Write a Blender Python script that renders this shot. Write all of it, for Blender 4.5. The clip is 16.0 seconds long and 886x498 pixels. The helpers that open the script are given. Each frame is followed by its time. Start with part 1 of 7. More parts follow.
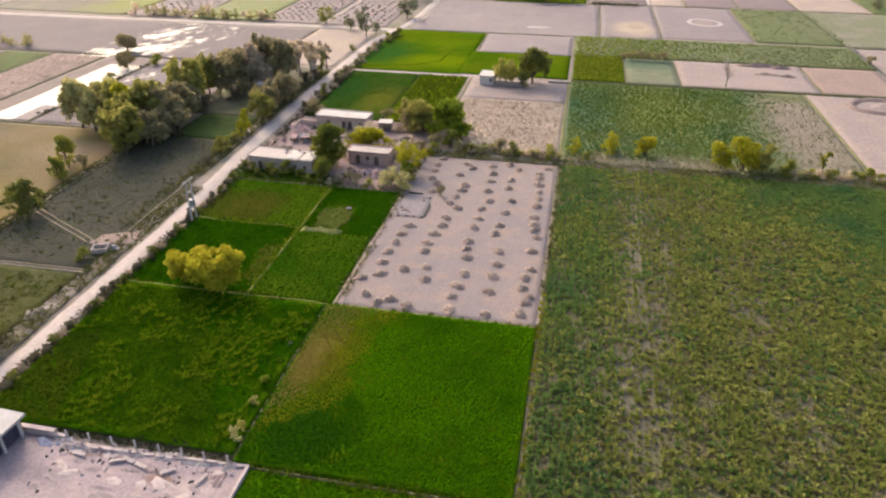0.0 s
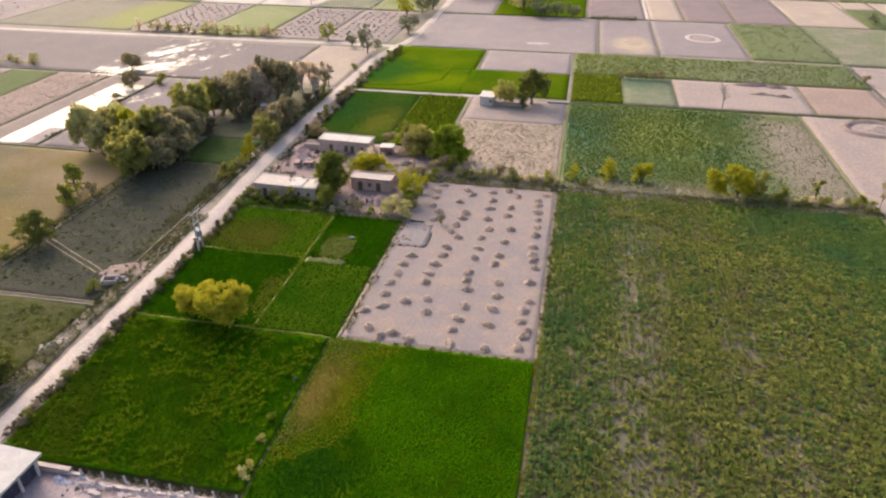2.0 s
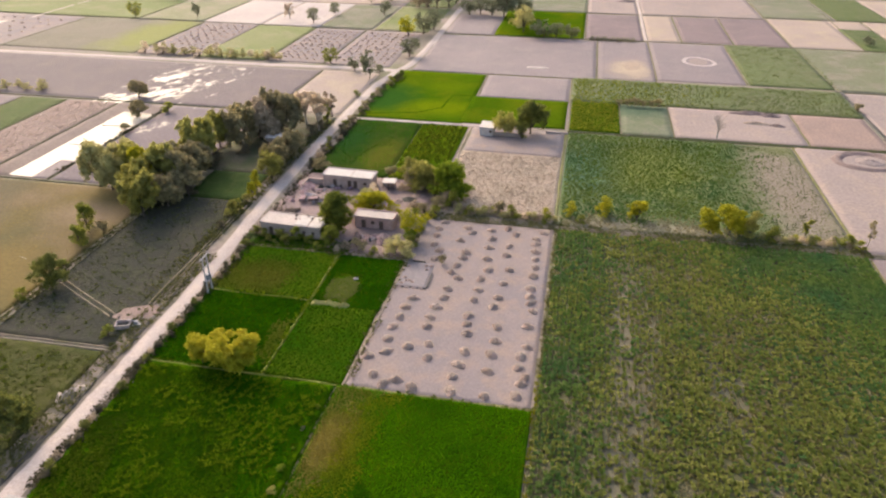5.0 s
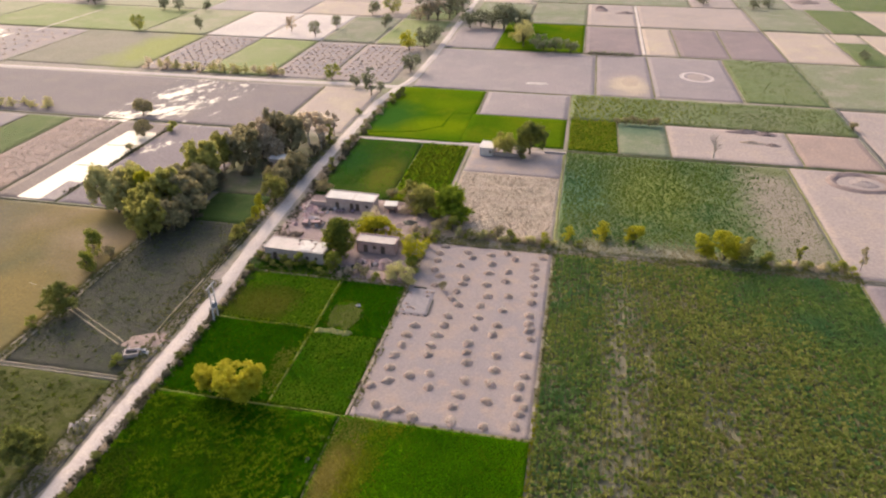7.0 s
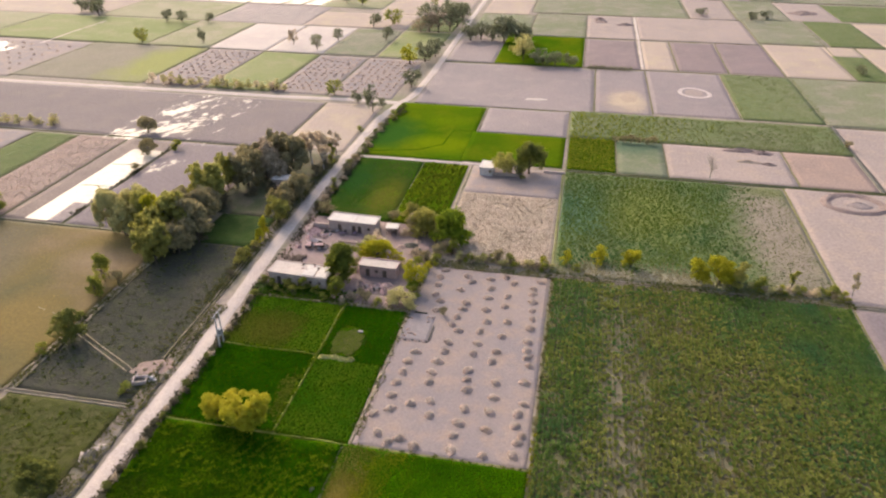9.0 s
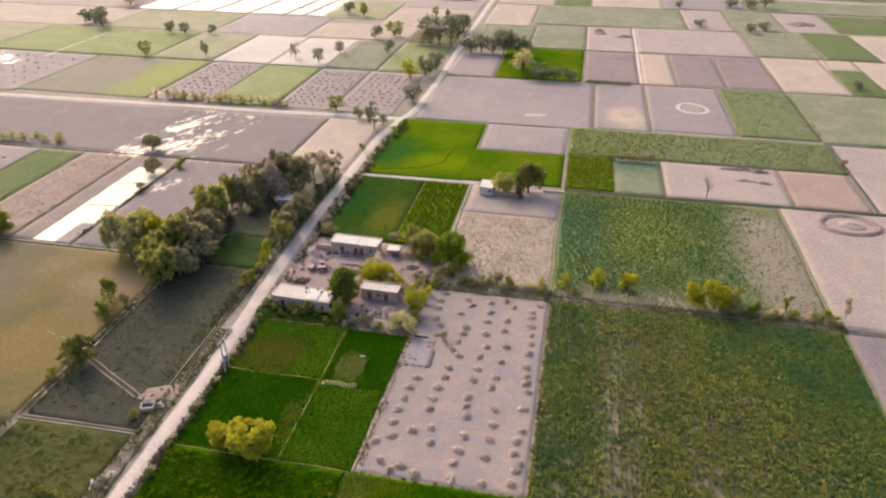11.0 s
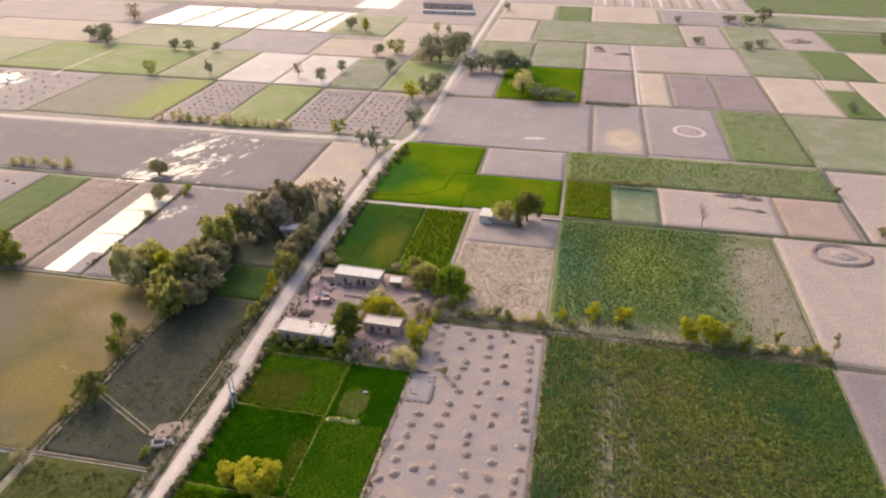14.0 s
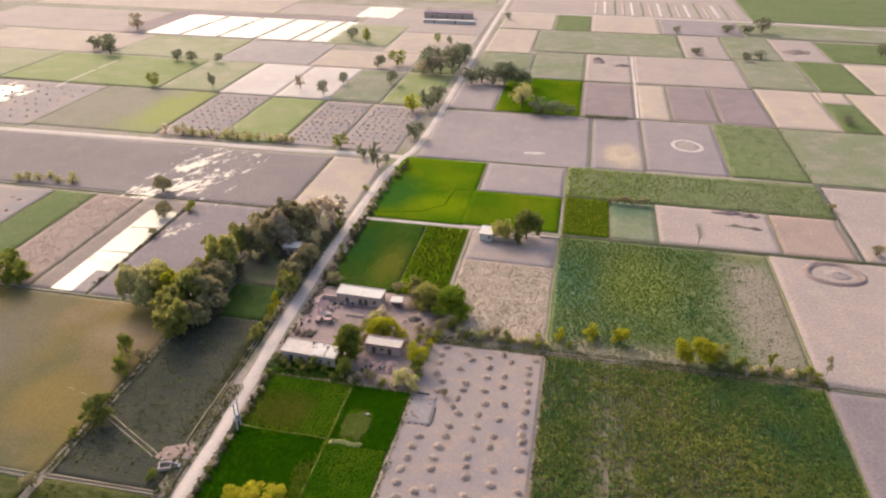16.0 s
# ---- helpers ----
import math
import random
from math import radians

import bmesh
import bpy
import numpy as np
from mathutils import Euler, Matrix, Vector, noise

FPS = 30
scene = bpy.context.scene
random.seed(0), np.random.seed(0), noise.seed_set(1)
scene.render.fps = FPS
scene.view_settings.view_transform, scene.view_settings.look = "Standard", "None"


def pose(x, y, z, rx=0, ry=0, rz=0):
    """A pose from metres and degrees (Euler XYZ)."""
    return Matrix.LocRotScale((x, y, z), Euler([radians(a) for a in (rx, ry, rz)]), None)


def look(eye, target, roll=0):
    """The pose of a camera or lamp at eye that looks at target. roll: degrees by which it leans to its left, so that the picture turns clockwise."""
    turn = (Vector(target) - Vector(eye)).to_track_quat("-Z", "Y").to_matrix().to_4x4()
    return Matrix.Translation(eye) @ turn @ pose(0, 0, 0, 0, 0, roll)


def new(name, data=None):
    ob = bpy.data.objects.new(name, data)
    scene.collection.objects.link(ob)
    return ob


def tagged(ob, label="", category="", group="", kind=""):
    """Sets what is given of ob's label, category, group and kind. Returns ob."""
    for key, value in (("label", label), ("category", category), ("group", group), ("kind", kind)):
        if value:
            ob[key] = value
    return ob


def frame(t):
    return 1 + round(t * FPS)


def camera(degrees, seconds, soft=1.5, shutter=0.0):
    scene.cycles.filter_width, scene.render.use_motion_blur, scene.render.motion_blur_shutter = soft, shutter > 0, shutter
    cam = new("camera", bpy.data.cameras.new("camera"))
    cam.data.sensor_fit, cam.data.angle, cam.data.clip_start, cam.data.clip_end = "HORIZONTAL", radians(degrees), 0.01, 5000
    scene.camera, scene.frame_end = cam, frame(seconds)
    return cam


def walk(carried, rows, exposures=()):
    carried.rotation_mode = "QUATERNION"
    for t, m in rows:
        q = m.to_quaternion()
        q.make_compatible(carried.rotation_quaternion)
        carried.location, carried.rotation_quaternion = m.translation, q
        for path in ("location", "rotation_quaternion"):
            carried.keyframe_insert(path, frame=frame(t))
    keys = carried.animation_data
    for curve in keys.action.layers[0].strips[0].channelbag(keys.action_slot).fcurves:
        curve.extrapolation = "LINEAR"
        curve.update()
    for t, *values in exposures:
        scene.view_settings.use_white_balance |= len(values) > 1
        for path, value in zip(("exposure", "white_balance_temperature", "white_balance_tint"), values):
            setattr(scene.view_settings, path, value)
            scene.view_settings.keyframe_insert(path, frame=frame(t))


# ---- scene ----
cam = camera(65.0, 16.0, 2.2)
# seconds, x, y, height, yaw to the left, pitch, roll
ROWS = [
    (0.0, 0.04, -0.02, 59.93, 11.00, -29.69, 0.25),
    (0.5, 0.02, -0.00, 61.24, 11.01, -29.70, 0.24),
    (1.0, 0.00, 0.01, 63.03, 11.02, -29.70, 0.24),
    (1.5, -0.01, 0.02, 64.69, 11.03, -29.70, 0.23),
    (2.0, -0.03, 0.03, 66.29, 11.05, -29.70, 0.22),
    (2.5, -0.04, 0.03, 67.91, 11.06, -29.70, 0.22),
    (3.0, -0.05, 0.04, 69.48, 11.07, -29.70, 0.21),
    (3.5, -0.07, 0.05, 71.15, 11.08, -29.71, 0.21),
    (4.0, -0.08, 0.05, 72.70, 11.09, -29.70, 0.20),
    (6.5, -0.12, 0.05, 80.81, 11.15, -29.70, 0.19),
    (7.0, -0.12, 0.05, 82.44, 11.16, -29.69, 0.18),
    (7.5, -0.12, 0.05, 84.14, 11.17, -29.69, 0.18),
    (8.0, -0.13, 0.04, 85.73, 11.19, -29.69, 0.18),
    (8.5, -0.13, 0.04, 87.23, 11.20, -29.68, 0.18),
    (9.0, -0.13, 0.03, 89.07, 11.21, -29.68, 0.18),
    (11.5, -0.12, -0.02, 97.39, 11.27, -29.64, 0.19),
    (12.0, -0.11, -0.03, 99.11, 11.28, -29.63, 0.19),
    (12.5, -0.10, -0.05, 100.80, 11.30, -29.63, 0.20),
    (13.0, -0.10, -0.06, 102.44, 11.31, -29.62, 0.20),
    (13.5, -0.09, -0.08, 104.19, 11.32, -29.61, 0.21),
    (14.0, -0.08, -0.10, 105.78, 11.34, -29.60, 0.21),
    (14.5, -0.07, -0.12, 107.57, 11.35, -29.59, 0.22),
    (15.0, -0.05, -0.14, 109.14, 11.36, -29.57, 0.22),
    (15.5, -0.04, -0.16, 110.72, 11.37, -29.56, 0.23),
    (16.0, -0.03, -0.18, 112.25, 11.39, -29.55, 0.23),
]


def cam_pose(x, y, z, yaw, pitch, roll):
    a, b = radians(yaw), radians(pitch)
    ahead = Vector((-math.sin(a) * math.cos(b), math.cos(a) * math.cos(b), math.sin(b)))
    eye = Vector((x, y, z))
    return look(eye, eye + ahead, roll)


walk(cam, [(t, cam_pose(x, y, z, yaw, pitch, roll)) for t, x, y, z, yaw, pitch, roll in ROWS],
     exposures=[(0.0, 1.18, 6700, 12), (16.0, 1.10, 6700, 12)])

# ---- light: low hazy sun ahead and to the left ----
SUN_AZ, SUN_EL = -42.0, 33.0
world = bpy.data.worlds.new("sky")
scene.world = world
world.use_nodes = True
wn = world.node_tree.nodes
sky = wn.new("ShaderNodeTexSky")
sky.sky_type, sky.sun_disc = "NISHITA", False
sky.sun_elevation, sky.sun_rotation = radians(SUN_EL), radians(SUN_AZ)
sky.air_density, sky.dust_density, sky.ozone_density = 1.0, 5.0, 1.0
wn["Background"].inputs["Strength"].default_value = 0.15
world.node_tree.links.new(sky.outputs["Color"], wn["Background"].inputs["Color"])
sun = new("sun", bpy.data.lights.new("sun", "SUN"))
sun.data.energy, sun.data.angle, sun.data.color = 0.78, radians(8.0), (1.0, 0.80, 0.58)
sa, se = radians(SUN_AZ), radians(SUN_EL)
sun.matrix_world = look((500 * math.sin(sa) * math.cos(se), 500 * math.cos(sa) * math.cos(se), 500 * math.sin(se)), (0, 0, 0))


# ---- materials ----
def shader(name, rough=0.9, spec=0.3):
    m = bpy.data.materials.new(name)
    m.use_nodes = True
    b = m.node_tree.nodes["Principled BSDF"]
    b.inputs["Roughness"].default_value = rough
    b.inputs["Specular IOR Level"].default_value = spec
    return m, m.node_tree.nodes, m.node_tree.links, b


def noise_node(nd, ln, pos, scale, detail=4.0, rough=0.6, distort=0.0):
    n = nd.new("ShaderNodeTexNoise")
    n.inputs["Scale"].default_value = scale
    n.inputs["Detail"].default_value = detail
    n.inputs["Roughness"].default_value = rough
    n.inputs["Distortion"].default_value = distort
    ln.new(pos, n.inputs["Vector"])
    return n.outputs["Fac"]


def ramp_node(nd, ln, fac, lo, hi):
    r = nd.new("ShaderNodeMapRange")
    r.inputs["From Min"].default_value, r.inputs["From Max"].default_value = lo, hi
    ln.new(fac, r.inputs["Value"])
    return r.outputs["Result"]


def mix_node(nd, ln, fac, a, b):
    m = nd.new("ShaderNodeMix")
    m.data_type = "RGBA"
    ln.new(fac, m.inputs["Factor"])
    for socket, v in ((m.inputs[6], a), (m.inputs[7], b)):
        if isinstance(v, tuple):
            socket.default_value = (*v, 1)
        else:
            ln.new(v, socket)
    return m.outputs[2]


def math_node(nd, ln, op, a, b):
    m = nd.new("ShaderNodeMath")
    m.operation = op
    for socket, v in zip(m.inputs, (a, b)):
        if isinstance(v, float):
            socket.default_value = v
        else:
            ln.new(v, socket)
    return m.outputs[0]


def land(name, a, b, c, big=0.05, mid=0.3, fine=2.0, rough=0.9, spec=0.25, bump=0.25, rows=0.0, along="X", row_mix=0.5, row_colour=None, stains=()):
    """Soil, stubble or leaf cover: patches of a and b, blotches of c, grain, and crop rows or furrows."""
    m, nd, ln, bs = shader(name, rough, spec)
    pos = nd.new("ShaderNodeNewGeometry").outputs["Position"]
    n1 = noise_node(nd, ln, pos, big, 3.0, 0.55, 0.4)
    n2 = noise_node(nd, ln, pos, mid, 4.0, 0.6)
    n3 = noise_node(nd, ln, pos, fine, 5.0, 0.7)
    col = mix_node(nd, ln, ramp_node(nd, ln, n1, 0.38, 0.62), a, b)
    col = mix_node(nd, ln, ramp_node(nd, ln, n2, 0.48, 0.75), col, c)
    for sx, sy, rx, ry, tone in stains:
        off = nd.new("ShaderNodeVectorMath")
        off.operation = "MULTIPLY_ADD"
        off.inputs[1].default_value, off.inputs[2].default_value = (1 / rx, 1 / ry, 0), (-sx / rx, -sy / ry, 0)
        ln.new(pos, off.inputs[0])
        size = nd.new("ShaderNodeVectorMath")
        size.operation = "LENGTH"
        ln.new(off.outputs[0], size.inputs[0])
        edge = math_node(nd, ln, "ADD", size.outputs["Value"], math_node(nd, ln, "MULTIPLY", n2, 1.1))
        col = mix_node(nd, ln, ramp_node(nd, ln, edge, 1.75, 1.0), col, tone)
    height = n3
    if rows:
        w = nd.new("ShaderNodeTexWave")
        w.bands_direction = along
        w.inputs["Scale"].default_value = 0.628 / rows
        w.inputs["Distortion"].default_value, w.inputs["Detail"].default_value, w.inputs["Detail Scale"].default_value = 1.2, 2.0, 1.5
        ln.new(pos, w.inputs["Vector"])
        f = math_node(nd, ln, "MULTIPLY", w.outputs["Fac"], row_mix)
        col = mix_node(nd, ln, f, col, row_colour or tuple(v * 0.55 for v in a))
        height = math_node(nd, ln, "ADD", n3, w.outputs["Fac"])
    grain = nd.new("ShaderNodeHueSaturation")
    v = nd.new("ShaderNodeMapRange")
    v.inputs["From Min"].default_value, v.inputs["From Max"].default_value = 0.25, 0.75
    v.inputs["To Min"].default_value, v.inputs["To Max"].default_value = 0.72, 1.25
    ln.new(n3, v.inputs["Value"])
    ln.new(v.outputs["Result"], grain.inputs["Value"])
    ln.new(col, grain.inputs["Color"])
    ln.new(grain.outputs["Color"], bs.inputs["Base Color"])
    bp = nd.new("ShaderNodeBump")
    bp.inputs["Strength"].default_value, bp.inputs["Distance"].default_value = 0.8, bump
    ln.new(height, bp.inputs["Height"])
    ln.new(bp.outputs["Normal"], bs.inputs["Normal"])
    return m


def leaf(name, a, b, c, through_light=0.55, patch=0.15, clump=0.0):
    """Leaves and blades: each its own tone between a, b and c, in drifts; clump adds darker patches."""
    m, nd, ln, bs = shader(name, 0.9, 0.0)
    geo = nd.new("ShaderNodeNewGeometry")
    n = noise_node(nd, ln, geo.outputs["Position"], patch, 3.0)
    col = mix_node(nd, ln, geo.outputs["Random Per Island"], a, b)
    col = mix_node(nd, ln, ramp_node(nd, ln, n, 0.42, 0.68), col, c)
    if clump:
        n2 = ramp_node(nd, ln, noise_node(nd, ln, geo.outputs["Position"], clump, 2.0, 0.5), 0.36, 0.6)
        col = mix_node(nd, ln, n2, tuple(v * 0.9 for v in c), col)
    ln.new(col, bs.inputs["Base Color"])
    t = nd.new("ShaderNodeBsdfTranslucent")
    ln.new(col, t.inputs["Color"])
    mx = nd.new("ShaderNodeMixShader")
    mx.inputs["Fac"].default_value = through_light
    ln.new(bs.outputs["BSDF"], mx.inputs[1])
    ln.new(t.outputs["BSDF"], mx.inputs[2])
    ln.new(mx.outputs["Shader"], nd["Material Output"].inputs["Surface"])
    return m


M_GROUND = land("dry_earth", (0.26, 0.21, 0.18), (0.20, 0.17, 0.13), (0.13, 0.14, 0.06), 0.012, 0.05, 0.7)
M_STUBBLE = land("stubble_soil", (0.25, 0.20, 0.185), (0.215, 0.18, 0.18), (0.295, 0.22, 0.175), 0.06, 0.22, 3.0, bump=0.06)
M_STRAW = land("straw_litter", (0.34, 0.26, 0.20), (0.25, 0.20, 0.15), (0.42, 0.34, 0.25), 0.15, 0.8, 2.2, bump=0.3)
M_GREY = land("ploughed_grey_soil", (0.225, 0.18, 0.18), (0.20, 0.162, 0.165), (0.245, 0.20, 0.19), 0.03, 0.12, 1.2, rough=0.75, bump=0.1, rows=1.1, row_mix=0.08)
M_MAUVE = land("ploughed_mauve_soil", (0.22, 0.165, 0.165), (0.19, 0.145, 0.145), (0.25, 0.19, 0.18), 0.03, 0.12, 1.2, bump=0.1, rows=1.1, row_mix=0.3)
M_PALE = land("pale_dry_soil", (0.295, 0.233, 0.21), (0.26, 0.21, 0.192), (0.325, 0.25, 0.205), 0.03, 0.15, 1.2, bump=0.06)
M_TAN = land("tan_soil", (0.35, 0.275, 0.225), (0.31, 0.245, 0.21), (0.385, 0.31, 0.215), 0.025, 0.1, 1.2, bump=0.08)
M_BROWN = land("brown_dry_soil", (0.27, 0.195, 0.165), (0.24, 0.175, 0.15), (0.30, 0.21, 0.17), 0.04, 0.15, 1.2, bump=0.08)
M_FIELDGREEN = land("even_green_cover", (0.028, 0.062, 0.0098), (0.038, 0.064, 0.0115), (0.052, 0.070, 0.0135), 0.05, 0.25, 2.0, spec=0.0, bump=0.15, stains=[(-53.0, 180.0, 6.0, 14.0, (0.085, 0.092, 0.014)), (-66.0, 192.0, 6.0, 14.0, (0.022, 0.062, 0.014))])
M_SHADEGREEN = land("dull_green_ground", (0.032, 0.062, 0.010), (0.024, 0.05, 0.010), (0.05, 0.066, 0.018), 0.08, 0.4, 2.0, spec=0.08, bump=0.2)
M_OCHRE = land("dry_yellow_grass", (0.1396, 0.099, 0.023), (0.0777, 0.0707, 0.0265), (0.1635, 0.113, 0.06), 0.02, 0.05, 1.5, bump=0.12, stains=[(-146.0, 112.0, 15.0, 34.0, (0.112, 0.092, 0.058)), (-116.0, 104.0, 9.0, 12.0, (0.145, 0.102, 0.026)), (-112.0, 130.0, 12.0, 7.0, (0.19, 0.135, 0.075))])
M_DARK = land("dark_weedy_plough", (0.053, 0.050, 0.038), (0.038, 0.040, 0.030), (0.064, 0.066, 0.034), 0.07, 0.3, 1.8, spec=0.12, bump=0.3)
M_LUSH = land("lush_green_ground", (0.036, 0.096, 0.0016), (0.024, 0.072, 0.0016), (0.06, 0.096, 0.0024), 0.06, 0.35, 3.0, spec=0.0, bump=0.2)
M_LUSHWORN = land("lush_ground_worn_at_one_side", (0.036, 0.096, 0.0016), (0.024, 0.072, 0.0016), (0.06, 0.096, 0.0024), 0.06, 0.35, 3.0, spec=0.0, bump=0.2, stains=[(-29.6, 70.5, 3.4, 7.5, (0.105, 0.105, 0.008)), (-31.6, 70.0, 2.2, 6.5, (0.175, 0.14, 0.026)), (-27.5, 56.0, 5.0, 4.5, (0.018, 0.055, 0.004))])
M_LUSHOLIVE = land("green_ground_thinning_to_olive", (0.036, 0.096, 0.0016), (0.024, 0.072, 0.0016), (0.06, 0.096, 0.0024), 0.06, 0.35, 3.0, spec=0.0, bump=0.2, stains=[(-60.0, 112.0, 7.0, 6.0, (0.10, 0.105, 0.012))])
M_BRIGHT = land("bright_green_cover", (0.040, 0.090, 0.003), (0.074, 0.112, 0.0045), (0.102, 0.122, 0.006), 0.03, 0.08, 1.6, spec=0.0, bump=0.25)
M_CROPSOIL = land("weedy_crop_soil", (0.1125, 0.1075, 0.0489), (0.086, 0.0938, 0.0371), (0.1466, 0.1271, 0.0782), 0.06, 0.3, 2.2, bump=0.2, stains=[(14.0, 104.0, 4.5, 30.0, (0.15, 0.132, 0.085)), (31.5, 82.0, 3.0, 14.0, (0.15, 0.13, 0.085)), (11.5, 72.0, 5.0, 12.0, (0.13, 0.12, 0.08)), (28.0, 97.0, 3.5, 5.0, (0.13, 0.12, 0.09))])
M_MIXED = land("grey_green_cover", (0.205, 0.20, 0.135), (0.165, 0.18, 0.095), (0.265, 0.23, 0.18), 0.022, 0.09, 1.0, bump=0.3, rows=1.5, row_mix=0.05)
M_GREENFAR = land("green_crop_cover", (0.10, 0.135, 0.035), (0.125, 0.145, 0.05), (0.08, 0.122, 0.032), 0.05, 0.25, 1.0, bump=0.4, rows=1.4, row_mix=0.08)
# These two far greens are paled towards tan in place of distance haze.
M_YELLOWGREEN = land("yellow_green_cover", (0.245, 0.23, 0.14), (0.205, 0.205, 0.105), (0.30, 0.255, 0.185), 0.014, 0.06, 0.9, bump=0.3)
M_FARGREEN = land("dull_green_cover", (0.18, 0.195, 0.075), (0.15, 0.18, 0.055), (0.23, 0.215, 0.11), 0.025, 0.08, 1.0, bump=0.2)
M_THIN = land("thin_olive_ground", (0.072, 0.085, 0.02), (0.055, 0.075, 0.014), (0.10, 0.098, 0.034), 0.15, 0.6, 3.0, spec=0.0, bump=0.1)
# Grassy brown ground with the grove's shade put into its dark colour.
M_UNDER = land("ground_with_tree_shade", (0.088, 0.08, 0.05), (0.062, 0.074, 0.03), (0.115, 0.092, 0.07), 0.06, 0.3, 2.0, bump=0.15)
M_LILAC = land("ploughed_lilac_soil", (0.175, 0.142, 0.146), (0.155, 0.128, 0.134), (0.20, 0.16, 0.155), 0.03, 0.12, 1.2, bump=0.1)
M_FALLOW = land("dull_fallow", (0.21, 0.18, 0.14), (0.17, 0.17, 0.09), (0.245, 0.20, 0.17), 0.02, 0.08, 1.0, bump=0.15)
M_RIMSOIL = land("brown_muddy_soil", (0.205, 0.16, 0.14), (0.18, 0.14, 0.125), (0.23, 0.18, 0.15), 0.04, 0.15, 1.2, bump=0.1)
M_LILACPALE = land("wide_lilac_soil", (0.185, 0.15, 0.148), (0.162, 0.132, 0.132), (0.20, 0.16, 0.146), 0.02, 0.09, 1.2, bump=0.1, rows=1.1, row_mix=0.08)
M_LIMEBUND = land("grassy_lime_bund", (0.155, 0.18, 0.024), (0.115, 0.145, 0.018), (0.20, 0.205, 0.05), 0.2, 0.8, 3.0, bump=0.15)
M_BLUEGREEN = land("bluish_grey_cover", (0.15, 0.16, 0.10), (0.125, 0.145, 0.075), (0.19, 0.18, 0.13), 0.05, 0.2, 1.2, bump=0.2, stains=[(20.0, 240.0, 13.0, 12.0, (0.075, 0.115, 0.065))])
M_CROPLEFT = land("patchy_green_crop_cover", (0.078, 0.112, 0.034), (0.098, 0.122, 0.042), (0.062, 0.102, 0.034), 0.05, 0.25, 1.0, bump=0.4, stains=[(4.0, 182.0, 10.0, 20.0, (0.06, 0.115, 0.055)), (23.0, 184.0, 13.0, 20.0, (0.135, 0.16, 0.034)), (18.0, 148.0, 26.0, 6.0, (0.20, 0.18, 0.12)), (58.0, 178.0, 13.0, 44.0, (0.16, 0.15, 0.09)), (57.0, 178.0, 9.0, 40.0, (0.215, 0.18, 0.135)), (60.0, 207.0, 12.0, 5.0, (0.13, 0.14, 0.06))])
M_PARTGREEN = land("fallow_turning_green", (0.185, 0.16, 0.12), (0.16, 0.145, 0.10), (0.20, 0.175, 0.125), 0.03, 0.08, 1.0, bump=0.2, stains=[(-201.0, 306.0, 17.0, 48.0, (0.20, 0.21, 0.055))])
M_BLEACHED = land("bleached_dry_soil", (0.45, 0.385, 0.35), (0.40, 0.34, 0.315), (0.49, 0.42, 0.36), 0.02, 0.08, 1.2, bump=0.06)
M_OLIVEFIELD = land("olive_crop_cover", (0.112, 0.138, 0.05), (0.132, 0.142, 0.066), (0.092, 0.125, 0.04), 0.05, 0.2, 1.0, bump=0.3)
M_SANDED = land("grey_soil_with_spilt_sand", (0.225, 0.18, 0.18), (0.20, 0.162, 0.165), (0.245, 0.20, 0.19), 0.03, 0.12, 1.2, rough=0.75, bump=0.1, rows=1.1, row_mix=0.08, stains=[(20.0, 288.0, 10.0, 17.0, (0.30, 0.235, 0.185)), (20.5, 291.0, 7.0, 12.0, (0.40, 0.31, 0.215))])
M_YOUNG = land("young_crop_cover", (0.0448, 0.1008, 0.0034), (0.0762, 0.121, 0.0045), (0.103, 0.1322, 0.0056), 0.03, 0.08, 1.6, spec=0.0, bump=0.25, stains=[(-66.0, 234.0, 12.0, 17.0, (0.030, 0.084, 0.012)), (-45.0, 226.0, 14.0, 9.0, (0.105, 0.148, 0.004)), (-47.0, 250.0, 9.0, 7.0, (0.085, 0.132, 0.004))])
M_OLDBUND = land("weedy_brown_bund", (0.13, 0.12, 0.065), (0.10, 0.098, 0.045), (0.18, 0.15, 0.09), 0.1, 0.6, 3.0, bump=0.15)
M_ROUGH = land("rough_green_ground", (0.064, 0.068, 0.017), (0.046, 0.055, 0.014), (0.105, 0.095, 0.042), 0.08, 0.35, 2.0, spec=0.08, bump=0.3)
M_RIM = land("dug_brown_earth", (0.228, 0.168, 0.15), (0.186, 0.138, 0.126), (0.276, 0.204, 0.174), 0.3, 1.0, 4.0, bump=0.08)
M_ROAD = land("dusty_road", (0.4534, 0.3812, 0.34), (0.4019, 0.34, 0.3091), (0.4843, 0.4019, 0.34), 0.08, 0.5, 3.0, bump=0.05)
M_BUND = land("grassy_bund", (0.17, 0.165, 0.06), (0.13, 0.14, 0.045), (0.24, 0.21, 0.10), 0.1, 0.6, 3.0, bump=0.15)
M_DRYBUND = land("dry_earth_bund", (0.345, 0.276, 0.207), (0.253, 0.207, 0.138), (0.1955, 0.1725, 0.0805), 0.1, 0.6, 3.0, bump=0.15)
M_MUD = land("dark_wet_mud", (0.06, 0.055, 0.045), (0.045, 0.045, 0.04), (0.08, 0.075, 0.05), 0.2, 0.8, 3.0, rough=0.6, bump=0.1)
M_FLOOR = land("swept_grey_floor", (0.2425, 0.2085, 0.2085), (0.2085, 0.1794, 0.1794), (0.2619, 0.2182, 0.2085), 0.2, 0.8, 3.0, bump=0.05)
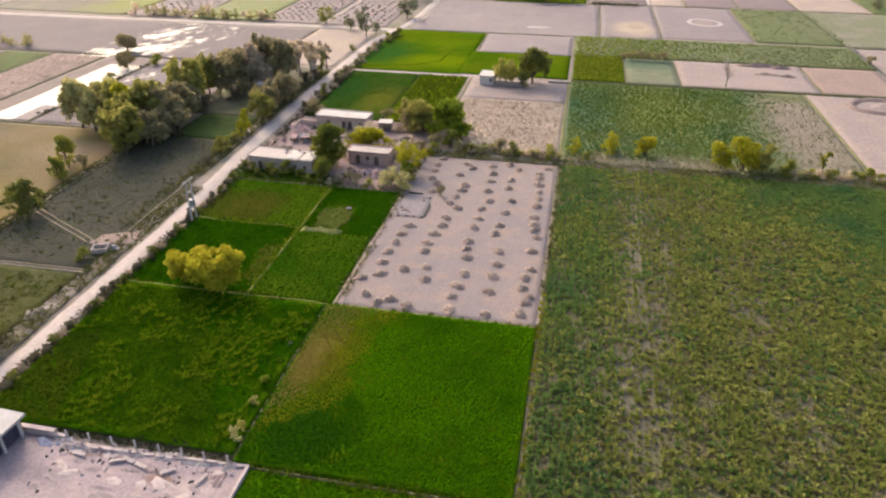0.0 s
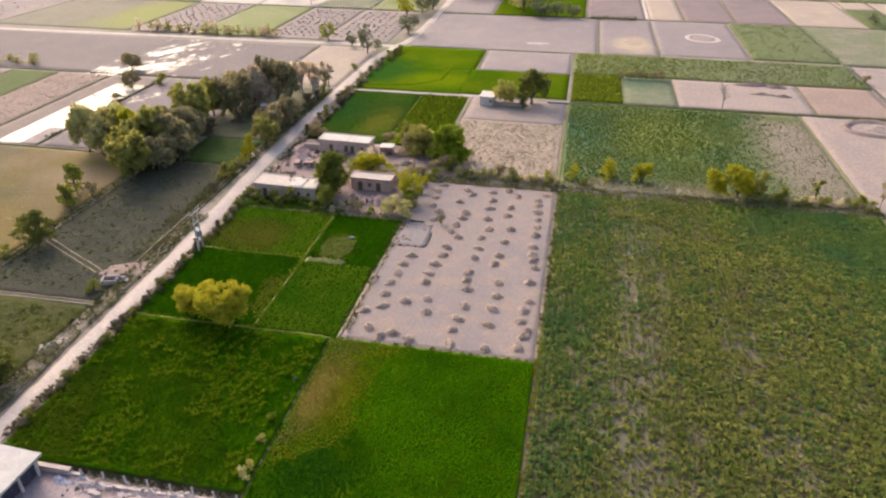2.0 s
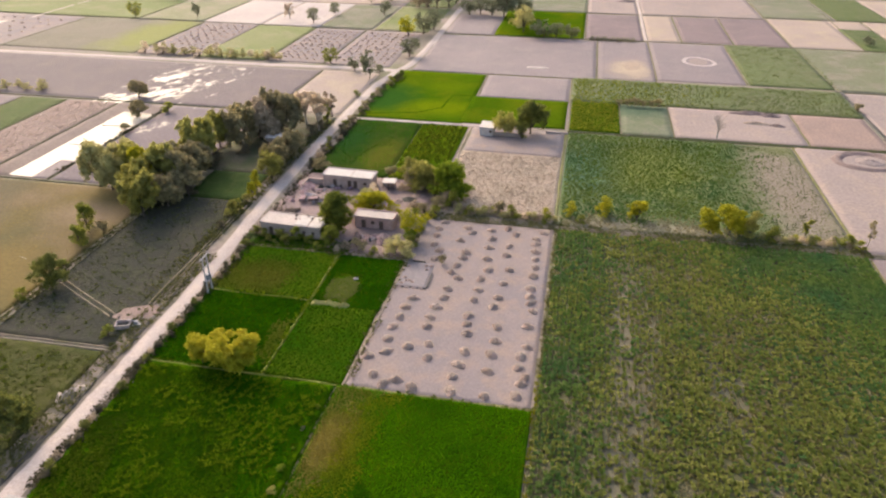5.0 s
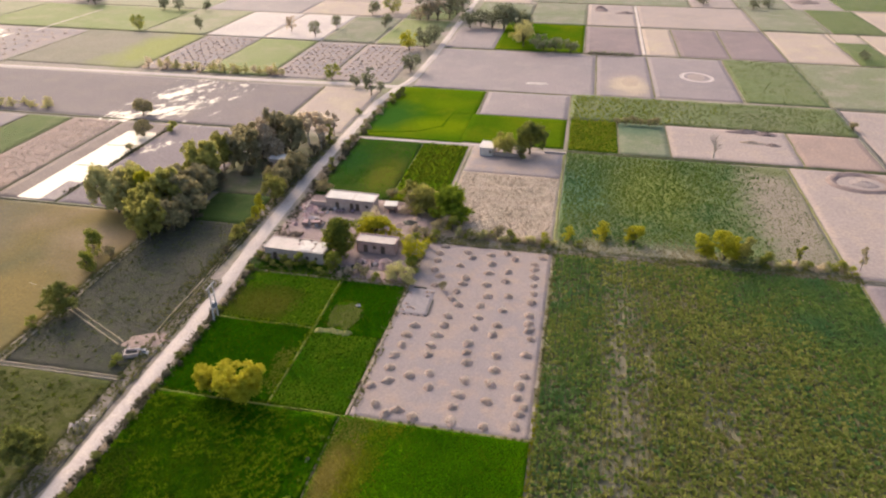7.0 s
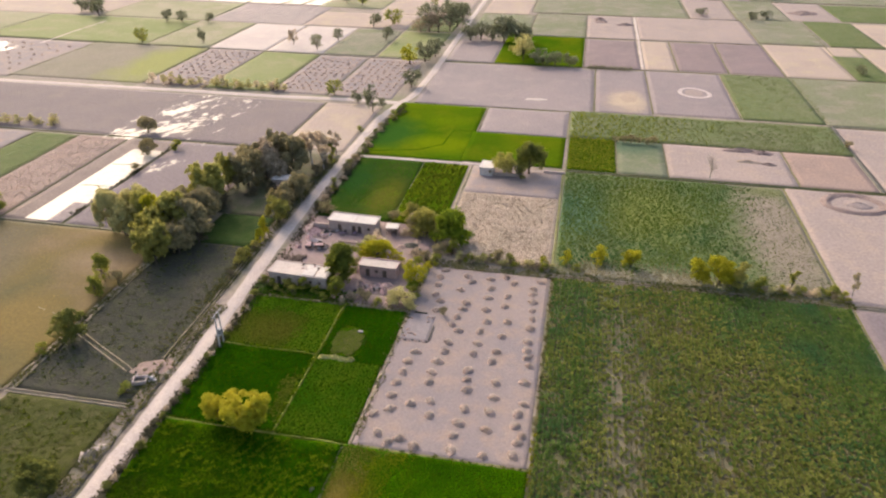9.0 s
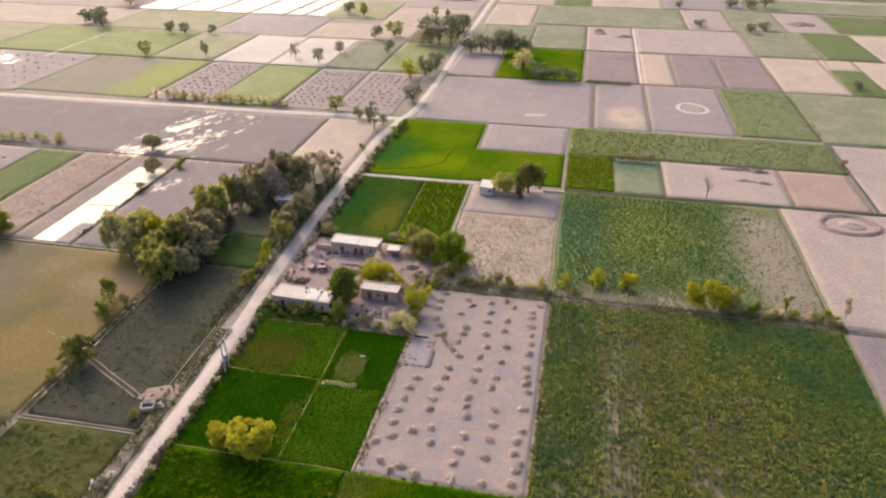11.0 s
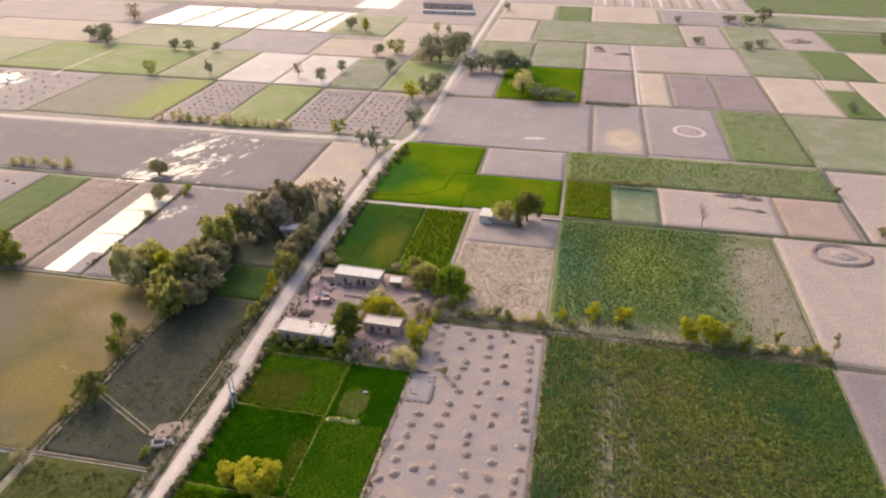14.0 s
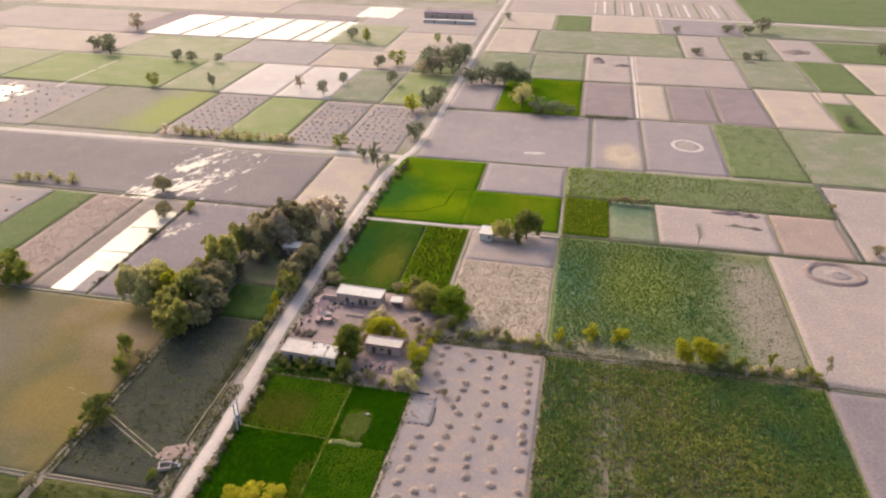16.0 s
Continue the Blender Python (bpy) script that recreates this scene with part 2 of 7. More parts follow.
M_YARD = land("pale_yard_dust", (0.325, 0.258, 0.262), (0.28, 0.222, 0.232), (0.37, 0.285, 0.262), 0.1, 0.5, 2.5, bump=0.08, stains=[(-40.2, 46.8, 2.6, 1.0, (0.23, 0.15, 0.125)), (-51.0, 48.8, 2.0, 0.9, (0.17, 0.13, 0.115)), (-54.8, 44.6, 4.0, 2.0, (0.235, 0.19, 0.20)), (-36.5, 46.4, 2.4, 1.2, (0.40, 0.315, 0.29))])
M_COURT = land("trodden_courtyard", (0.265, 0.192, 0.180), (0.20, 0.15, 0.128), (0.30, 0.225, 0.215), 0.12, 0.45, 2.5, bump=0.12)
M_MUDWALL = land("mud_plaster", (0.44, 0.345, 0.295), (0.38, 0.295, 0.255), (0.49, 0.395, 0.335), 0.3, 1.0, 5.0, bump=0.04)
M_BRICK = land("pinkish_brick", (0.58, 0.395, 0.345), (0.52, 0.36, 0.315), (0.62, 0.46, 0.40), 0.4, 1.5, 6.0, bump=0.04, rows=0.16, along="Z", row_mix=0.35)
M_ROOF = land("limewashed_roof", (0.4979, 0.4225, 0.3772), (0.4526, 0.3923, 0.347), (0.4074, 0.3319, 0.2867), 0.3, 0.9, 4.0, bump=0.03)
M_WHITE = land("whitewash", (0.5564, 0.51, 0.4637), (0.51, 0.4637, 0.425), (0.4482, 0.4019, 0.3555), 0.3, 1.0, 5.0, bump=0.02)
M_WOOD = land("weathered_wood", (0.14, 0.10, 0.075), (0.10, 0.075, 0.06), (0.19, 0.14, 0.10), 0.8, 3.0, 9.0, bump=0.02)
M_BARK = land("bark", (0.13, 0.10, 0.075), (0.09, 0.07, 0.055), (0.17, 0.14, 0.10), 0.8, 3.0, 9.0, bump=0.03)
M_PALEBARK = land("pale_bark", (0.46, 0.40, 0.34), (0.38, 0.32, 0.27), (0.52, 0.45, 0.39), 0.8, 3.0, 9.0, bump=0.03)
M_CONCRETE = land("weathered_concrete", (0.46, 0.43, 0.41), (0.40, 0.37, 0.35), (0.52, 0.48, 0.45), 0.5, 2.0, 8.0, bump=0.02)
M_HEAP = land("cut_straw_heap", (0.3752, 0.2666, 0.2184), (0.3136, 0.224, 0.1848), (0.4368, 0.336, 0.28), 0.5, 1.5, 7.0, bump=0.1)
M_STRAWPILE = land("greenish_straw", (0.42, 0.36, 0.12), (0.34, 0.30, 0.09), (0.48, 0.41, 0.17), 0.5, 1.5, 7.0, bump=0.1)
M_RUBBLE = land("pale_rubble", (0.46, 0.39, 0.37), (0.38, 0.31, 0.29), (0.52, 0.42, 0.36), 0.5, 1.5, 6.0, bump=0.05)
M_SAND = land("yellow_sand", (0.36, 0.275, 0.20), (0.33, 0.255, 0.195), (0.29, 0.235, 0.20), 0.1, 0.35, 3.0, bump=0.05)
M_CLOTH = land("faded_purple_cloth", (0.22, 0.15, 0.20), (0.16, 0.12, 0.17), (0.30, 0.22, 0.24), 0.6, 2.0, 8.0, bump=0.02)
M_SHEDSHADE = land("shed_shade", (0.05, 0.045, 0.07), (0.035, 0.035, 0.055), (0.08, 0.07, 0.10), 0.6, 2.0, 8.0, bump=0.03)
M_PINKSTUFF = land("dusty_pink_goods", (0.40, 0.26, 0.25), (0.33, 0.22, 0.215), (0.48, 0.35, 0.32), 0.6, 2.0, 8.0, bump=0.02)
M_STEEL = land("grey_painted_steel", (0.30, 0.30, 0.32), (0.24, 0.24, 0.26), (0.36, 0.35, 0.35), 0.8, 3.0, 9.0, rough=0.5, bump=0.01)

L_YELLOW = leaf("yellow_leaves", (0.47, 0.43, 0.028), (0.62, 0.55, 0.06), (0.35, 0.35, 0.025), clump=0.75)
L_GOLD = leaf("golden_leaves", (0.56, 0.482, 0.034), (0.68, 0.594, 0.078), (0.426, 0.414, 0.034), 0.55, clump=0.75)
# Green, moss, dark, grey and pale olive leaf tones are lifted to imitate haze.
L_GREEN = leaf("green_leaves", (0.40, 0.37, 0.095), (0.56, 0.51, 0.14), (0.31, 0.295, 0.085), clump=0.75)
L_LIME = leaf("lime_leaves", (0.243, 0.32, 0.026), (0.333, 0.384, 0.038), (0.179, 0.243, 0.026), clump=0.75)
L_MOSS = leaf("mossy_yellow_leaves", (0.47, 0.43, 0.11), (0.62, 0.56, 0.17), (0.34, 0.33, 0.10), clump=0.75)
L_DARK = leaf("dark_leaves", (0.3795, 0.322, 0.1667), (0.529, 0.4485, 0.23), (0.299, 0.2587, 0.1495), 0.5, clump=0.75)
L_DUSK = leaf("dusky_olive_leaves", (0.2067, 0.2246, 0.0359), (0.3268, 0.3237, 0.0476), (0.1466, 0.1708, 0.0335), 0.5, clump=0.75)
L_DEEP = leaf("deep_olive_leaves", (0.2044, 0.2233, 0.0551), (0.3712, 0.3523, 0.0841), (0.1392, 0.158, 0.0464), 0.5, clump=0.75)
L_GREY = leaf("grey_twiggy_leaves", (0.52, 0.41, 0.29), (0.63, 0.51, 0.37), (0.41, 0.33, 0.235), 0.4, clump=0.75)
C_CREST = leaf("lodged_crest_blades", (0.1176, 0.1806, 0.0067), (0.1722, 0.2184, 0.0118), (0.0882, 0.1512, 0.005), 0.45, 0.2)
L_STRAW = leaf("pale_dry_leaves", (0.80, 0.70, 0.54), (0.86, 0.77, 0.62), (0.70, 0.59, 0.45), 0.75, clump=0.75)
L_STRAWGREEN = leaf("pale_olive_leaves", (0.61, 0.54, 0.23), (0.71, 0.63, 0.30), (0.49, 0.445, 0.185), 0.35, clump=0.75)
L_SCRUB = leaf("dusty_dark_scrub", (0.15, 0.13, 0.085), (0.225, 0.195, 0.115), (0.11, 0.10, 0.07), 0.4, clump=0.75)
# Distance haze is mixed into this leaf colour for the far trees.
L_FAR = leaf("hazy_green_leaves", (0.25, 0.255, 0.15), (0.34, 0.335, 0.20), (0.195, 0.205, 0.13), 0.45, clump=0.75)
L_OLIVE = leaf("olive_leaves", (0.304, 0.316, 0.058), (0.48, 0.449, 0.077), (0.208, 0.241, 0.051), clump=0.75)
C_CROP = leaf("crop_leaves", (0.125, 0.165, 0.032), (0.365, 0.36, 0.10), (0.195, 0.23, 0.052), 0.4, 0.16)
C_PLOT = leaf("plot_blades", (0.0304, 0.1308, 0.0017), (0.0461, 0.1424, 0.0027), (0.0199, 0.0931, 0.0022), 0.4, 0.07)
C_OLIVEPLOT = leaf("olive_plot_blades", (0.0993, 0.2, 0.0094), (0.1628, 0.2318, 0.0165), (0.0483, 0.1655, 0.0059), 0.4, 0.09)
C_LUSH = leaf("lush_blades", (0.063, 0.2014, 0.002), (0.1155, 0.2544, 0.003), (0.0315, 0.1272, 0.002), 0.45, 0.07)
C_FODDER = leaf("rank_fodder_blades", (0.0426, 0.1254, 0.0034), (0.103, 0.1658, 0.0056), (0.0235, 0.084, 0.0034), 0.4, 0.16)
C_STRAW = leaf("straw_stalks", (0.40, 0.33, 0.275), (0.48, 0.41, 0.34), (0.30, 0.235, 0.185), 0.25)
C_CROPGREEN = leaf("green_crop_leaves", (0.0979, 0.17, 0.0309), (0.1958, 0.2318, 0.0515), (0.0618, 0.1546, 0.0515), 0.4, 0.05)
C_CROPDEEP = leaf("deep_crop_leaves", (0.0944, 0.1717, 0.0363), (0.2298, 0.2843, 0.0702), (0.0907, 0.1814, 0.0665), 0.4, 0.05)
C_DRYCROP = leaf("dry_crop_leaves", (0.32, 0.275, 0.15), (0.235, 0.215, 0.105), (0.40, 0.33, 0.21), 0.2, 0.08)
C_DRYGRASS = leaf("dry_grass_blades", (0.245, 0.17, 0.042), (0.175, 0.14, 0.034), (0.285, 0.19, 0.07), 0.2, 0.06)
C_YELLOWING = leaf("yellowing_blades", (0.1938, 0.21, 0.01), (0.2562, 0.2475, 0.015), (0.1438, 0.1875, 0.01), 0.45, 0.2)
C_BROWNING = leaf("browning_blades", (0.24, 0.195, 0.045), (0.30, 0.24, 0.075), (0.17, 0.165, 0.025), 0.4, 0.3)
C_ROUGHWEED = leaf("rough_field_weeds", (0.085, 0.1062, 0.017), (0.153, 0.153, 0.0382), (0.0467, 0.0638, 0.0153), 0.3, 0.12)
C_CORNER = leaf("olive_brown_blades", (0.0713, 0.1207, 0.0069), (0.1092, 0.1437, 0.0115), (0.0517, 0.1012, 0.0069), 0.4, 0.1)
C_OLIVEWORN = leaf("worn_olive_blades", (0.135, 0.16, 0.018), (0.18, 0.18, 0.03), (0.10, 0.145, 0.012), 0.4, 0.12)
C_DULLCROP = leaf("dull_olive_crop_leaves", (0.135, 0.165, 0.055), (0.20, 0.208, 0.085), (0.105, 0.145, 0.045), 0.3, 0.05)
# Shade along the verges is put into the dark tones of these weeds.
C_DARKWEED = leaf("shaded_bank_weeds", (0.075, 0.068, 0.04), (0.12, 0.105, 0.055), (0.05, 0.058, 0.028), 0.25)
C_GARDEN = leaf("yellow_green_crop_leaves", (0.0619, 0.1053, 0.0093), (0.1362, 0.161, 0.0124), (0.099, 0.1177, 0.0124), 0.4, 0.09)
C_LIMECROP = leaf("fresh_crop_leaves", (0.0998, 0.1616, 0.0247), (0.1758, 0.2091, 0.038), (0.0855, 0.1473, 0.0285), 0.4, 0.07)
C_CROPFILL = leaf("olive_undergrowth_leaves", (0.18, 0.165, 0.06), (0.32, 0.285, 0.11), (0.235, 0.205, 0.085), 0.4, 0.12)
C_LITTER = leaf("bleached_straw_stalks", (0.46, 0.375, 0.295), (0.60, 0.50, 0.40), (0.27, 0.205, 0.15), 0.2, 0.3)
C_LIMEPLOT = leaf("lime_plot_leaves", (0.13, 0.185, 0.018), (0.27, 0.285, 0.03), (0.19, 0.21, 0.022), 0.4, 0.12)
C_DULL = leaf("dull_weeds", (0.13, 0.135, 0.07), (0.175, 0.165, 0.095), (0.09, 0.105, 0.05), 0.2, 0.1)
C_WEED = leaf("verge_weeds", (0.12, 0.13, 0.035), (0.22, 0.20, 0.07), (0.08, 0.085, 0.03), 0.25)

m, nd, ln, bs = shader("still_water", 0.12, 0.10)
bs.inputs["Base Color"].default_value = (0.20, 0.18, 0.16, 1)
bs.inputs["IOR"].default_value = 1.33
wp = nd.new("ShaderNodeNewGeometry").outputs["Position"]
wb = nd.new("ShaderNodeBump")
wb.inputs["Strength"].default_value, wb.inputs["Distance"].default_value = 0.25, 0.03
ln.new(noise_node(nd, ln, wp, 0.8, 3.0), wb.inputs["Height"])
ln.new(wb.outputs["Normal"], bs.inputs["Normal"])
silt = ramp_node(nd, ln, noise_node(nd, ln, wp, 0.12, 4.0, 0.65), 0.42, 0.66)
# Muddy base raised to pale cream so it also carries the sky's bright reflection.
ln.new(mix_node(nd, ln, silt, (0.40, 0.355, 0.30), (0.36, 0.305, 0.255)), bs.inputs["Base Color"])
ln.new(math_node(nd, ln, "ADD", math_node(nd, ln, "MULTIPLY", silt, 0.3), 0.14), bs.inputs["Roughness"])
M_WATER = m


# ---- mesh helpers ----
def mesh_np(name, verts, faces, material, smooth=False):
    """A mesh from arrays; faces is an (n, 3) or (n, 4) array, or a list of such arrays."""
    me = bpy.data.meshes.new(name)
    groups = faces if isinstance(faces, list) and isinstance(faces[0], np.ndarray) else [faces]
    groups = [np.asarray(g, dtype=np.int32) for g in groups if len(g)]
    verts = np.asarray(verts, dtype=np.float32).reshape(-1, 3)
    me.vertices.add(len(verts))
    me.vertices.foreach_set("co", verts.ravel())
    loops = np.concatenate([g.ravel() for g in groups])
    counts = np.concatenate([np.full(len(g), g.shape[1]) for g in groups])
    starts = np.concatenate([[0], np.cumsum(counts)[:-1]])
    me.loops.add(len(loops))
    me.loops.foreach_set("vertex_index", loops)
    me.polygons.add(len(counts))
    me.polygons.foreach_set("loop_start", starts.astype(np.int32))
    me.polygons.foreach_set("use_smooth", np.full(len(counts), smooth))
    me.update(calc_edges=True)
    me.validate()
    me.materials.append(material)
    return me


def hash2(ix, iy, seed):
    h = (ix.astype(np.int64) * 374761393 + iy.astype(np.int64) * 668265263 + int(seed * 9176) * 1442695041) & 0x7FFFFFFF
    h = ((h ^ (h >> 13)) * 1274126177) & 0x7FFFFFFF
    h = ((h ^ (h >> 16)) * 2654435) & 0x7FFFFFFF
    return (h ^ (h >> 11)) / float(0x7FFFFFFF)


def vnoise(x, y, size, seed=0.0):
    """Smooth value noise from 0 to 1 with cells of that size."""
    x, y = np.asarray(x, dtype=float) / size, np.asarray(y, dtype=float) / size
    ix, iy = np.floor(x), np.floor(y)
    fx, fy = x - ix, y - iy
    fx, fy = fx * fx * (3 - 2 * fx), fy * fy * (3 - 2 * fy)
    a, b = hash2(ix, iy, seed), hash2(ix + 1, iy, seed)
    c, d = hash2(ix, iy + 1, seed), hash2(ix + 1, iy + 1, seed)
    return (a * (1 - fx) + b * fx) * (1 - fy) + (c * (1 - fx) + d * fx) * fy


def part(name, me, parent, label=""):
    ob = new(name, me)
    ob.parent = parent
    return tagged(ob, label) if label else ob


def boxes(name, material, items):
    """One mesh of boxes, each (x0, x1, y0, y1, z0, z1)."""
    v, f = [], []
    for x0, x1, y0, y1, z0, z1 in items:
        k = len(v)
        v += [(x0, y0, z0), (x1, y0, z0), (x1, y1, z0), (x0, y1, z0), (x0, y0, z1), (x1, y0, z1), (x1, y1, z1), (x0, y1, z1)]
        f += [(k, k + 3, k + 2, k + 1), (k + 4, k + 5, k + 6, k + 7), (k, k + 1, k + 5, k + 4), (k + 1, k + 2, k + 6, k + 5), (k + 2, k + 3, k + 7, k + 6), (k + 3, k, k + 4, k + 7)]
    return mesh_np(name, v, f, material)


def tube(v, f, points, radii, seg=6):
    """Adds a tapered tube along points to the lists v and f."""
    pts = [Vector(p) for p in points]
    base = len(v)
    for i, p in enumerate(pts):
        d = (pts[min(i + 1, len(pts) - 1)] - pts[max(i - 1, 0)]).normalized()
        s = d.cross(Vector((0.31, 0.17, 0.93)) if abs(d.z) < 0.9 else Vector((1, 0.2, 0))).normalized()
        u = d.cross(s)
        for k in range(seg):
            a = 2 * math.pi * k / seg
            v.append(p + (s * math.cos(a) + u * math.sin(a)) * radii[i])
    for i in range(len(pts) - 1):
        for k in range(seg):
            a, b = base + i * seg + k, base + i * seg + (k + 1) % seg
            f.append((a, b, b + seg, a + seg))


# ---- land: ground, fields, water ----
GSIZE = 4500.0
tagged(new("ground", mesh_np("ground", [(-GSIZE, -GSIZE, 0), (GSIZE, -GSIZE, 0), (GSIZE, GSIZE, 0), (-GSIZE, GSIZE, 0)], [(0, 1, 2, 3)], M_GROUND)),
       "flat dry farmland earth reaching to the horizon", "ground", kind="structure")


def grid_mesh(name, x0, x1, y0, y1, cell, height, material, skirt=0.12, smooth=True):
    nx, ny = max(2, int((x1 - x0) / cell) + 1), max(2, int((y1 - y0) / cell) + 1)
    lip = 0.12
    ax = np.concatenate([[x0], np.linspace(x0 + lip, x1 - lip, nx), [x1]])
    ay = np.concatenate([[y0], np.linspace(y0 + lip, y1 - lip, ny), [y1]])
    nx, ny = len(ax), len(ay)
    gx, gy = np.meshgrid(ax, ay)
    gz = height(gx, gy)
    edge = np.zeros_like(gx, bool)
    edge[0], edge[-1], edge[:, 0], edge[:, -1] = True, True, True, True
    gz = np.where(edge, -skirt, gz)
    v = np.stack([gx, gy, gz], -1).reshape(-1, 3)
    i = np.arange(nx * ny).reshape(ny, nx)
    f = np.stack([i[:-1, :-1], i[:-1, 1:], i[1:, 1:], i[1:, :-1]], -1).reshape(-1, 4)
    return mesh_np(name, v, f, material, smooth)


def field(x0, x1, y0, y1, material, label, z=0.06, relief=0.05, cell=2.0, size=2.0):
    seed = (x0 * 3.1 + y0 * 1.7) % 50
    far = max(cell, (y1 - y0) / 60)
    me = grid_mesh("field", x0, x1, y0, y1, far, lambda x, y: z + relief * vnoise(x, y, size, seed), material)
    return tagged(new("field", me), label, "field", kind="structure")


def canopy(x0, x1, y0, y1, material, label, h=0.5, rough=0.3, cell=0.5, size=1.2, lean=0.0):
    """A closed standing crop: its top as a bumpy sheet with steep sides."""
    seed = (x0 * 1.3 + y0 * 2.9) % 50

    def top(x, y):
        big = vnoise(x + 0.6 * y * lean, y - 0.2 * x * lean, size * 3, seed)
        return h + rough * (0.6 * vnoise(x, y, size, seed + 3) + 0.7 * big + 0.4 * vnoise(x, y, size * 0.45, seed + 9) - 0.85)
    return tagged(new("field", grid_mesh("field", x0, x1, y0, y1, cell, top, material)), label, "field", kind="structure")


def bund(x0, y0, x1, y1, w=0.9, h=0.22, material=M_BUND, label="low grassy earth bund between fields", wobble=0.35, name="bund"):
    d = Vector((x1 - x0, y1 - y0, 0))
    n = max(2, int(d.length / 1.5))
    s = Vector((-d.y, d.x, 0)).normalized()
    v, f = [], []
    for i in range(n + 1):
        p = Vector((x0, y0, 0)) + d * i / n
        off = wobble * (float(vnoise(p.x, p.y, 7.0, 4)) - 0.5) + 0.3 * wobble * (float(vnoise(p.x, p.y, 1.7, 8)) - 0.5)
        k = 0.75 + 0.5 * float(vnoise(p.x, p.y, 2.3, 6))
        for q, z in ((-0.5, -0.1), (-0.28, h * k), (0.0, h * k * 1.12), (0.28, h * k * 0.95), (0.5, -0.1)):
            v.append(p + s * (q * w * k + off) + Vector((0, 0, z)))
    for i in range(n):
        for j in range(4):
            a = i * 5 + j
            f.append((a, a + 1, a + 6, a + 5))
    return tagged(new(name, mesh_np(name, v, f, material)), label, "bund", kind="structure")


def ribbon(name, points, width, z, material, label, category, ragged=0.5, camber=0.08):
    """A road or track along points, with uneven edges."""
    pts = [Vector((x, y, 0)) for x, y in points]
    line = []
    for a, b in zip(pts, pts[1:]):
        n = max(1, int((b - a).length / 1.5))
        line += [a.lerp(b, i / n) for i in range(n)]
    line.append(pts[-1])
    for _ in range(6):
        line = [line[0]] + [(line[i - 1] + line[i] * 2 + line[i + 1]) / 4 for i in range(1, len(line) - 1)] + [line[-1]]
    v, f = [], []
    for i, p in enumerate(line):
        d = (line[min(i + 1, len(line) - 1)] - line[max(i - 1, 0)]).normalized()
        s = Vector((d.y, -d.x, 0))
        for q in (-0.5, -0.3, 0.0, 0.3, 0.5):
            e = ragged * (float(vnoise(p.x + q * 9, p.y, 2.5, 3)) - 0.5) * abs(q) * 2
            edge = abs(q) == 0.5
            v.append(p + s * (q * width + e) + Vector((0, 0, -0.05 if edge else z + camber * (1 - 4 * q * q))))
    for i in range(len(line) - 1):
        for j in range(4):
            a = i * 5 + j
            f.append((a, a + 1, a + 6, a + 5))
    return tagged(new(name, mesh_np(name, v, f, material, True)), label, category, kind="structure")


def water(x0, x1, y0, y1, label, ragged=0.0, seed=1.0, cut=0.5, cell=1.0, size=5.0):
    """Shallow standing water; where ragged, in broken pools."""
    if not ragged:
        me = mesh_np("water", [(x0, y0, 0.13), (x1, y0, 0.13), (x1, y1, 0.13), (x0, y1, 0.13)], [(0, 1, 2, 3)], M_WATER)
    else:
        nx, ny = int((x1 - x0) / cell) + 1, int((y1 - y0) / cell) + 1
        gx, gy = np.meshgrid(np.linspace(x0, x1, nx), np.linspace(y0, y1, ny))
        ax, ay = gx - (x0 + x1) / 2, gy - (y0 + y1) / 2
        along, across = 0.38 * ax + 0.92 * ay, 0.92 * ax - 0.38 * ay
        u = 1 - np.hypot(along / ((y1 - y0) * 0.54), across / ((x1 - x0) * 0.44))
        lx, ly = along * 0.5, across * 1.25
        wet = 0.34 * vnoise(lx, ly, size, seed) + 0.32 * vnoise(lx, ly * 1.3, size * 0.4, seed + 5) + 0.34 * vnoise(lx * 1.2, ly * 1.6, size * 0.16, seed + 9) + ragged * (u - 0.35)
        z = 0.13 + (wet - cut) * 0.12
        z = np.clip(z, 0.02, 0.13)
        i = np.arange(nx * ny).reshape(ny, nx)
        f = np.stack([i[:-1, :-1], i[:-1, 1:], i[1:, 1:], i[1:, :-1]], -1).reshape(-1, 4)
        f = f[(z.ravel()[f] >= 0.1299).sum(1) >= 3]
        v = np.stack([gx, gy, np.full_like(gx, 0.13)], -1).reshape(-1, 3)
        me = mesh_np("water", v, f, M_WATER)
    return tagged(new("water", me), label, "water", kind="structure")


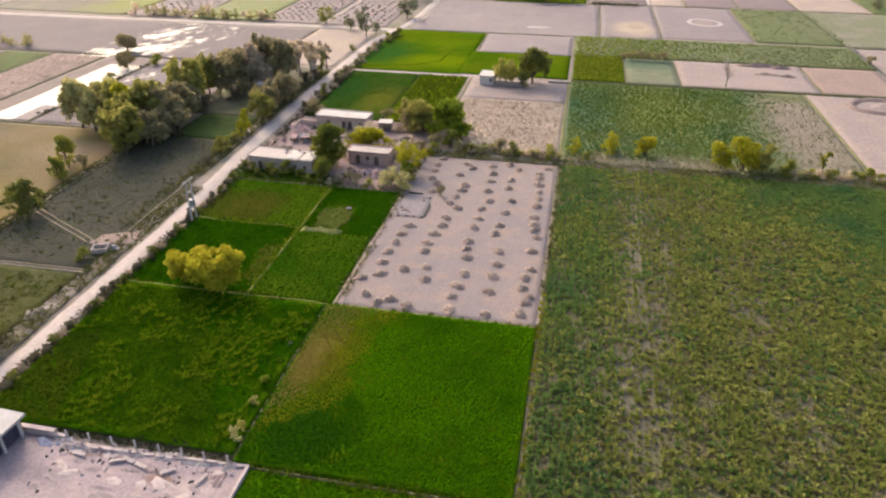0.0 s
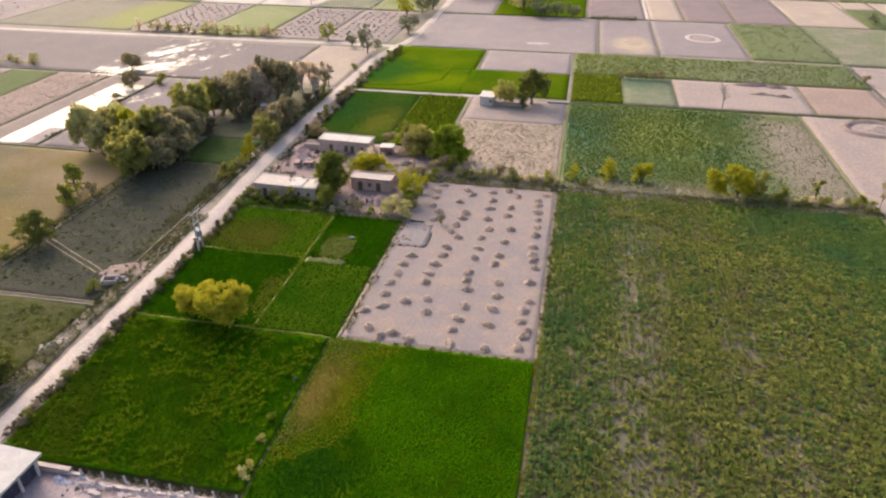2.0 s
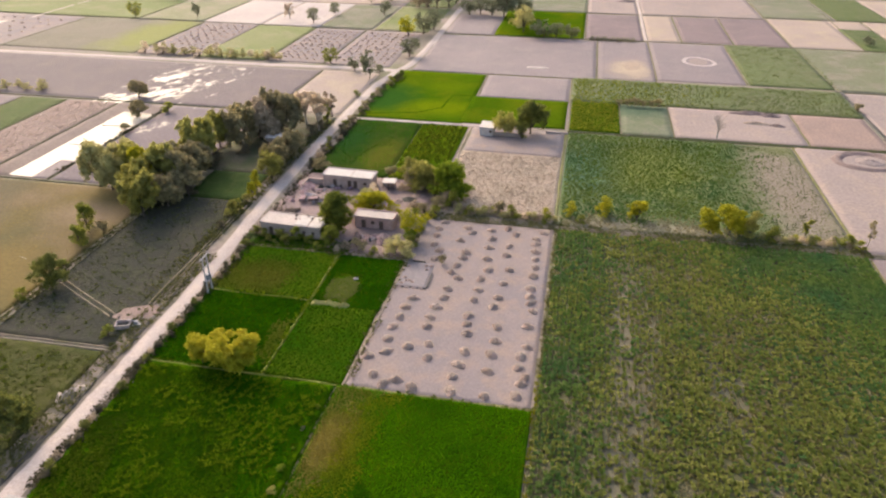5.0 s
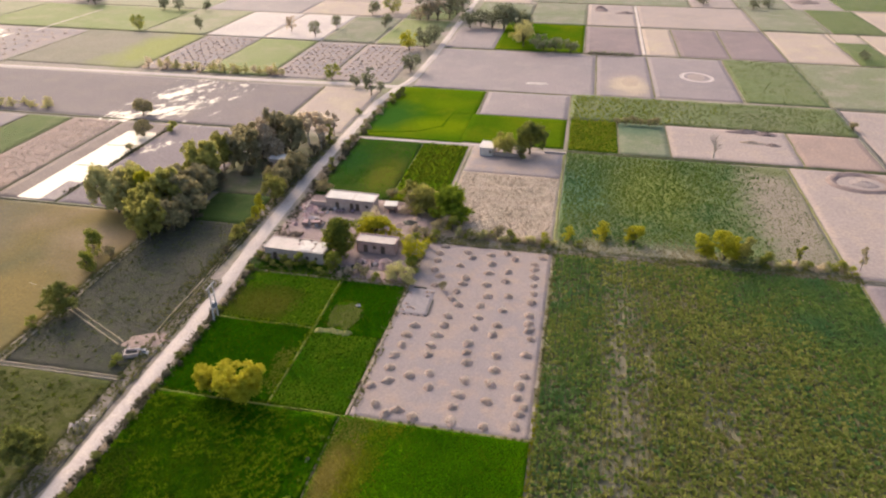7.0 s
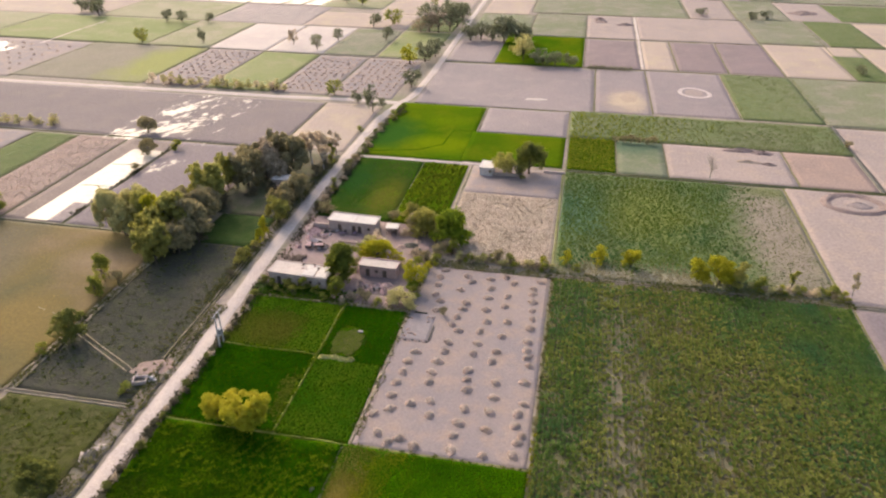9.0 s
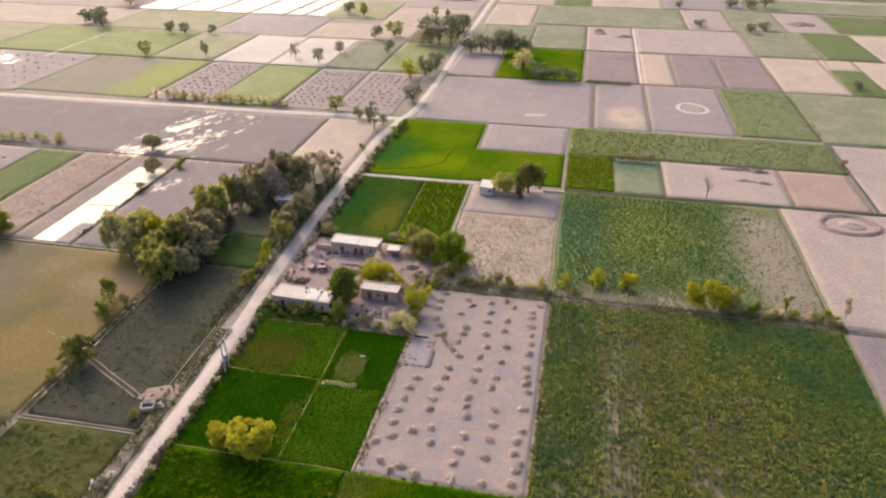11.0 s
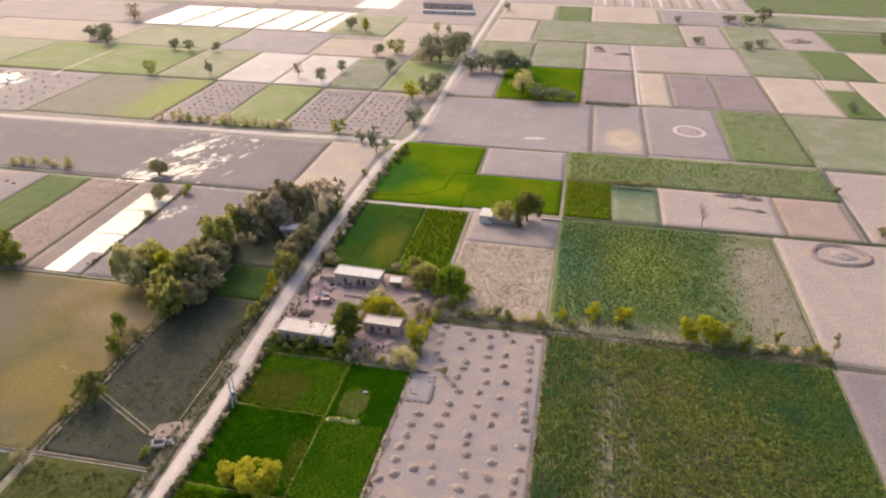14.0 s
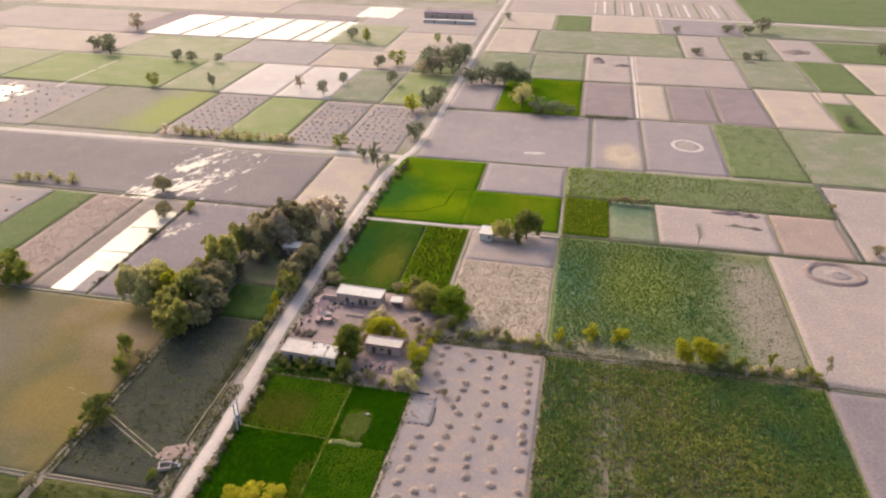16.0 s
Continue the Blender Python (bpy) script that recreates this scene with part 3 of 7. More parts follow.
def blades(name, label, px, py, h, w, material, n=5, spread=0.22, base=0.05, seed=1, lean=0.5, category="crop"):
    """Tufts of leaves at the places px, py; all one object of kind stuff."""
    rg = np.random.default_rng(seed)
    k = len(px)
    root = np.stack([px, py, np.full(k, base)], -1)
    hh = np.repeat(h * rg.uniform(0.7, 1.25, k), n) * rg.uniform(0.6, 1.15, k * n)
    a, t = rg.uniform(0, 2 * np.pi, k * n), rg.uniform(0, 2 * np.pi, k * n)
    out = spread + lean * hh * rg.uniform(0.3, 1.2, k * n)
    dx, dy = np.cos(t), np.sin(t)
    sx, sy = np.cos(a) * w, np.sin(a) * w
    bx, by = np.repeat(px, n), np.repeat(py, n)
    p1 = np.stack([bx + dx * out * 0.5 + sx, by + dy * out * 0.5 + sy, base + hh * 0.65], -1)
    p2 = np.stack([bx + dx * out, by + dy * out, base + hh], -1)
    p3 = np.stack([bx + dx * out * 0.5 - sx, by + dy * out * 0.5 - sy, base + hh * 0.7], -1)
    v = np.concatenate([root, np.stack([p1, p2, p3], 1).reshape(-1, 3)])
    i = k + 3 * np.arange(k * n)
    f = np.stack([np.repeat(np.arange(k), n), i, i + 1, i + 2], -1)
    return tagged(new(name, mesh_np(name, v, f, material)), label, category, kind="stuff")


def in_rows(x0, x1, y0, y1, dx, dy, keep=1.0, seed=1, jitter=0.3, patch=0.0, size=6.0):
    """Places in rows along y, thinned at random and in patches."""
    rg = np.random.default_rng(seed)
    gx, gy = np.meshgrid(np.arange(x0 + dx / 2, x1, dx), np.arange(y0 + dy / 2, y1, dy))
    gx, gy = gx.ravel(), gy.ravel()
    gx = gx + rg.normal(0, jitter * dx * 0.5, len(gx))
    gy = gy + rg.uniform(-0.5, 0.5, len(gy)) * dy
    p = keep - patch * (vnoise(gx, gy, size, seed) - 0.35)
    ok = (rg.uniform(0, 1, len(gx)) < p) & (gx > x0) & (gx < x1) & (gy > y0) & (gy < y1)
    return gx[ok], gy[ok]


# acre grid: columns about 66 m, rows about 64 m; the road runs along x = -72
# south row
canopy(-67.6, -34.3, 51.5, 82.4, M_LUSH, "rank dark green fodder field with lodged streaks", 0.42, 0.36, 0.4, 1.3, 1.0)
canopy(-33.9, -2.2, 50.5, 82.6, M_LUSHWORN, "dense even green fodder field yellowing along one side", 0.45, 0.2, 0.4, 0.9)
field(-31.6, -2.0, 10.0, 50.0, M_LUSH, "green field beyond the yard wall", 0.1, 0.2)
# green plots by the road
canopy(-68.2, -47.3, 82.8, 105.1, M_LUSH, "square green fodder plot", 0.22, 0.1, 0.5)
canopy(-68.4, -47.3, 105.5, 123.5, M_LUSHOLIVE, "square green plot thinning to olive", 0.22, 0.1, 0.5)
canopy(-46.9, -33.2, 82.8, 104.3, M_LUSH, "green fodder plot beside the stubble", 0.22, 0.1, 0.5)
canopy(-46.9, -32.6, 104.3, 123.5, M_LUSH, "green plot with a bare threshing patch", 0.22, 0.1, 0.5)
# stubble with heaps, big crop
field(-32.6, -2.4, 83.2, 144.2, M_STUBBLE, "harvested pale stubble field dotted with straw heaps", 0.08, 0.05, 0.8)
field(-1.9, 65.0, 5.0, 144.6, M_CROPSOIL, "large weedy soil of the green row crop", 0.08, 0.1, 1.2)
field(65.6, 130.0, 30.0, 144.6, M_LILAC, "bare grey ploughed field", 0.08, 0.05)
# second row
field(-69.5, -47.9, 165.0, 209.0, M_FIELDGREEN, "smooth green field behind the farmstead", 0.1, 0.2)
field(-47.8, -33.0, 165.0, 209.0, M_BRIGHT, "garden plot of leafy rows behind the farmstead", 0.1, 0.2)
bund(-49.4, 206.0, -46.6, 168.4, 0.5, 0.2, M_LUSH)
field(-70.6, -52.0, 124.0, 129.0, M_SHADEGREEN, "rank grass before the farm wall", 0.16, 0.2, 0.8)
field(-51.8, -33.0, 124.0, 129.0, M_COURT, "trodden ground before the brick house", 0.05, 0.05)
field(-70.6, -33.0, 129.2, 165.0, M_COURT, "trodden dusty farmstead courtyard", 0.05, 0.05)
field(-31.4, -2.8, 146.6, 189.0, M_STRAW, "field littered with cut straw bundles", 0.08, 0.12, 0.8)
field(-31.4, -2.8, 189.0, 209.4, M_STUBBLE, "bare threshing ground before the hut", 0.07, 0.04)
field(-1.8, 63.6, 146.8, 209.8, M_CROPLEFT, "row crop field, green at one end and thin at the other", 0.1, 0.22, 1.0)
field(64.6, 135.0, 146.8, 211.5, M_PALE, "pale bare field with a ringed pit", 0.06, 0.03)
# third row
field(-71.0, -35.6, 211.6, 269.0, M_YOUNG, "bright green young crop", 0.1, 0.1)
bund(-71, 214.6, -52, 219.4, 0.9, 0.2, M_LUSH)
bund(-52, 219.4, -45, 226, 0.9, 0.2, M_LUSH)
bund(-45, 226, -44, 240.6, 0.9, 0.2, M_LUSH)
bund(-44, 240.8, -35.6, 241.2, 0.9, 0.2, M_LUSH)
field(-36.6, -2.9, 212.6, 240.8, M_BRIGHT, "bright green strip of young crop", 0.16, 0.06)
field(-34.6, -2.9, 241.6, 269.4, M_GREY, "bare grey plot", 0.07, 0.04)
field(-1.6, 14.2, 212.5, 242.0, M_BRIGHT, "yellow green crop plot", 0.1, 0.3)
field(14.6, 30.4, 212.5, 242.0, M_BLUEGREEN, "thin pale green plot", 0.08, 0.1)
field(-2.2, 93.6, 243.0, 272.0, M_OLIVEFIELD, "long green crop strip", 0.1, 0.3)
field(30.8, 69.4, 212.8, 242.4, M_PALE, "pale bare field with dug marks", 0.07, 0.04)
field(69.9, 92.4, 213.2, 242.4, M_BROWN, "tan bare field", 0.07, 0.04)
field(94.6, 190.0, 213.5, 271.5, M_PALE, "pale dry field", 0.07, 0.04)
# fourth row
field(-66.0, 6.2, 270.5, 334.5, M_GREY, "large bare grey ploughed field", 0.07, 0.04)
field(7.1, 29.1, 273.0, 336.5, M_SANDED, "grey plot with spilt yellow sand", 0.07, 0.04)
field(29.8, 62.2, 275.0, 337.5, M_GREY, "grey plot with a dried ring", 0.07, 0.04)
field(63.2, 93.0, 275.0, 338.5, M_OLIVEFIELD, "green patchy crop", 0.08, 0.4)
field(93.2, 190.0, 274.0, 338.5, M_MIXED, "grey green patchy crop", 0.08, 0.3)
# fifth row
field(-66.0, -42.4, 338.0, 384.0, M_GREY, "bare plot beside the road", 0.07, 0.04)
field(-42.0, 0.4, 338.0, 400.0, M_BRIGHT, "green plot among trees", 0.08, 0.2)
field(1.4, 27.6, 340.0, 398.0, M_MAUVE, "mauve ploughed plot", 0.07, 0.04)
field(30.0, 44.5, 341.0, 398.5, M_TAN, "tan plot", 0.07, 0.04)
field(45.5, 67.6, 342.0, 399.5, M_MAUVE, "mauve ploughed plot", 0.07, 0.04)
field(68.4, 92.4, 342.0, 402.0, M_MAUVE, "mauve ploughed plot", 0.07, 0.04)
field(93.4, 122.8, 342.0, 404.5, M_TAN, "tan dry field", 0.07, 0.04)
field(123.5, 139.0, 341.0, 385.0, M_GREENFAR, "dark green plot", 0.07, 0.3)
field(123.5, 139.0, 386.0, 405.0, M_TAN, "tan plot with dug soil", 0.07, 0.04)
field(140.0, 230.0, 341.0, 405.0, M_TAN, "tan dry field", 0.07, 0.04)
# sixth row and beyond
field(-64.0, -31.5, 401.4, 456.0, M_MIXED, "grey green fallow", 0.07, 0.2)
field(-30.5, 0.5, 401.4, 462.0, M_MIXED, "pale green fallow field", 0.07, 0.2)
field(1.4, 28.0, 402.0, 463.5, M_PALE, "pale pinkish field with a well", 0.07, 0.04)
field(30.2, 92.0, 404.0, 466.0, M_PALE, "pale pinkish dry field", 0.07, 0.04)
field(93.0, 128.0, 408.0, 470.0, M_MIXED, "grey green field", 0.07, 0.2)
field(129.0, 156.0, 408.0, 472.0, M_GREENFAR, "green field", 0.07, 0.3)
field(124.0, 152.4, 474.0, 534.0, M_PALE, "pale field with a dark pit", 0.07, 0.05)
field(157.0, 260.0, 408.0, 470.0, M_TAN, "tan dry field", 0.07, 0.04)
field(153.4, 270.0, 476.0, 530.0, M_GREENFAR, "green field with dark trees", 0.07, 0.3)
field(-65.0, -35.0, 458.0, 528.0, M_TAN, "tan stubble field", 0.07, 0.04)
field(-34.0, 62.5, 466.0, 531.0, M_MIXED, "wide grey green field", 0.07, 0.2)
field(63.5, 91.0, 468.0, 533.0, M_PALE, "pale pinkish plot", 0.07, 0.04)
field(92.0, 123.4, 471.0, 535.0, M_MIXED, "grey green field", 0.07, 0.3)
field(-65.0, -25.0, 532.0, 588.0, M_TAN, "tan field with a green border", 0.07, 0.04)
field(-24.0, 2.0, 532.0, 588.0, M_GREENFAR, "green plot", 0.07, 0.2)
field(3.0, 52.0, 533.0, 588.0, M_TAN, "tan field in strips", 0.07, 0.04)
field(54.0, 110.0, 536.0, 588.0, M_GREY, "grey field", 0.07, 0.04)
field(111.0, 240.0, 537.0, 583.0, M_MIXED, "grey green field", 0.07, 0.2)
field(-66.0, 125.0, 596.0, 720.0, M_PALE, "pale striped fields", 0.07, 0.04)
for i in range(16):
    field(4.0 + 7.4 * i, 7.0 + 7.4 * i, 600.0, 650.0 + 6 * (i % 3), (M_TAN, M_ROAD, M_FALLOW)[i % 3], "narrow strip of a far striped field", 0.13, 0.04, 4.0)
field(126.0, 300.0, 596.0, 720.0, M_GREENFAR, "green fields far away", 0.07, 0.3)
# west of the road
bund(-117.0, 109.8, -107.5, 107.1, 0.32, 0.12, M_DRYBUND)
field(-100.4, -76.4, 84.5, 144.0, M_DARK, "dark weedy ploughed field", 0.08, 0.12, 1.0)
field(-100.4, -76.4, 30.0, 83.2, M_ROUGH, "weedy rough green field", 0.08, 0.2, 1.0)
field(-190.0, -102.4, 83.4, 144.6, M_OCHRE, "dry yellowish grass field", 0.08, 0.1, 1.2)
field(-190.0, -102.4, 20.0, 82.2, M_ROUGH, "weedy rough field", 0.08, 0.2, 1.5)
# The trees' shade over this plot is put into its darker green.
field(-95.6, -79.4, 144.0, 160.8, M_SHADEGREEN, "small shaded green plot", 0.12, 0.12)
field(-100.4, -77.0, 161.0, 209.0, M_UNDER, "rough ground under trees", 0.08, 0.2)
field(-135.4, -101.0, 146.4, 209.5, M_LILAC, "wet grey plot with shallow pools", 0.07, 0.04)
field(-155.4, -136.6, 146.4, 209.0, M_RIMSOIL, "grey muddy plot", 0.07, 0.04)
field(-175.0, -156.2, 146.4, 208.5, M_BROWN, "rough pinkish stubble strip", 0.08, 0.2, 1.0)
# Haze is put into the duller green of this strip and a far plot.
field(-193.0, -175.8, 146.4, 208.0, M_GREENFAR, "narrow green strip", 0.08, 0.2)
field(-280.0, -193.8, 146.4, 208.0, M_STUBBLE, "pale plot with scattered heaps", 0.07, 0.05)
field(-300.0, -101.0, 211.5, 262.0, M_LILACPALE, "wide grey ploughed land with flooded hollows", 0.07, 0.04)
field(-100.4, -77.0, 212.0, 262.5, M_TAN, "pale tan bare plot", 0.07, 0.04)
field(-129.5, -104.6, 272.0, 334.0, M_STUBBLE, "stubble plot with small heaps", 0.07, 0.05)
field(-103.8, -76.0, 272.0, 334.0, M_STUBBLE, "stubble plot with small heaps", 0.07, 0.05)
field(-160.0, -130.4, 272.0, 335.0, M_FARGREEN, "yellow green plot", 0.07, 0.2)
field(-190.0, -160.6, 272.0, 336.0, M_STUBBLE, "stubble plot with small heaps", 0.07, 0.05)
field(-258.0, -191.0, 272.0, 336.0, M_PARTGREEN, "brown fallow turning green at one side", 0.07, 0.1)
field(-330.0, -257.0, 270.0, 334.0, M_STUBBLE, "pale stubble with heaps", 0.07, 0.05)
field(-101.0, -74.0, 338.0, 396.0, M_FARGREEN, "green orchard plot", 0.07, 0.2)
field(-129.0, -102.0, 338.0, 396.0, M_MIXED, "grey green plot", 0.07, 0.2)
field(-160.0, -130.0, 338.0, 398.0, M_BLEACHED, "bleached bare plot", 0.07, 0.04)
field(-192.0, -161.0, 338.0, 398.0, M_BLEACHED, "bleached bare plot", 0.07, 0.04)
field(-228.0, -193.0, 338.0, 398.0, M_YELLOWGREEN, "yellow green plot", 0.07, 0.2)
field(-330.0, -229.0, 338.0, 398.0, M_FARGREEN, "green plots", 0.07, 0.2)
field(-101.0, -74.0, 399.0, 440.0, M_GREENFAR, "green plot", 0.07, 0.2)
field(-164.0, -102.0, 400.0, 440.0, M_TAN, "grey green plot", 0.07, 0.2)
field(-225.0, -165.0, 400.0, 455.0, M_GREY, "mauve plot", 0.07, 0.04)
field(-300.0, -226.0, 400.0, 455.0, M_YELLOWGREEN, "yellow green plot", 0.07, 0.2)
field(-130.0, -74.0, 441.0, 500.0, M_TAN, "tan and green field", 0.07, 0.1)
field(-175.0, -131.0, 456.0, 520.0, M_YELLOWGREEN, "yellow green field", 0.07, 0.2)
field(-330.0, -176.0, 456.0, 540.0, M_MAUVE, "flooded grey field", 0.05, 0.03)
field(-170.0, -74.0, 502.0, 590.0, M_PALE, "pale field", 0.06, 0.04)
field(-420.0, -331.0, 270.0, 334.0, M_PALE, "pale dry field far west", 0.06, 0.05)
field(-420.0, -331.0, 338.0, 398.0, M_YELLOWGREEN, "dull green field far west", 0.06, 0.2)
field(-420.0, -301.0, 400.0, 455.0, M_TAN, "tan field far west", 0.06, 0.05)
field(-470.0, -331.0, 458.0, 530.0, M_PALE, "pale field far west", 0.06, 0.05)
field(-470.0, -250.0, 545.0, 620.0, M_TAN, "tan fields far west", 0.06, 0.05)
field(-248.0, -175.0, 545.0, 590.0, M_PALE, "pale field far away", 0.06, 0.05)
field(-470.0, -80.0, 624.0, 760.0, M_YELLOWGREEN, "dull green land far away", 0.06, 0.2)
water(-148.4, -137.2, 146.8, 200.0, "long strip of shallow flood water")
water(-166.0, -127.0, 207.0, 262.0, "broken pools of flood water", 0.2, 2.0, 0.52, 0.35, 6.5)
water(-135.0, -124.0, 178.0, 208.0, "small pools of flood water", 0.3, 5.0, 0.66, 0.4, 4.0)
water(-312.0, -172.0, 460.0, 526.0, "wide flooded field far away")
for x in (-283, -254, -226, -200, -186):
    bund(x - 2, 459, x + 3, 527, 1.4, 0.5, M_DRYBUND)
water(-182.0, -152.0, 546.0, 590.0, "flooded plot far away")
field(-141.4, -136.4, 146.6, 159.0, M_GREY, "muddy bank in the flood water", 0.15, 0.02, 0.8)
bund(-147.4, 186.6, -137.0, 187.9, 0.5, 0.24, M_DRYBUND)
bund(-147.4, 170.2, -137.0, 170.5, 0.4, 0.22, M_DRYBUND)
water(-326.0, -286.0, 290.0, 331.0, "flooded field corner far away", 0.6, 8.0, 0.45, 1.2, 14.0)
water(-300.0, -262.0, 238.0, 258.0, "flooded corner beside the side road", 0.8, 9.0, 0.4, 1.2, 14.0)

# road, lane, tracks
ribbon("road", [(-69.7, -60), (-70.3, 60), (-71.0, 100), (-72.5, 125), (-73.9, 150), (-74.7, 180), (-74.7, 225), (-74.2, 250), (-71.5, 266), (-68.2, 280), (-67.6, 320), (-68.6, 380), (-69.8, 460), (-71.0, 590), (-73, 900)], 3.5, 0.14, M_ROAD, "dusty pale earth road between fields", "road")
ribbon("road", [(-72.5, 268.2), (-95, 268.2), (-125, 266.2), (-166, 266.0), (-207, 264.8), (-265, 263.4), (-420, 260)], 4.4, 0.13, M_ROAD, "pale earth side road", "road")
ribbon("track", [(-74, 209.6), (-55, 210.2), (-29.5, 210.8)], 1.8, 0.12, M_ROAD, "narrow pale foot track to the hut", "track")
ribbon("track", [(-70, 591.5), (50, 592), (145, 592), (213, 582), (330, 560)], 4.0, 0.12, M_ROAD, "far pale earth track", "track")
ribbon("track", [(-284.6, 327), (-285.4, 352), (-285.0, 386)], 1.8, 0.14, M_ROAD, "narrow pale path between far plots", "track")
ribbon("track", [(28.7, 341), (29.1, 400), (29.3, 463)], 1.6, 0.12, M_ROAD, "narrow pale path between plots", "track")

# bunds
for x0, y0, x1, y1, w, dry in [(-68, 82.6, -33, 82.6, 0.6, 2), (-33, 82.9, -2, 83.0, 0.8, 0), (-34.1, 51, -34.1, 82, 0.5, 3), (-47.1, 83, -47.1, 124, 0.6, 2), (-68, 105.3, -47, 105.3, 0.6, 2), (-33.0, 83, -31.9, 144, 0.9, 1),
                               (-1.8, 20, -1.8, 144, 0.45, 3), (65.3, 20, 65.3, 144, 0.4, 0), (-32, 50.2, -2, 50.2, 0.5, 3), (-68.5, 124, -33, 124, 0.8, 1), (-32.2, 146, -32.2, 209, 0.8, 1), (-2.3, 147, -2.3, 210, 0.8, 0), (64.1, 147, 64.1, 211, 0.6, 0)]:
    bund(x0, y0, x1, y1, w, 0.42 if dry == 2 else 0.22, (M_BUND, M_DRYBUND, M_LIMEBUND, M_OLDBUND)[dry])
for x0, y0, x1, y1 in [(-35.1, 241, -35.1, 269), (-35.6, 241.2, -2.5, 241.2), (-1.6, 212, -2.5, 270), (14.4, 212, 14.4, 242), (30.6, 212, 30.6, 242.5), (-2, 242.6, 94, 242.8), (69.6, 213, 70.2, 242), (-66, 269.8, 94, 272.6), (94, 272.6, 190, 273), (6.7, 272, 6.7, 336), (29.4, 274, 29.4, 338), (62.6, 275, 63.2, 338), (-66, 336, 28, 339), (28, 339.2, 190, 340)]:
    bund(x0, y0, x1, y1, 0.6, 0.2, M_OLDBUND)
for x0, y0, x1, y1 in [(0.9, 339, 0.9, 400), (45, 341, 45, 400), (67.4, 341, 69.0, 402), (92.8, 341, 93.4, 470), (123, 341, 128, 470), (139.5, 341, 140, 405), (-64, 400.6, 0, 400.6), (0, 400.5, 92, 403.2), (92, 406, 230, 406.5), (0.6, 402, 0.2, 464), (-31, 402, -31, 464), (-64, 457, -31, 457), (-31, 464, 92, 467), (-34.6, 467, -34.6, 530), (63, 467, 63, 534), (91.5, 470, 91.5, 535), (-64, 530, 64, 533), (64, 534.5, 240, 536)]:
    bund(x0, y0, x1, y1, 0.7, 0.2, M_OLDBUND)
for x0, y0, x1, y1 in [(-300, 145.4, -101, 145.2), (-136.1, 146, -136.1, 209), (-155.8, 146, -155.8, 208), (-175.4, 146, -175.4, 208), (-193.4, 146, -193.4, 208), (-300, 209.0, -100, 211.0), (-100.7, 146, -100.7, 262), (-104.2, 272, -104.2, 334), (-130, 272, -130, 335), (-160.3, 272, -160.3, 336), (-190.5, 272, -190.5, 336), (-256.5, 270, -256.5, 336), (-330, 337, -74, 336)]:
    bund(x0, y0, x1, y1, 0.7, 0.25, M_OLDBUND)


for x in (-101.6, -100.4):
    bund(x, 84, x, 145, 0.7, 0.28, M_DRYBUND, "pale earth bank of a field channel")
bund(93.4, 212.6, 94.4, 272.4, 1.7, 0.4, M_MUD, "dark overgrown ditch bank between fields")


def channel(x0, y0, x1, y1, gap=1.0, label="narrow irrigation channel with raised earth banks", bank=M_DRYBUND):
    """Two banks with wet mud between them."""
    d = Vector((x1 - x0, y1 - y0, 0)).normalized()
    s = Vector((-d.y, d.x, 0)) * gap * 0.6
    ribbon("irrigation_channel", [(x0, y0), ((x0 + x1) / 2, (y0 + y1) / 2), (x1, y1)], gap, 0.1, M_MUD, label, "channel", 0.1, 0.0)
    for k in (-1, 1):
        bund(x0 + s.x * k, y0 + s.y * k, x1 + s.x * k, y1 + s.y * k, 0.45, 0.3, bank, "raised earth bank of an irrigation channel", 0.15)


channel(-32, 145.2, 135, 146.2, 0.8)
channel(-101, 83.6, -75.5, 84.0, 0.7)
channel(-76.6, 98, -77.6, 142, 0.7)
ribbon("road_ditch", [(-72.7, 42), (-73.2, 75), (-74.2, 112)], 0.9, 0.1, M_MUD, "dark weedy ditch beside the road", "ditch", 1.2, 0.0)
channel(-98.5, 102.0, -81.5, 93.2, 0.9)
channel(-190, 82.6, -102, 83.0, 0.9)
channel(-2, 210.8, 190, 213.2, 1.0, bank=M_BUND)


# ---- standing crops ----
def crop_keep(x0, x1, y0, y1, dx, dy, keep, seed, bare=(), patch=0.5, size=7.0):
    px, py = in_rows(x0, x1, y0, y1, dx, dy, keep, seed, 0.22, patch, size)
    rg = np.random.default_rng(seed + 77)
    ok = np.ones(len(px), bool)
    for bx, width, share in bare:
        wander = min(2.5, width) * (vnoise(py, py * 0, 11.0, seed + bx) - 0.5)
        ok &= ~((np.abs(px - bx - wander) < width) & (rg.uniform(0, 1, len(px)) < share))
    return px[ok], py[ok]


def thin_spots(px, py, spots, seed):
    """True where a plant stands; each spot (x, y, rx, ry, share) loses that share of its plants, less towards its edge."""
    p = np.zeros(len(px))
    for x, y, rx, ry, share in spots:
        d = np.hypot((px - x - 0.02 * (py - y)) / rx, (py - y) / ry) + 0.7 * (vnoise(px, py, 2.5, seed) - 0.5)
        p = np.maximum(p, share * np.clip(1.6 - d, 0, 1))
    return np.random.default_rng(seed).uniform(0, 1, len(px)) > p


SPOTS = [(14.0, 104.0, 4.5, 26.0, 0.12), (31.5, 82.0, 2.6, 13.0, 0.15), (11.5, 72.0, 4.0, 12.0, 0.12), (28.0, 97.0, 3.0, 4.5, 0.3), (27.5, 74.7, 2.5, 4.0, 0.25), (13.0, 55.0, 4.0, 9.0, 0.1)]
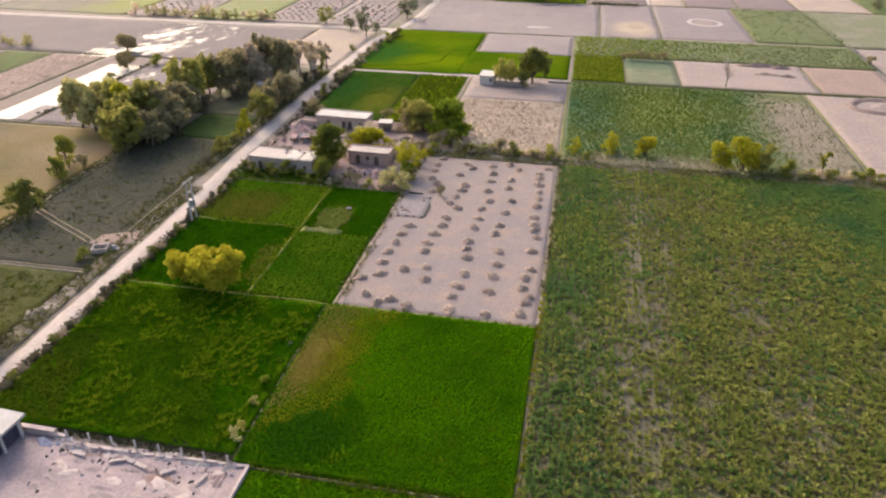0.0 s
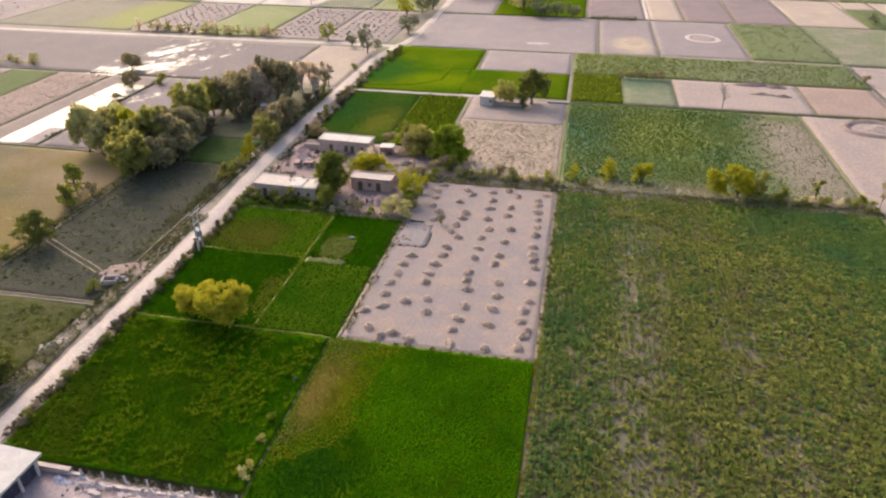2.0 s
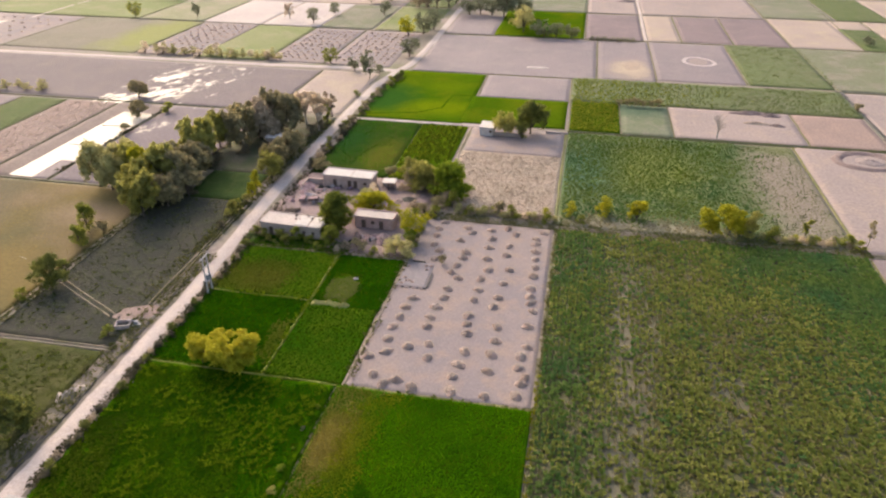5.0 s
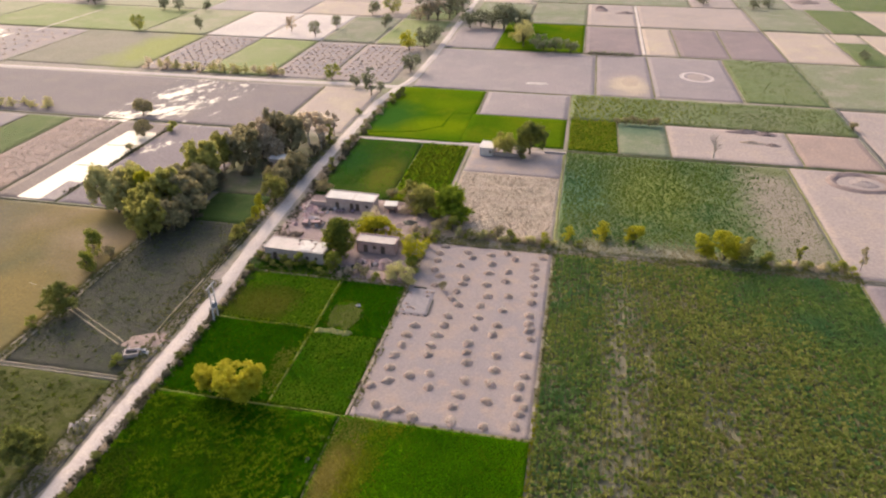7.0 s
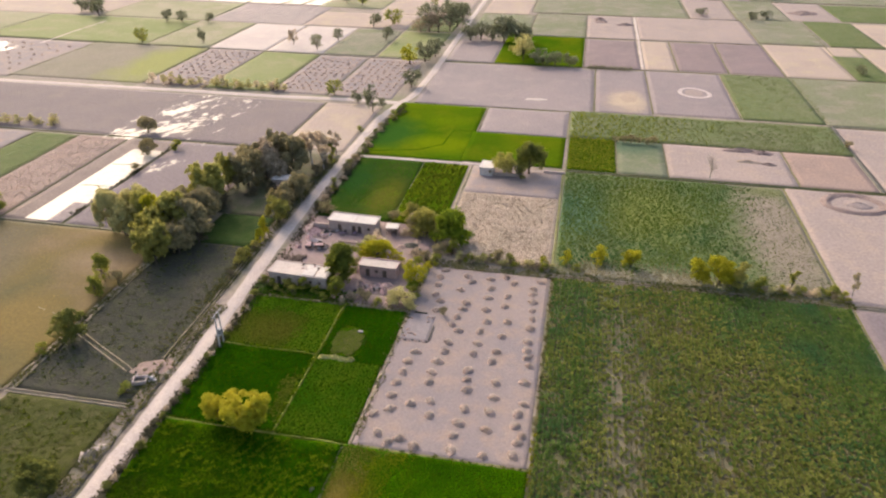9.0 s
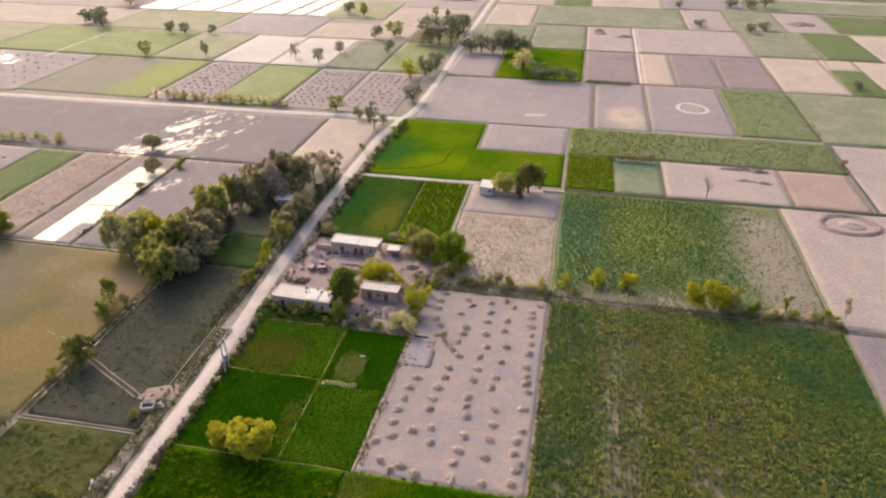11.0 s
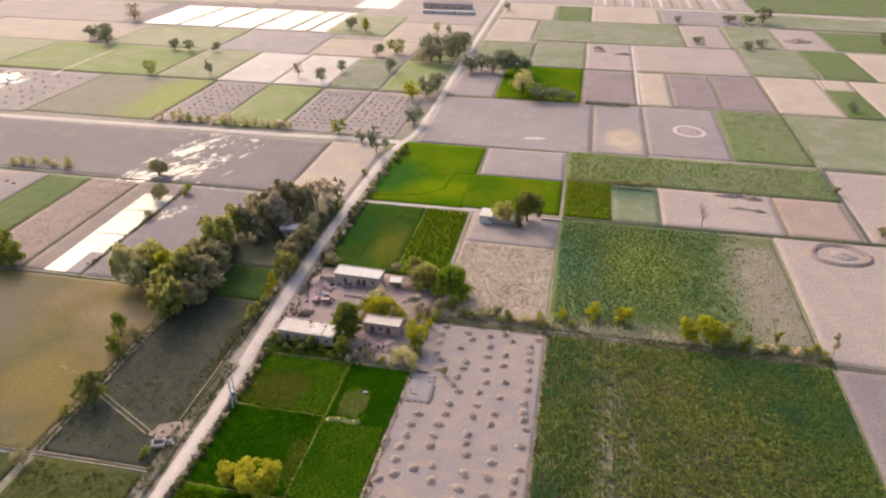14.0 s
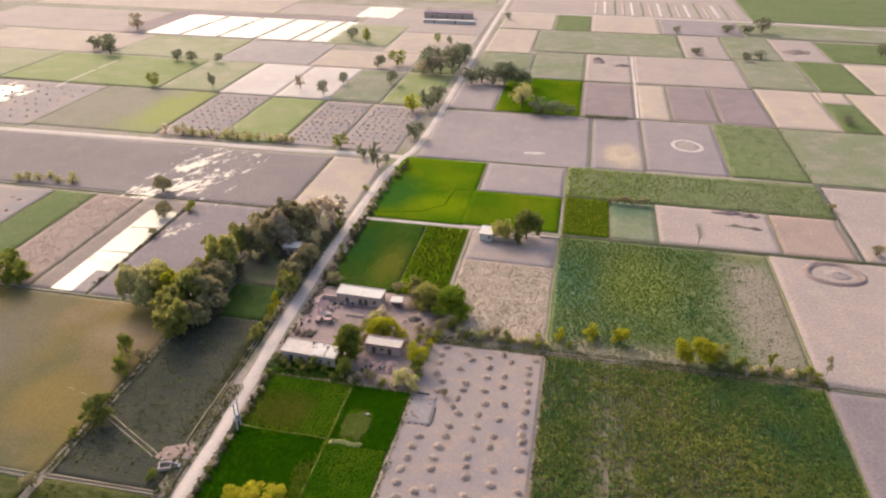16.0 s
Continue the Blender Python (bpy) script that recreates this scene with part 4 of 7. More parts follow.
px, py = crop_keep(-1.5, 64.6, 36.0, 144.2, 0.88, 0.36, 0.97, 11, [(11.5, 3.0, 0.1), (26.5, 1.0, 0.15), (38.0, 1.6, 0.15), (10.4, 0.3, 0.3), (11.6, 0.3, 0.45), (13.0, 0.3, 0.3), (26.2, 0.3, 0.3)], 0.45, 1.6)
ok = thin_spots(px, py, SPOTS, 54)
px, py = px[ok], py[ok]
draw = np.random.default_rng(9).uniform(0, 1, len(px))
lushness = 1.1 * np.clip((px - 18) / 14, 0, 1) * np.clip((py - 150 + 0.9 * px) / 26, 0, 1) + 0.15 * np.clip((py - 126) / 14, 0, 1) + 0.7 * np.clip((14 - px) / 9, 0, 1) + 0.5 * np.clip((px - 46) / 8, 0, 1) + 1.1 * (vnoise(px, py, 5.0, 51) - 0.5)
dryness = 0.2 + 0.5 * np.exp(-((px - 15 - 0.03 * (py - 80)) / 7.0) ** 2) + 0.4 * np.exp(-((px - 31) / 5.0) ** 2) * np.clip((125 - py) / 20, 0, 1) + 0.9 * (vnoise(px, py, 4.0, 52) - 0.5) + 0.35 * (vnoise(px, px * 0, 1.3, 53) - 0.5)
green, dry = draw < 0.75 * lushness, draw > 1 - 0.75 * np.clip(dryness, 0, 1)
plain = ~green & ~dry
blades("row_crop", "knee-high leafy green crop in rows, thin in streaks", px[plain], py[plain], 0.62, 0.2, C_CROP, 9, 0.1, 0.1, 3, 0.7)
blades("row_crop", "fresh dark green plants among the row crop", px[green], py[green], 0.64, 0.2, C_CROPDEEP, 9, 0.1, 0.1, 4, 0.7)
blades("thin_crop", "dry brownish plants among the row crop", px[dry], py[dry], 0.4, 0.13, C_DRYCROP, 7, 0.06, 0.1, 5, 0.5)
px, py = in_rows(-1.4, 64.4, 36.0, 144.0, 0.75, 0.7, 0.75, 111, 1.0, 0.9, 1.4)
ok = thin_spots(px, py, SPOTS + [(3.0, 90.0, 14.0, 90.0, 0.85)], 55)
px, py = px[ok], py[ok]
lush = np.random.default_rng(112).uniform(0, 1, len(px)) < 0.75 * np.clip((px - 18) / 14, 0, 1) * np.clip((py - 150 + 0.9 * px) / 26, 0, 1) + 0.25
blades("row_crop", "low olive growth filling the crop rows", px[~lush], py[~lush], 0.42, 0.2, C_CROPFILL, 8, 0.3, 0.1, 113, 0.7)
blades("row_crop", "low green growth filling the crop rows", px[lush], py[lush], 0.42, 0.2, C_CROPDEEP, 8, 0.3, 0.1, 114, 0.7)
px, py = in_rows(-1.4, 47.0, 147.5, 209.0, 0.7, 0.55, 0.97, 12, 1.0, 0.25, 3.0)
ok = np.random.default_rng(14).uniform(0, 1, len(px)) < (45 - px + 10 * (vnoise(px, py, 6.0, 15) - 0.5)) / 14
px, py = px[ok], py[ok]
drift = 9 * (vnoise(px, py, 8.0, 81) - 0.5) + np.random.default_rng(82).normal(0, 2.0, len(px))
sparse = py + drift < 154
lime = ~sparse & (px + drift > 5) & (py - 0.6 * px + drift > 158) & (px + drift < 38)
rest = ~sparse & ~lime
blades("row_crop", "leafy green crop behind the ditch", px[rest], py[rest], 0.42, 0.12, C_CROPGREEN, 6, 0.25, 0.1, 4)
blades("row_crop", "brighter lime green crop behind the ditch", px[lime], py[lime], 0.42, 0.12, C_LIMECROP, 6, 0.25, 0.1, 83)
blades("thin_crop", "sparse greyish plants beside the ditch", px[sparse], py[sparse], 0.35, 0.14, C_DRYCROP, 5, 0.25, 0.1, 84)
px, py = crop_keep(36.0, 55.0, 147.5, 209.5, 0.9, 0.7, 0.9, 18, [], 0.3)
ok = np.random.default_rng(6).uniform(0, 1, len(px)) < 0.9 - (px - 39.5) / 14 + 0.5 * (vnoise(px, py, 9.0, 2) - 0.5) + (py > 190) * 0.4
blades("row_crop", "straggling green plants among thin crop", px[ok], py[ok], 0.45, 0.11, C_CROPGREEN, 6, 0.2, 0.1, 44)
px, py = in_rows(38.5, 63.0, 147.5, 209.5, 0.95, 0.75, 0.85, 13, 0.5, 0.8, 4.0)
blades("thin_crop", "thin dull olive crop in rows", px, py, 0.28, 0.1, C_DULLCROP, 6, 0.14, 0.1, 5)
px, py = in_rows(40.5, 63.0, 147.5, 209.5, 1.3, 1.1, 0.6, 95, 1.0, 0.9, 6.0)
blades("thin_crop", "dull olive weeds through the thin crop", px, py, 0.25, 0.09, C_WEED, 5, 0.25, 0.1, 96)
px, py = in_rows(-33.6, -2.6, 51.0, 82.3, 0.3, 0.3, 1.0, 14, 1.0)
weak = -24.9 + 2.0 * (vnoise(py, py * 0, 5.0, 3) - 0.5) - np.maximum(0, 64 - py) * 0.9 + np.maximum(0, py - 77) * 0.9
fade = weak - px + 2.4 * (vnoise(px, py, 1.6, 13) - 0.5) + np.random.default_rng(64).normal(0, 0.7, len(px))
brown = fade > 4.4 + 2.0 * (vnoise(px, py, 4.0, 65) - 0.5)
yellow = (fade > 0) & ~brown
blades("fodder_crop", "withered brownish fodder along the bund", px[brown], py[brown], 0.26, 0.06, C_BROWNING, 5, 0.12, 0.4, 66, 0.6)
deep = (fade <= 0) & (px < -21.5 + 3 * (vnoise(px, py, 3.0, 73) - 0.5)) & (py < 63.5 + 4 * (vnoise(px, py, 2.5, 74) - 0.5))
fresh = (fade <= 0) & ~deep
blades("fodder_crop", "dense fine green fodder", px[fresh], py[fresh], 0.32, 0.06, C_LUSH, 5, 0.12, 0.4, 6, 0.4)
blades("fodder_crop", "darker green fodder in a field corner", px[deep], py[deep], 0.32, 0.06, C_PLOT, 5, 0.12, 0.4, 75, 0.4)
blades("fodder_crop", "yellowing fodder along the field's edge", px[yellow], py[yellow], 0.30, 0.06, C_YELLOWING, 5, 0.12, 0.4, 29, 0.5)
px, py = in_rows(-31.2, -2.6, 40.0, 49.8, 0.32, 0.32, 1.0, 45, 1.0)
blades("fodder_crop", "green fodder beyond the yard", px, py, 0.32, 0.06, C_LUSH, 5, 0.12, 0.15, 46, 0.4)
px, py = in_rows(-67.2, -35.0, 52.0, 81.6, 0.36, 0.36, 0.95, 15, 1.0, 0.3, 2.5)
bend = 0.55 + 0.12 * (px + 67) / 20
across = py * np.cos(bend) - px * np.sin(bend)
level = across / 1.2 + 2.6 * vnoise(px, py, 4.0, 21) + 0.6 * vnoise(px, py, 1.1, 22)
beaten = vnoise(px, py, 5.0, 31) + 0.5 * vnoise(px, py, 1.4, 32)
crest = (np.abs(level - np.round(level)) < 0.14) & (beaten > 0.72)
corner = (px < -58.4 - 0.3 * (py - 55)) & (py < 67 + 4 * vnoise(px, py, 3.0, 62))
crest &= ~corner
upright = ~crest & ~corner & (px > -45.4 + 3 * (vnoise(px, py, 5.0, 76) - 0.5) - 0.6 * (py - 68))
rest = ~crest & ~corner & ~upright
blades("fodder_crop", "rank lodged green fodder", px[rest], py[rest], 0.45, 0.08, C_FODDER, 5, 0.12, 0.45, 7, 0.8)
blades("fodder_crop", "upright dark green fodder beside the lodged part", px[upright], py[upright], 0.4, 0.07, C_PLOT, 6, 0.12, 0.45, 78, 0.5)
blades("fodder_crop", "short olive-brown growth in a field corner", px[corner], py[corner], 0.36, 0.1, C_CORNER, 7, 0.15, 0.52, 63, 0.6)
blades("fodder_crop", "pale crests of lodged fodder in short streaks", px[crest], py[crest], 0.6, 0.09, C_CREST, 6, 0.15, 0.5, 8, 0.9)
for x0, x1, y0, y1, s, mt in [(-68.0, -47.6, 83.2, 104.8, 16, C_PLOT), (-68.2, -47.6, 105.8, 123.2, 17, C_OLIVEPLOT), (-46.6, -33.6, 83.2, 104.2, 18, C_OLIVEPLOT), (-46.6, -32.9, 104.4, 123.2, 19, C_PLOT)]:
    px, py = in_rows(x0, x1, y0, y1, 0.36, 0.36, 0.97, s, 1.0, 0.1, 4.0)
    ok = ((px + 42.2) / 3.0) ** 4 + ((py - 110.4) / 5.2) ** 4 > 1.0 + 0.9 * (vnoise(px, py, 1.5, 5) - 0.5)
    px, py = px[ok], py[ok]
    drift = 3.0 * (vnoise(px, py, 4.0, s + 80) - 0.5) + np.random.default_rng(s).normal(0, 0.8, len(px))
    worn = ((px + drift < -54) & (py + drift < 118)) if s == 17 else ((px + 50.5 + 0.4 * drift > 0) & (np.abs(py - 92 + drift) < 6) if s == 16 else px > 0)
    blades("fodder_crop", "fine green fodder in a small plot", px[~worn], py[~worn], 0.24, 0.1, mt, 6, 0.2, 0.34, s, 0.6)
    if worn.any():
        blades("fodder_crop", "olive worn fodder in a small plot", px[worn], py[worn], 0.24, 0.1, C_OLIVEWORN, 6, 0.2, 0.34, s + 90, 0.6)
px, py = in_rows(-31.0, -3.2, 147.4, 188.5, 0.75, 0.75, 0.85, 20, 1.0, 0.5, 3.0)
blades("straw_litter", "loose bundles of cut straw lying about", px, py, 0.22, 0.09, C_LITTER, 9, 0.2, 0.08, 8, 1.3, "straw")
px, py = in_rows(-68.0, -49.4, 166.0, 208.5, 0.55, 0.5, 0.95, 21, 1.0, 0.2)
ok = ((px + 54) / 4.5) ** 2 + ((py - 177) / 9.0) ** 2 > 0.6 + 1.2 * vnoise(px, py, 3.0, 61)
blades("fodder_crop", "short dark green crop behind the farmstead", px[ok], py[ok], 0.2, 0.08, C_PLOT, 5, 0.15, 0.1, 9)
blades("fodder_crop", "olive patch in the green crop", px[~ok], py[~ok], 0.2, 0.08, C_OLIVEPLOT, 5, 0.15, 0.1, 19)
px, py = in_rows(-47.4, -33.6, 167.0, 208.0, 1.5, 0.7, 0.95, 71, 0.5, 0.5, 3.0)
blades("row_crop", "bushy yellow-green plants in garden rows", px, py, 0.75, 0.17, C_GARDEN, 7, 0.3, 0.1, 72)
px, py = in_rows(-1.6, 93.0, 242.8, 270.8, 0.85, 0.8, 0.9, 22, 1.0, 0.4)
dull = px + np.random.default_rng(85).normal(0, 16, len(px)) > 24
blades("row_crop", "lime green end of a long crop strip", px[~dull], py[~dull], 0.5, 0.18, C_LIMEPLOT, 4, 0.4, 0.1, 10)
blades("row_crop", "long strip of dull olive crop", px[dull], py[dull], 0.35, 0.17, C_DULLCROP, 4, 0.4, 0.1, 86)
px, py = in_rows(-1.4, 14.0, 213.0, 241.6, 1.0, 0.9, 0.9, 23, 0.5, 0.2)
blades("row_crop", "yellow green leafy plot", px, py, 0.8, 0.2, C_LIMEPLOT, 6, 0.45, 0.1, 11)
px, py = in_rows(63.0, 95.0, 275.5, 338.0, 1.1, 1.0, 0.8, 24, 1.0, 0.5, 14.0)
blades("row_crop", "patchy dull green crop far off", px, py, 0.3, 0.2, C_DULLCROP, 4, 0.5, 0.1, 12)
px, py = in_rows(-100.0, -76.8, 86.2, 143.5, 0.6, 0.6, 0.6, 25, 1.0, 0.7, 4.0)
blades("weeds", "low dull weeds over ploughed soil", px, py, 0.16, 0.07, C_DULL, 6, 0.2, 0.08, 13, 0.8, "weeds")
px, py = in_rows(-100.0, -76.8, 86.2, 143.5, 1.4, 1.3, 0.5, 131, 1.0, 0.9, 5.0)
blades("weeds", "scattered greener weeds on ploughed soil", px, py, 0.3, 0.13, C_ROUGHWEED, 6, 0.3, 0.08, 132, 0.7, "weeds")
px, py = in_rows(-80.6, -77.6, 100.0, 143.0, 0.55, 0.7, 0.6, 133, 0.6, 0.6, 3.0)
blades("weeds", "pale weeds in lines along the ditch", px, py, 0.4, 0.1, C_WEED, 6, 0.25, 0.1, 134, 0.6, "weeds")
px, py = in_rows(-100.0, -76.6, 40.0, 82.0, 0.7, 0.7, 0.75, 26, 1.0, 0.7, 4.0)
blades("weeds", "rough green weeds beside the road", px, py, 0.26, 0.1, C_ROUGHWEED, 6, 0.35, 0.08, 14, 0.7, "weeds")
px, py = in_rows(-150.0, -103.0, 86.0, 143.5, 0.7, 0.7, 0.5, 27, 1.0, 0.5, 9.0)
blades("dry_grass", "dry yellowish grass tufts", px, py, 0.12, 0.06, C_DRYGRASS, 4, 0.1, 0.08, 15, 0.6, "grass")
px, py = in_rows(-60.0, -31.6, 50.5, 52.2, 0.3, 0.3, 0.9, 67, 1.0)
blades("weeds", "dark weeds between the wall and the fodder field", px, py, 0.35, 0.08, C_DARKWEED, 5, 0.25, 0.05, 68, 0.7, "weeds")
px, py = in_rows(-99.0, -77.0, 40.0, 82.0, 1.3, 1.3, 0.55, 69, 1.0, 0.9, 5.0)
blades("weeds", "lime green tufts in the rough field", px, py, 0.4, 0.12, C_GARDEN, 7, 0.4, 0.08, 70, 0.7, "weeds")
px, py = in_rows(-45.6, -38.8, 105.0, 116.2, 0.4, 0.4, 0.75, 91, 1.0, 0.6, 2.0)
blades("weeds", "sparse weeds on the bare patch", px, py, 0.14, 0.06, C_CORNER, 5, 0.15, 0.5, 92, 0.7, "weeds")
px, py = in_rows(-68.6, -46.0, 123.6, 128.8, 0.5, 0.5, 0.85, 93, 1.0, 0.4, 2.0)
blades("weeds", "rank dark weeds between the plots and the farm", px, py, 0.5, 0.1, C_FODDER, 6, 0.3, 0.14, 94, 0.6, "weeds")
px, py = in_rows(-174.4, -156.8, 147.0, 208.0, 1.2, 1.1, 0.85, 121, 1.0, 0.7, 3.0)
blades("stubble_tufts", "tufts of pale stubble on a rough strip", px, py, 0.3, 0.12, C_LITTER, 6, 0.35, 0.1, 122, 0.9, "stubble")
px, py = in_rows(-137.2, -135.2, 150.0, 209.0, 0.7, 0.7, 0.5, 123, 1.0, 0.9, 5.0)
blades("weeds", "dark weeds on the bank of the flooded strip", px, py, 0.55, 0.14, C_DARKWEED, 7, 0.4, 0.12, 124, 0.6, "weeds")
# weeds along bunds, ditch and verges
# Strip 32 is wide and dark to imitate tree shade beside the road.
for x0, x1, y0, y1, s, keep in [(-2.2, -1.2, 40, 92, 30, 0.8), (-2.2, -1.2, 92, 144, 43, 0.75), (-34, 66, 143.9, 147.6, 31, 0.6), (-69.3, -66.9, 54, 124, 32, 0.95), (-76.8, -72.6, 40, 118, 33, 0.55), (-79.2, -76.0, 118, 205, 34, 0.6), (-71.0, -68.4, 124, 205, 35, 0.5), (-34.9, -33.3, 51, 82, 36, 0.95), (-32, -2, 49.7, 50.8, 44, 0.9), (-47.6, -46.6, 83, 124, 37, 0.7), (-68, -47, 104.8, 105.8, 38, 0.7), (-102.3, -99.8, 84, 144, 39, 0.7), (-33.6, -31.6, 84, 146, 40, 0.45), (-68, -33, 122.8, 125.5, 41, 0.6), (-68, -2, 82.2, 83.2, 42, 0.6)]:
    px, py = in_rows(x0, x1, y0, y1, 0.45, 0.45, keep, s, 1.0, 0.7, 2.5)
    blades("weeds", "rank weeds and grass along a bank", px, py, 0.75 if s in (37, 38) else 0.5, 0.09, C_FODDER if s == 36 else C_DARKWEED if s in (32, 35) else (C_CREST if s in (37, 38) else C_GARDEN if s in (42, 44) else (C_YELLOWING if s == 30 else C_WEED)), 6, 0.3, 0.12, s, 0.6, "weeds")


# ---- trees and shrubs ----
def crown_mesh(name, lobes, count, size, material, rg):
    """Many single leaves in loose sprays over the lobes of a crown, with gaps between the sprays."""
    sprays = []
    for (x, y, z), r in lobes:
        for _ in range(9):
            d = rg.normal(size=3)
            d /= np.linalg.norm(d)
            d[2] = abs(d[2]) * 0.8 - 0.15 if rg.random() < 0.75 else d[2]
            q = r * rg.uniform(0.32, 0.66)
            sprays.append((np.array((x, y, z)) + d * (r * 1.1 - q * 0.5), q))
    share = np.array([r * r for _, r in sprays])
    pick = rg.choice(len(sprays), count, p=share / share.sum())
    c = np.array([sp[0] for sp in sprays])[pick]
    r = np.array([sp[1] for sp in sprays])[pick]
    d = rg.normal(size=(count, 3))
    d /= np.linalg.norm(d, axis=1)[:, None]
    p = c + d * (r * rg.uniform(0.2, 1.15, count))[:, None] * np.array([1.0, 1.0, 0.7])
    nrm = d * 0.5 + np.array([0.0, 0.0, 0.8]) + rg.normal(size=(count, 3)) * 0.5
    nrm /= np.linalg.norm(nrm, axis=1)[:, None]
    a = np.cross(nrm, rg.normal(size=(count, 3)))
    a /= np.linalg.norm(a, axis=1)[:, None]
    b = np.cross(nrm, a)
    s = (size * rg.uniform(0.6, 1.35, count))[:, None]
    v = np.stack([p - a * s, p - b * s * 0.55 + nrm * s * 0.15, p + a * s, p + b * s * 0.55 + nrm * s * 0.15], 1).reshape(-1, 3)
    return mesh_np(name, v, np.arange(count * 4).reshape(-1, 4), material)


def tree_meshes(kind, material, bark, seed, count, size):
    """Trunk and crown of a tree about 6 m high and 6 m wide."""
    rg = np.random.default_rng(seed)
    rr = random.Random(seed)
    lobes = []
    if kind == "round":
        for _ in range(26):
            a, q = rr.uniform(0, 6.28), rr.uniform(0.2, 1) ** 0.5
            z = rr.uniform(1.3, 5.0)
            k = 1 - ((z - 2.9) / 3.2) ** 2
            lobes.append(((math.cos(a) * 2.5 * q * k, math.sin(a) * 2.5 * q * k, z), rr.uniform(0.75, 1.3)))
    elif kind == "broad":
        for _ in range(22):
            a, q = rr.uniform(0, 6.28), rr.uniform(0.1, 1) ** 0.5
            z = rr.uniform(1.2, 5.0 - 1.2 * q * q)
            lobes.append(((math.cos(a) * 2.7 * q, math.sin(a) * 2.7 * q, z), rr.uniform(0.6, 1.2)))
    elif kind == "thin":
        for k in range(8):
            a, q = rr.uniform(0, 6.28), rr.uniform(0.1, 1.0)
            lobes.append(((math.cos(a) * 1.7 * q, math.sin(a) * 1.7 * q, 2.0 + 0.45 * k + rr.uniform(-0.2, 0.2)), rr.uniform(0.4, 0.85)))
    elif kind == "bush":
        for _ in range(13 if count < 4000 else 30):
            a, q = rr.uniform(0, 6.28), rr.uniform(0.1, 1) ** 0.6
            z = rr.uniform(0.8, 4.8)
            lobes.append(((math.cos(a) * 2.2 * q * (1.15 - z / 7), math.sin(a) * 2.2 * q * (1.15 - z / 7), z), rr.uniform(0.7, 1.2)))
    else:
        for _ in range(10):
            a, q = rr.uniform(0, 6.28), rr.uniform(0.3, 1)
            lobes.append(((math.cos(a) * 2.3 * q, math.sin(a) * 2.3 * q, rr.uniform(3.0, 5.6)), rr.uniform(0.4, 0.8)))
    v, f = [], []
    low = 0.5 if kind == "bush" else (1.9 if kind in ("thin", "bare") else 1.1)
    tube(v, f, [(0, 0, -0.15), (0.06, 0.03, low * 0.5), (-0.05, 0.08, low), (0.05, 0, low + 1.0)], [0.24, 0.19, 0.15, 0.09])
    for c, r in lobes[:10]:
        mid = (c[0] * 0.45 + rr.uniform(-0.2, 0.2), c[1] * 0.45 + rr.uniform(-0.2, 0.2), low + (c[2] - low) * 0.55)
        tube(v, f, [(0, 0.05, low * 0.85), mid, c], [0.09, 0.055, 0.02], 5)
        if kind == "bare":
            for _ in range(4):
                e = (c[0] + rr.uniform(-0.9, 0.9), c[1] + rr.uniform(-0.9, 0.9), c[2] + rr.uniform(-0.2, 1.0))
                tube(v, f, [mid, ((mid[0] + e[0]) / 2 + 0.1, (mid[1] + e[1]) / 2, (mid[2] + e[2]) / 2 + 0.15), e], [0.045, 0.03, 0.012], 4)
    trunk = mesh_np("trunk", v, f, bark)
    crown = crown_mesh("crown", lobes, count, size, material, rg) if count else None
    return trunk, crown


TREE_SORTS = {}


def tree(kind, material, x, y, h, w, label, variant=0, count=2600, size=0.17, bark=None, name="tree", turn=None, group=""):
    key = (kind, material.name, variant, count)
    if key not in TREE_SORTS:
        TREE_SORTS[key] = tree_meshes(kind, material, bark or M_BARK, 100 + 7 * len(TREE_SORTS), count, size)
    trunk, crown = TREE_SORTS[key]
    ob = new(name)
    w, h = (w * 1.2, h * 1.22) if name == "tree" else (w * 1.12, h * 1.1)
    turn = random.uniform(0, 360) if turn is None else turn
    ob.matrix_world = Matrix.LocRotScale((x, y, 0.02), Euler((0, 0, radians(turn))), (w / 6, w / 6, h / 6))
    bush = name != "tree"
    part("stem" if bush else "trunk", trunk, ob)
    if crown:
        part("foliage" if bush else "crown", crown, ob)
    return tagged(ob, label, "shrub" if bush else "tree", group)


# pair of yellow trees on the bund
tree("round", L_GOLD, -52.0, 83.8, 6.7, 7.0, "bright yellow-green spreading tree on a field bund", 2, 9500, 0.2)
tree("round", L_GOLD, -58.0, 83.6, 5.0, 4.0, "smaller yellow-green tree beside a larger one", 1, 7500, 0.2)
# farmstead
tree("bush", L_DUSK, -50.8, 133.6, 8.6, 8.6, "dense dark olive tree between farm buildings", 3, 8500, 0.18)
tree("bush", L_YELLOW, -45.6, 144.6, 5.4, 8.0, "wide yellow-green tree in the farm courtyard", 3, 5000, 0.19)
tree("bush", L_STRAWGREEN, -48.8, 149.4, 4.6, 5.6, "pale olive bush in the farm courtyard", 0, 1300, 0.2, name="bush")
tree("bush", L_YELLOW, -40.4, 143.8, 4.2, 4.6, "low yellow bush beside the courtyard tree", 0, 1300, 0.2, name="bush")
tree("round", L_YELLOW, -33.4, 133.6, 6.2, 4.2, "thin-stemmed tree with a lime yellow crown", 3, 2600, 0.2, M_PALEBARK)
tree("bush", L_STRAWGREEN, -35.6, 126.8, 5.0, 5.6, "rounded olive bush at the field edge", 0, 1700, 0.2, name="bush")
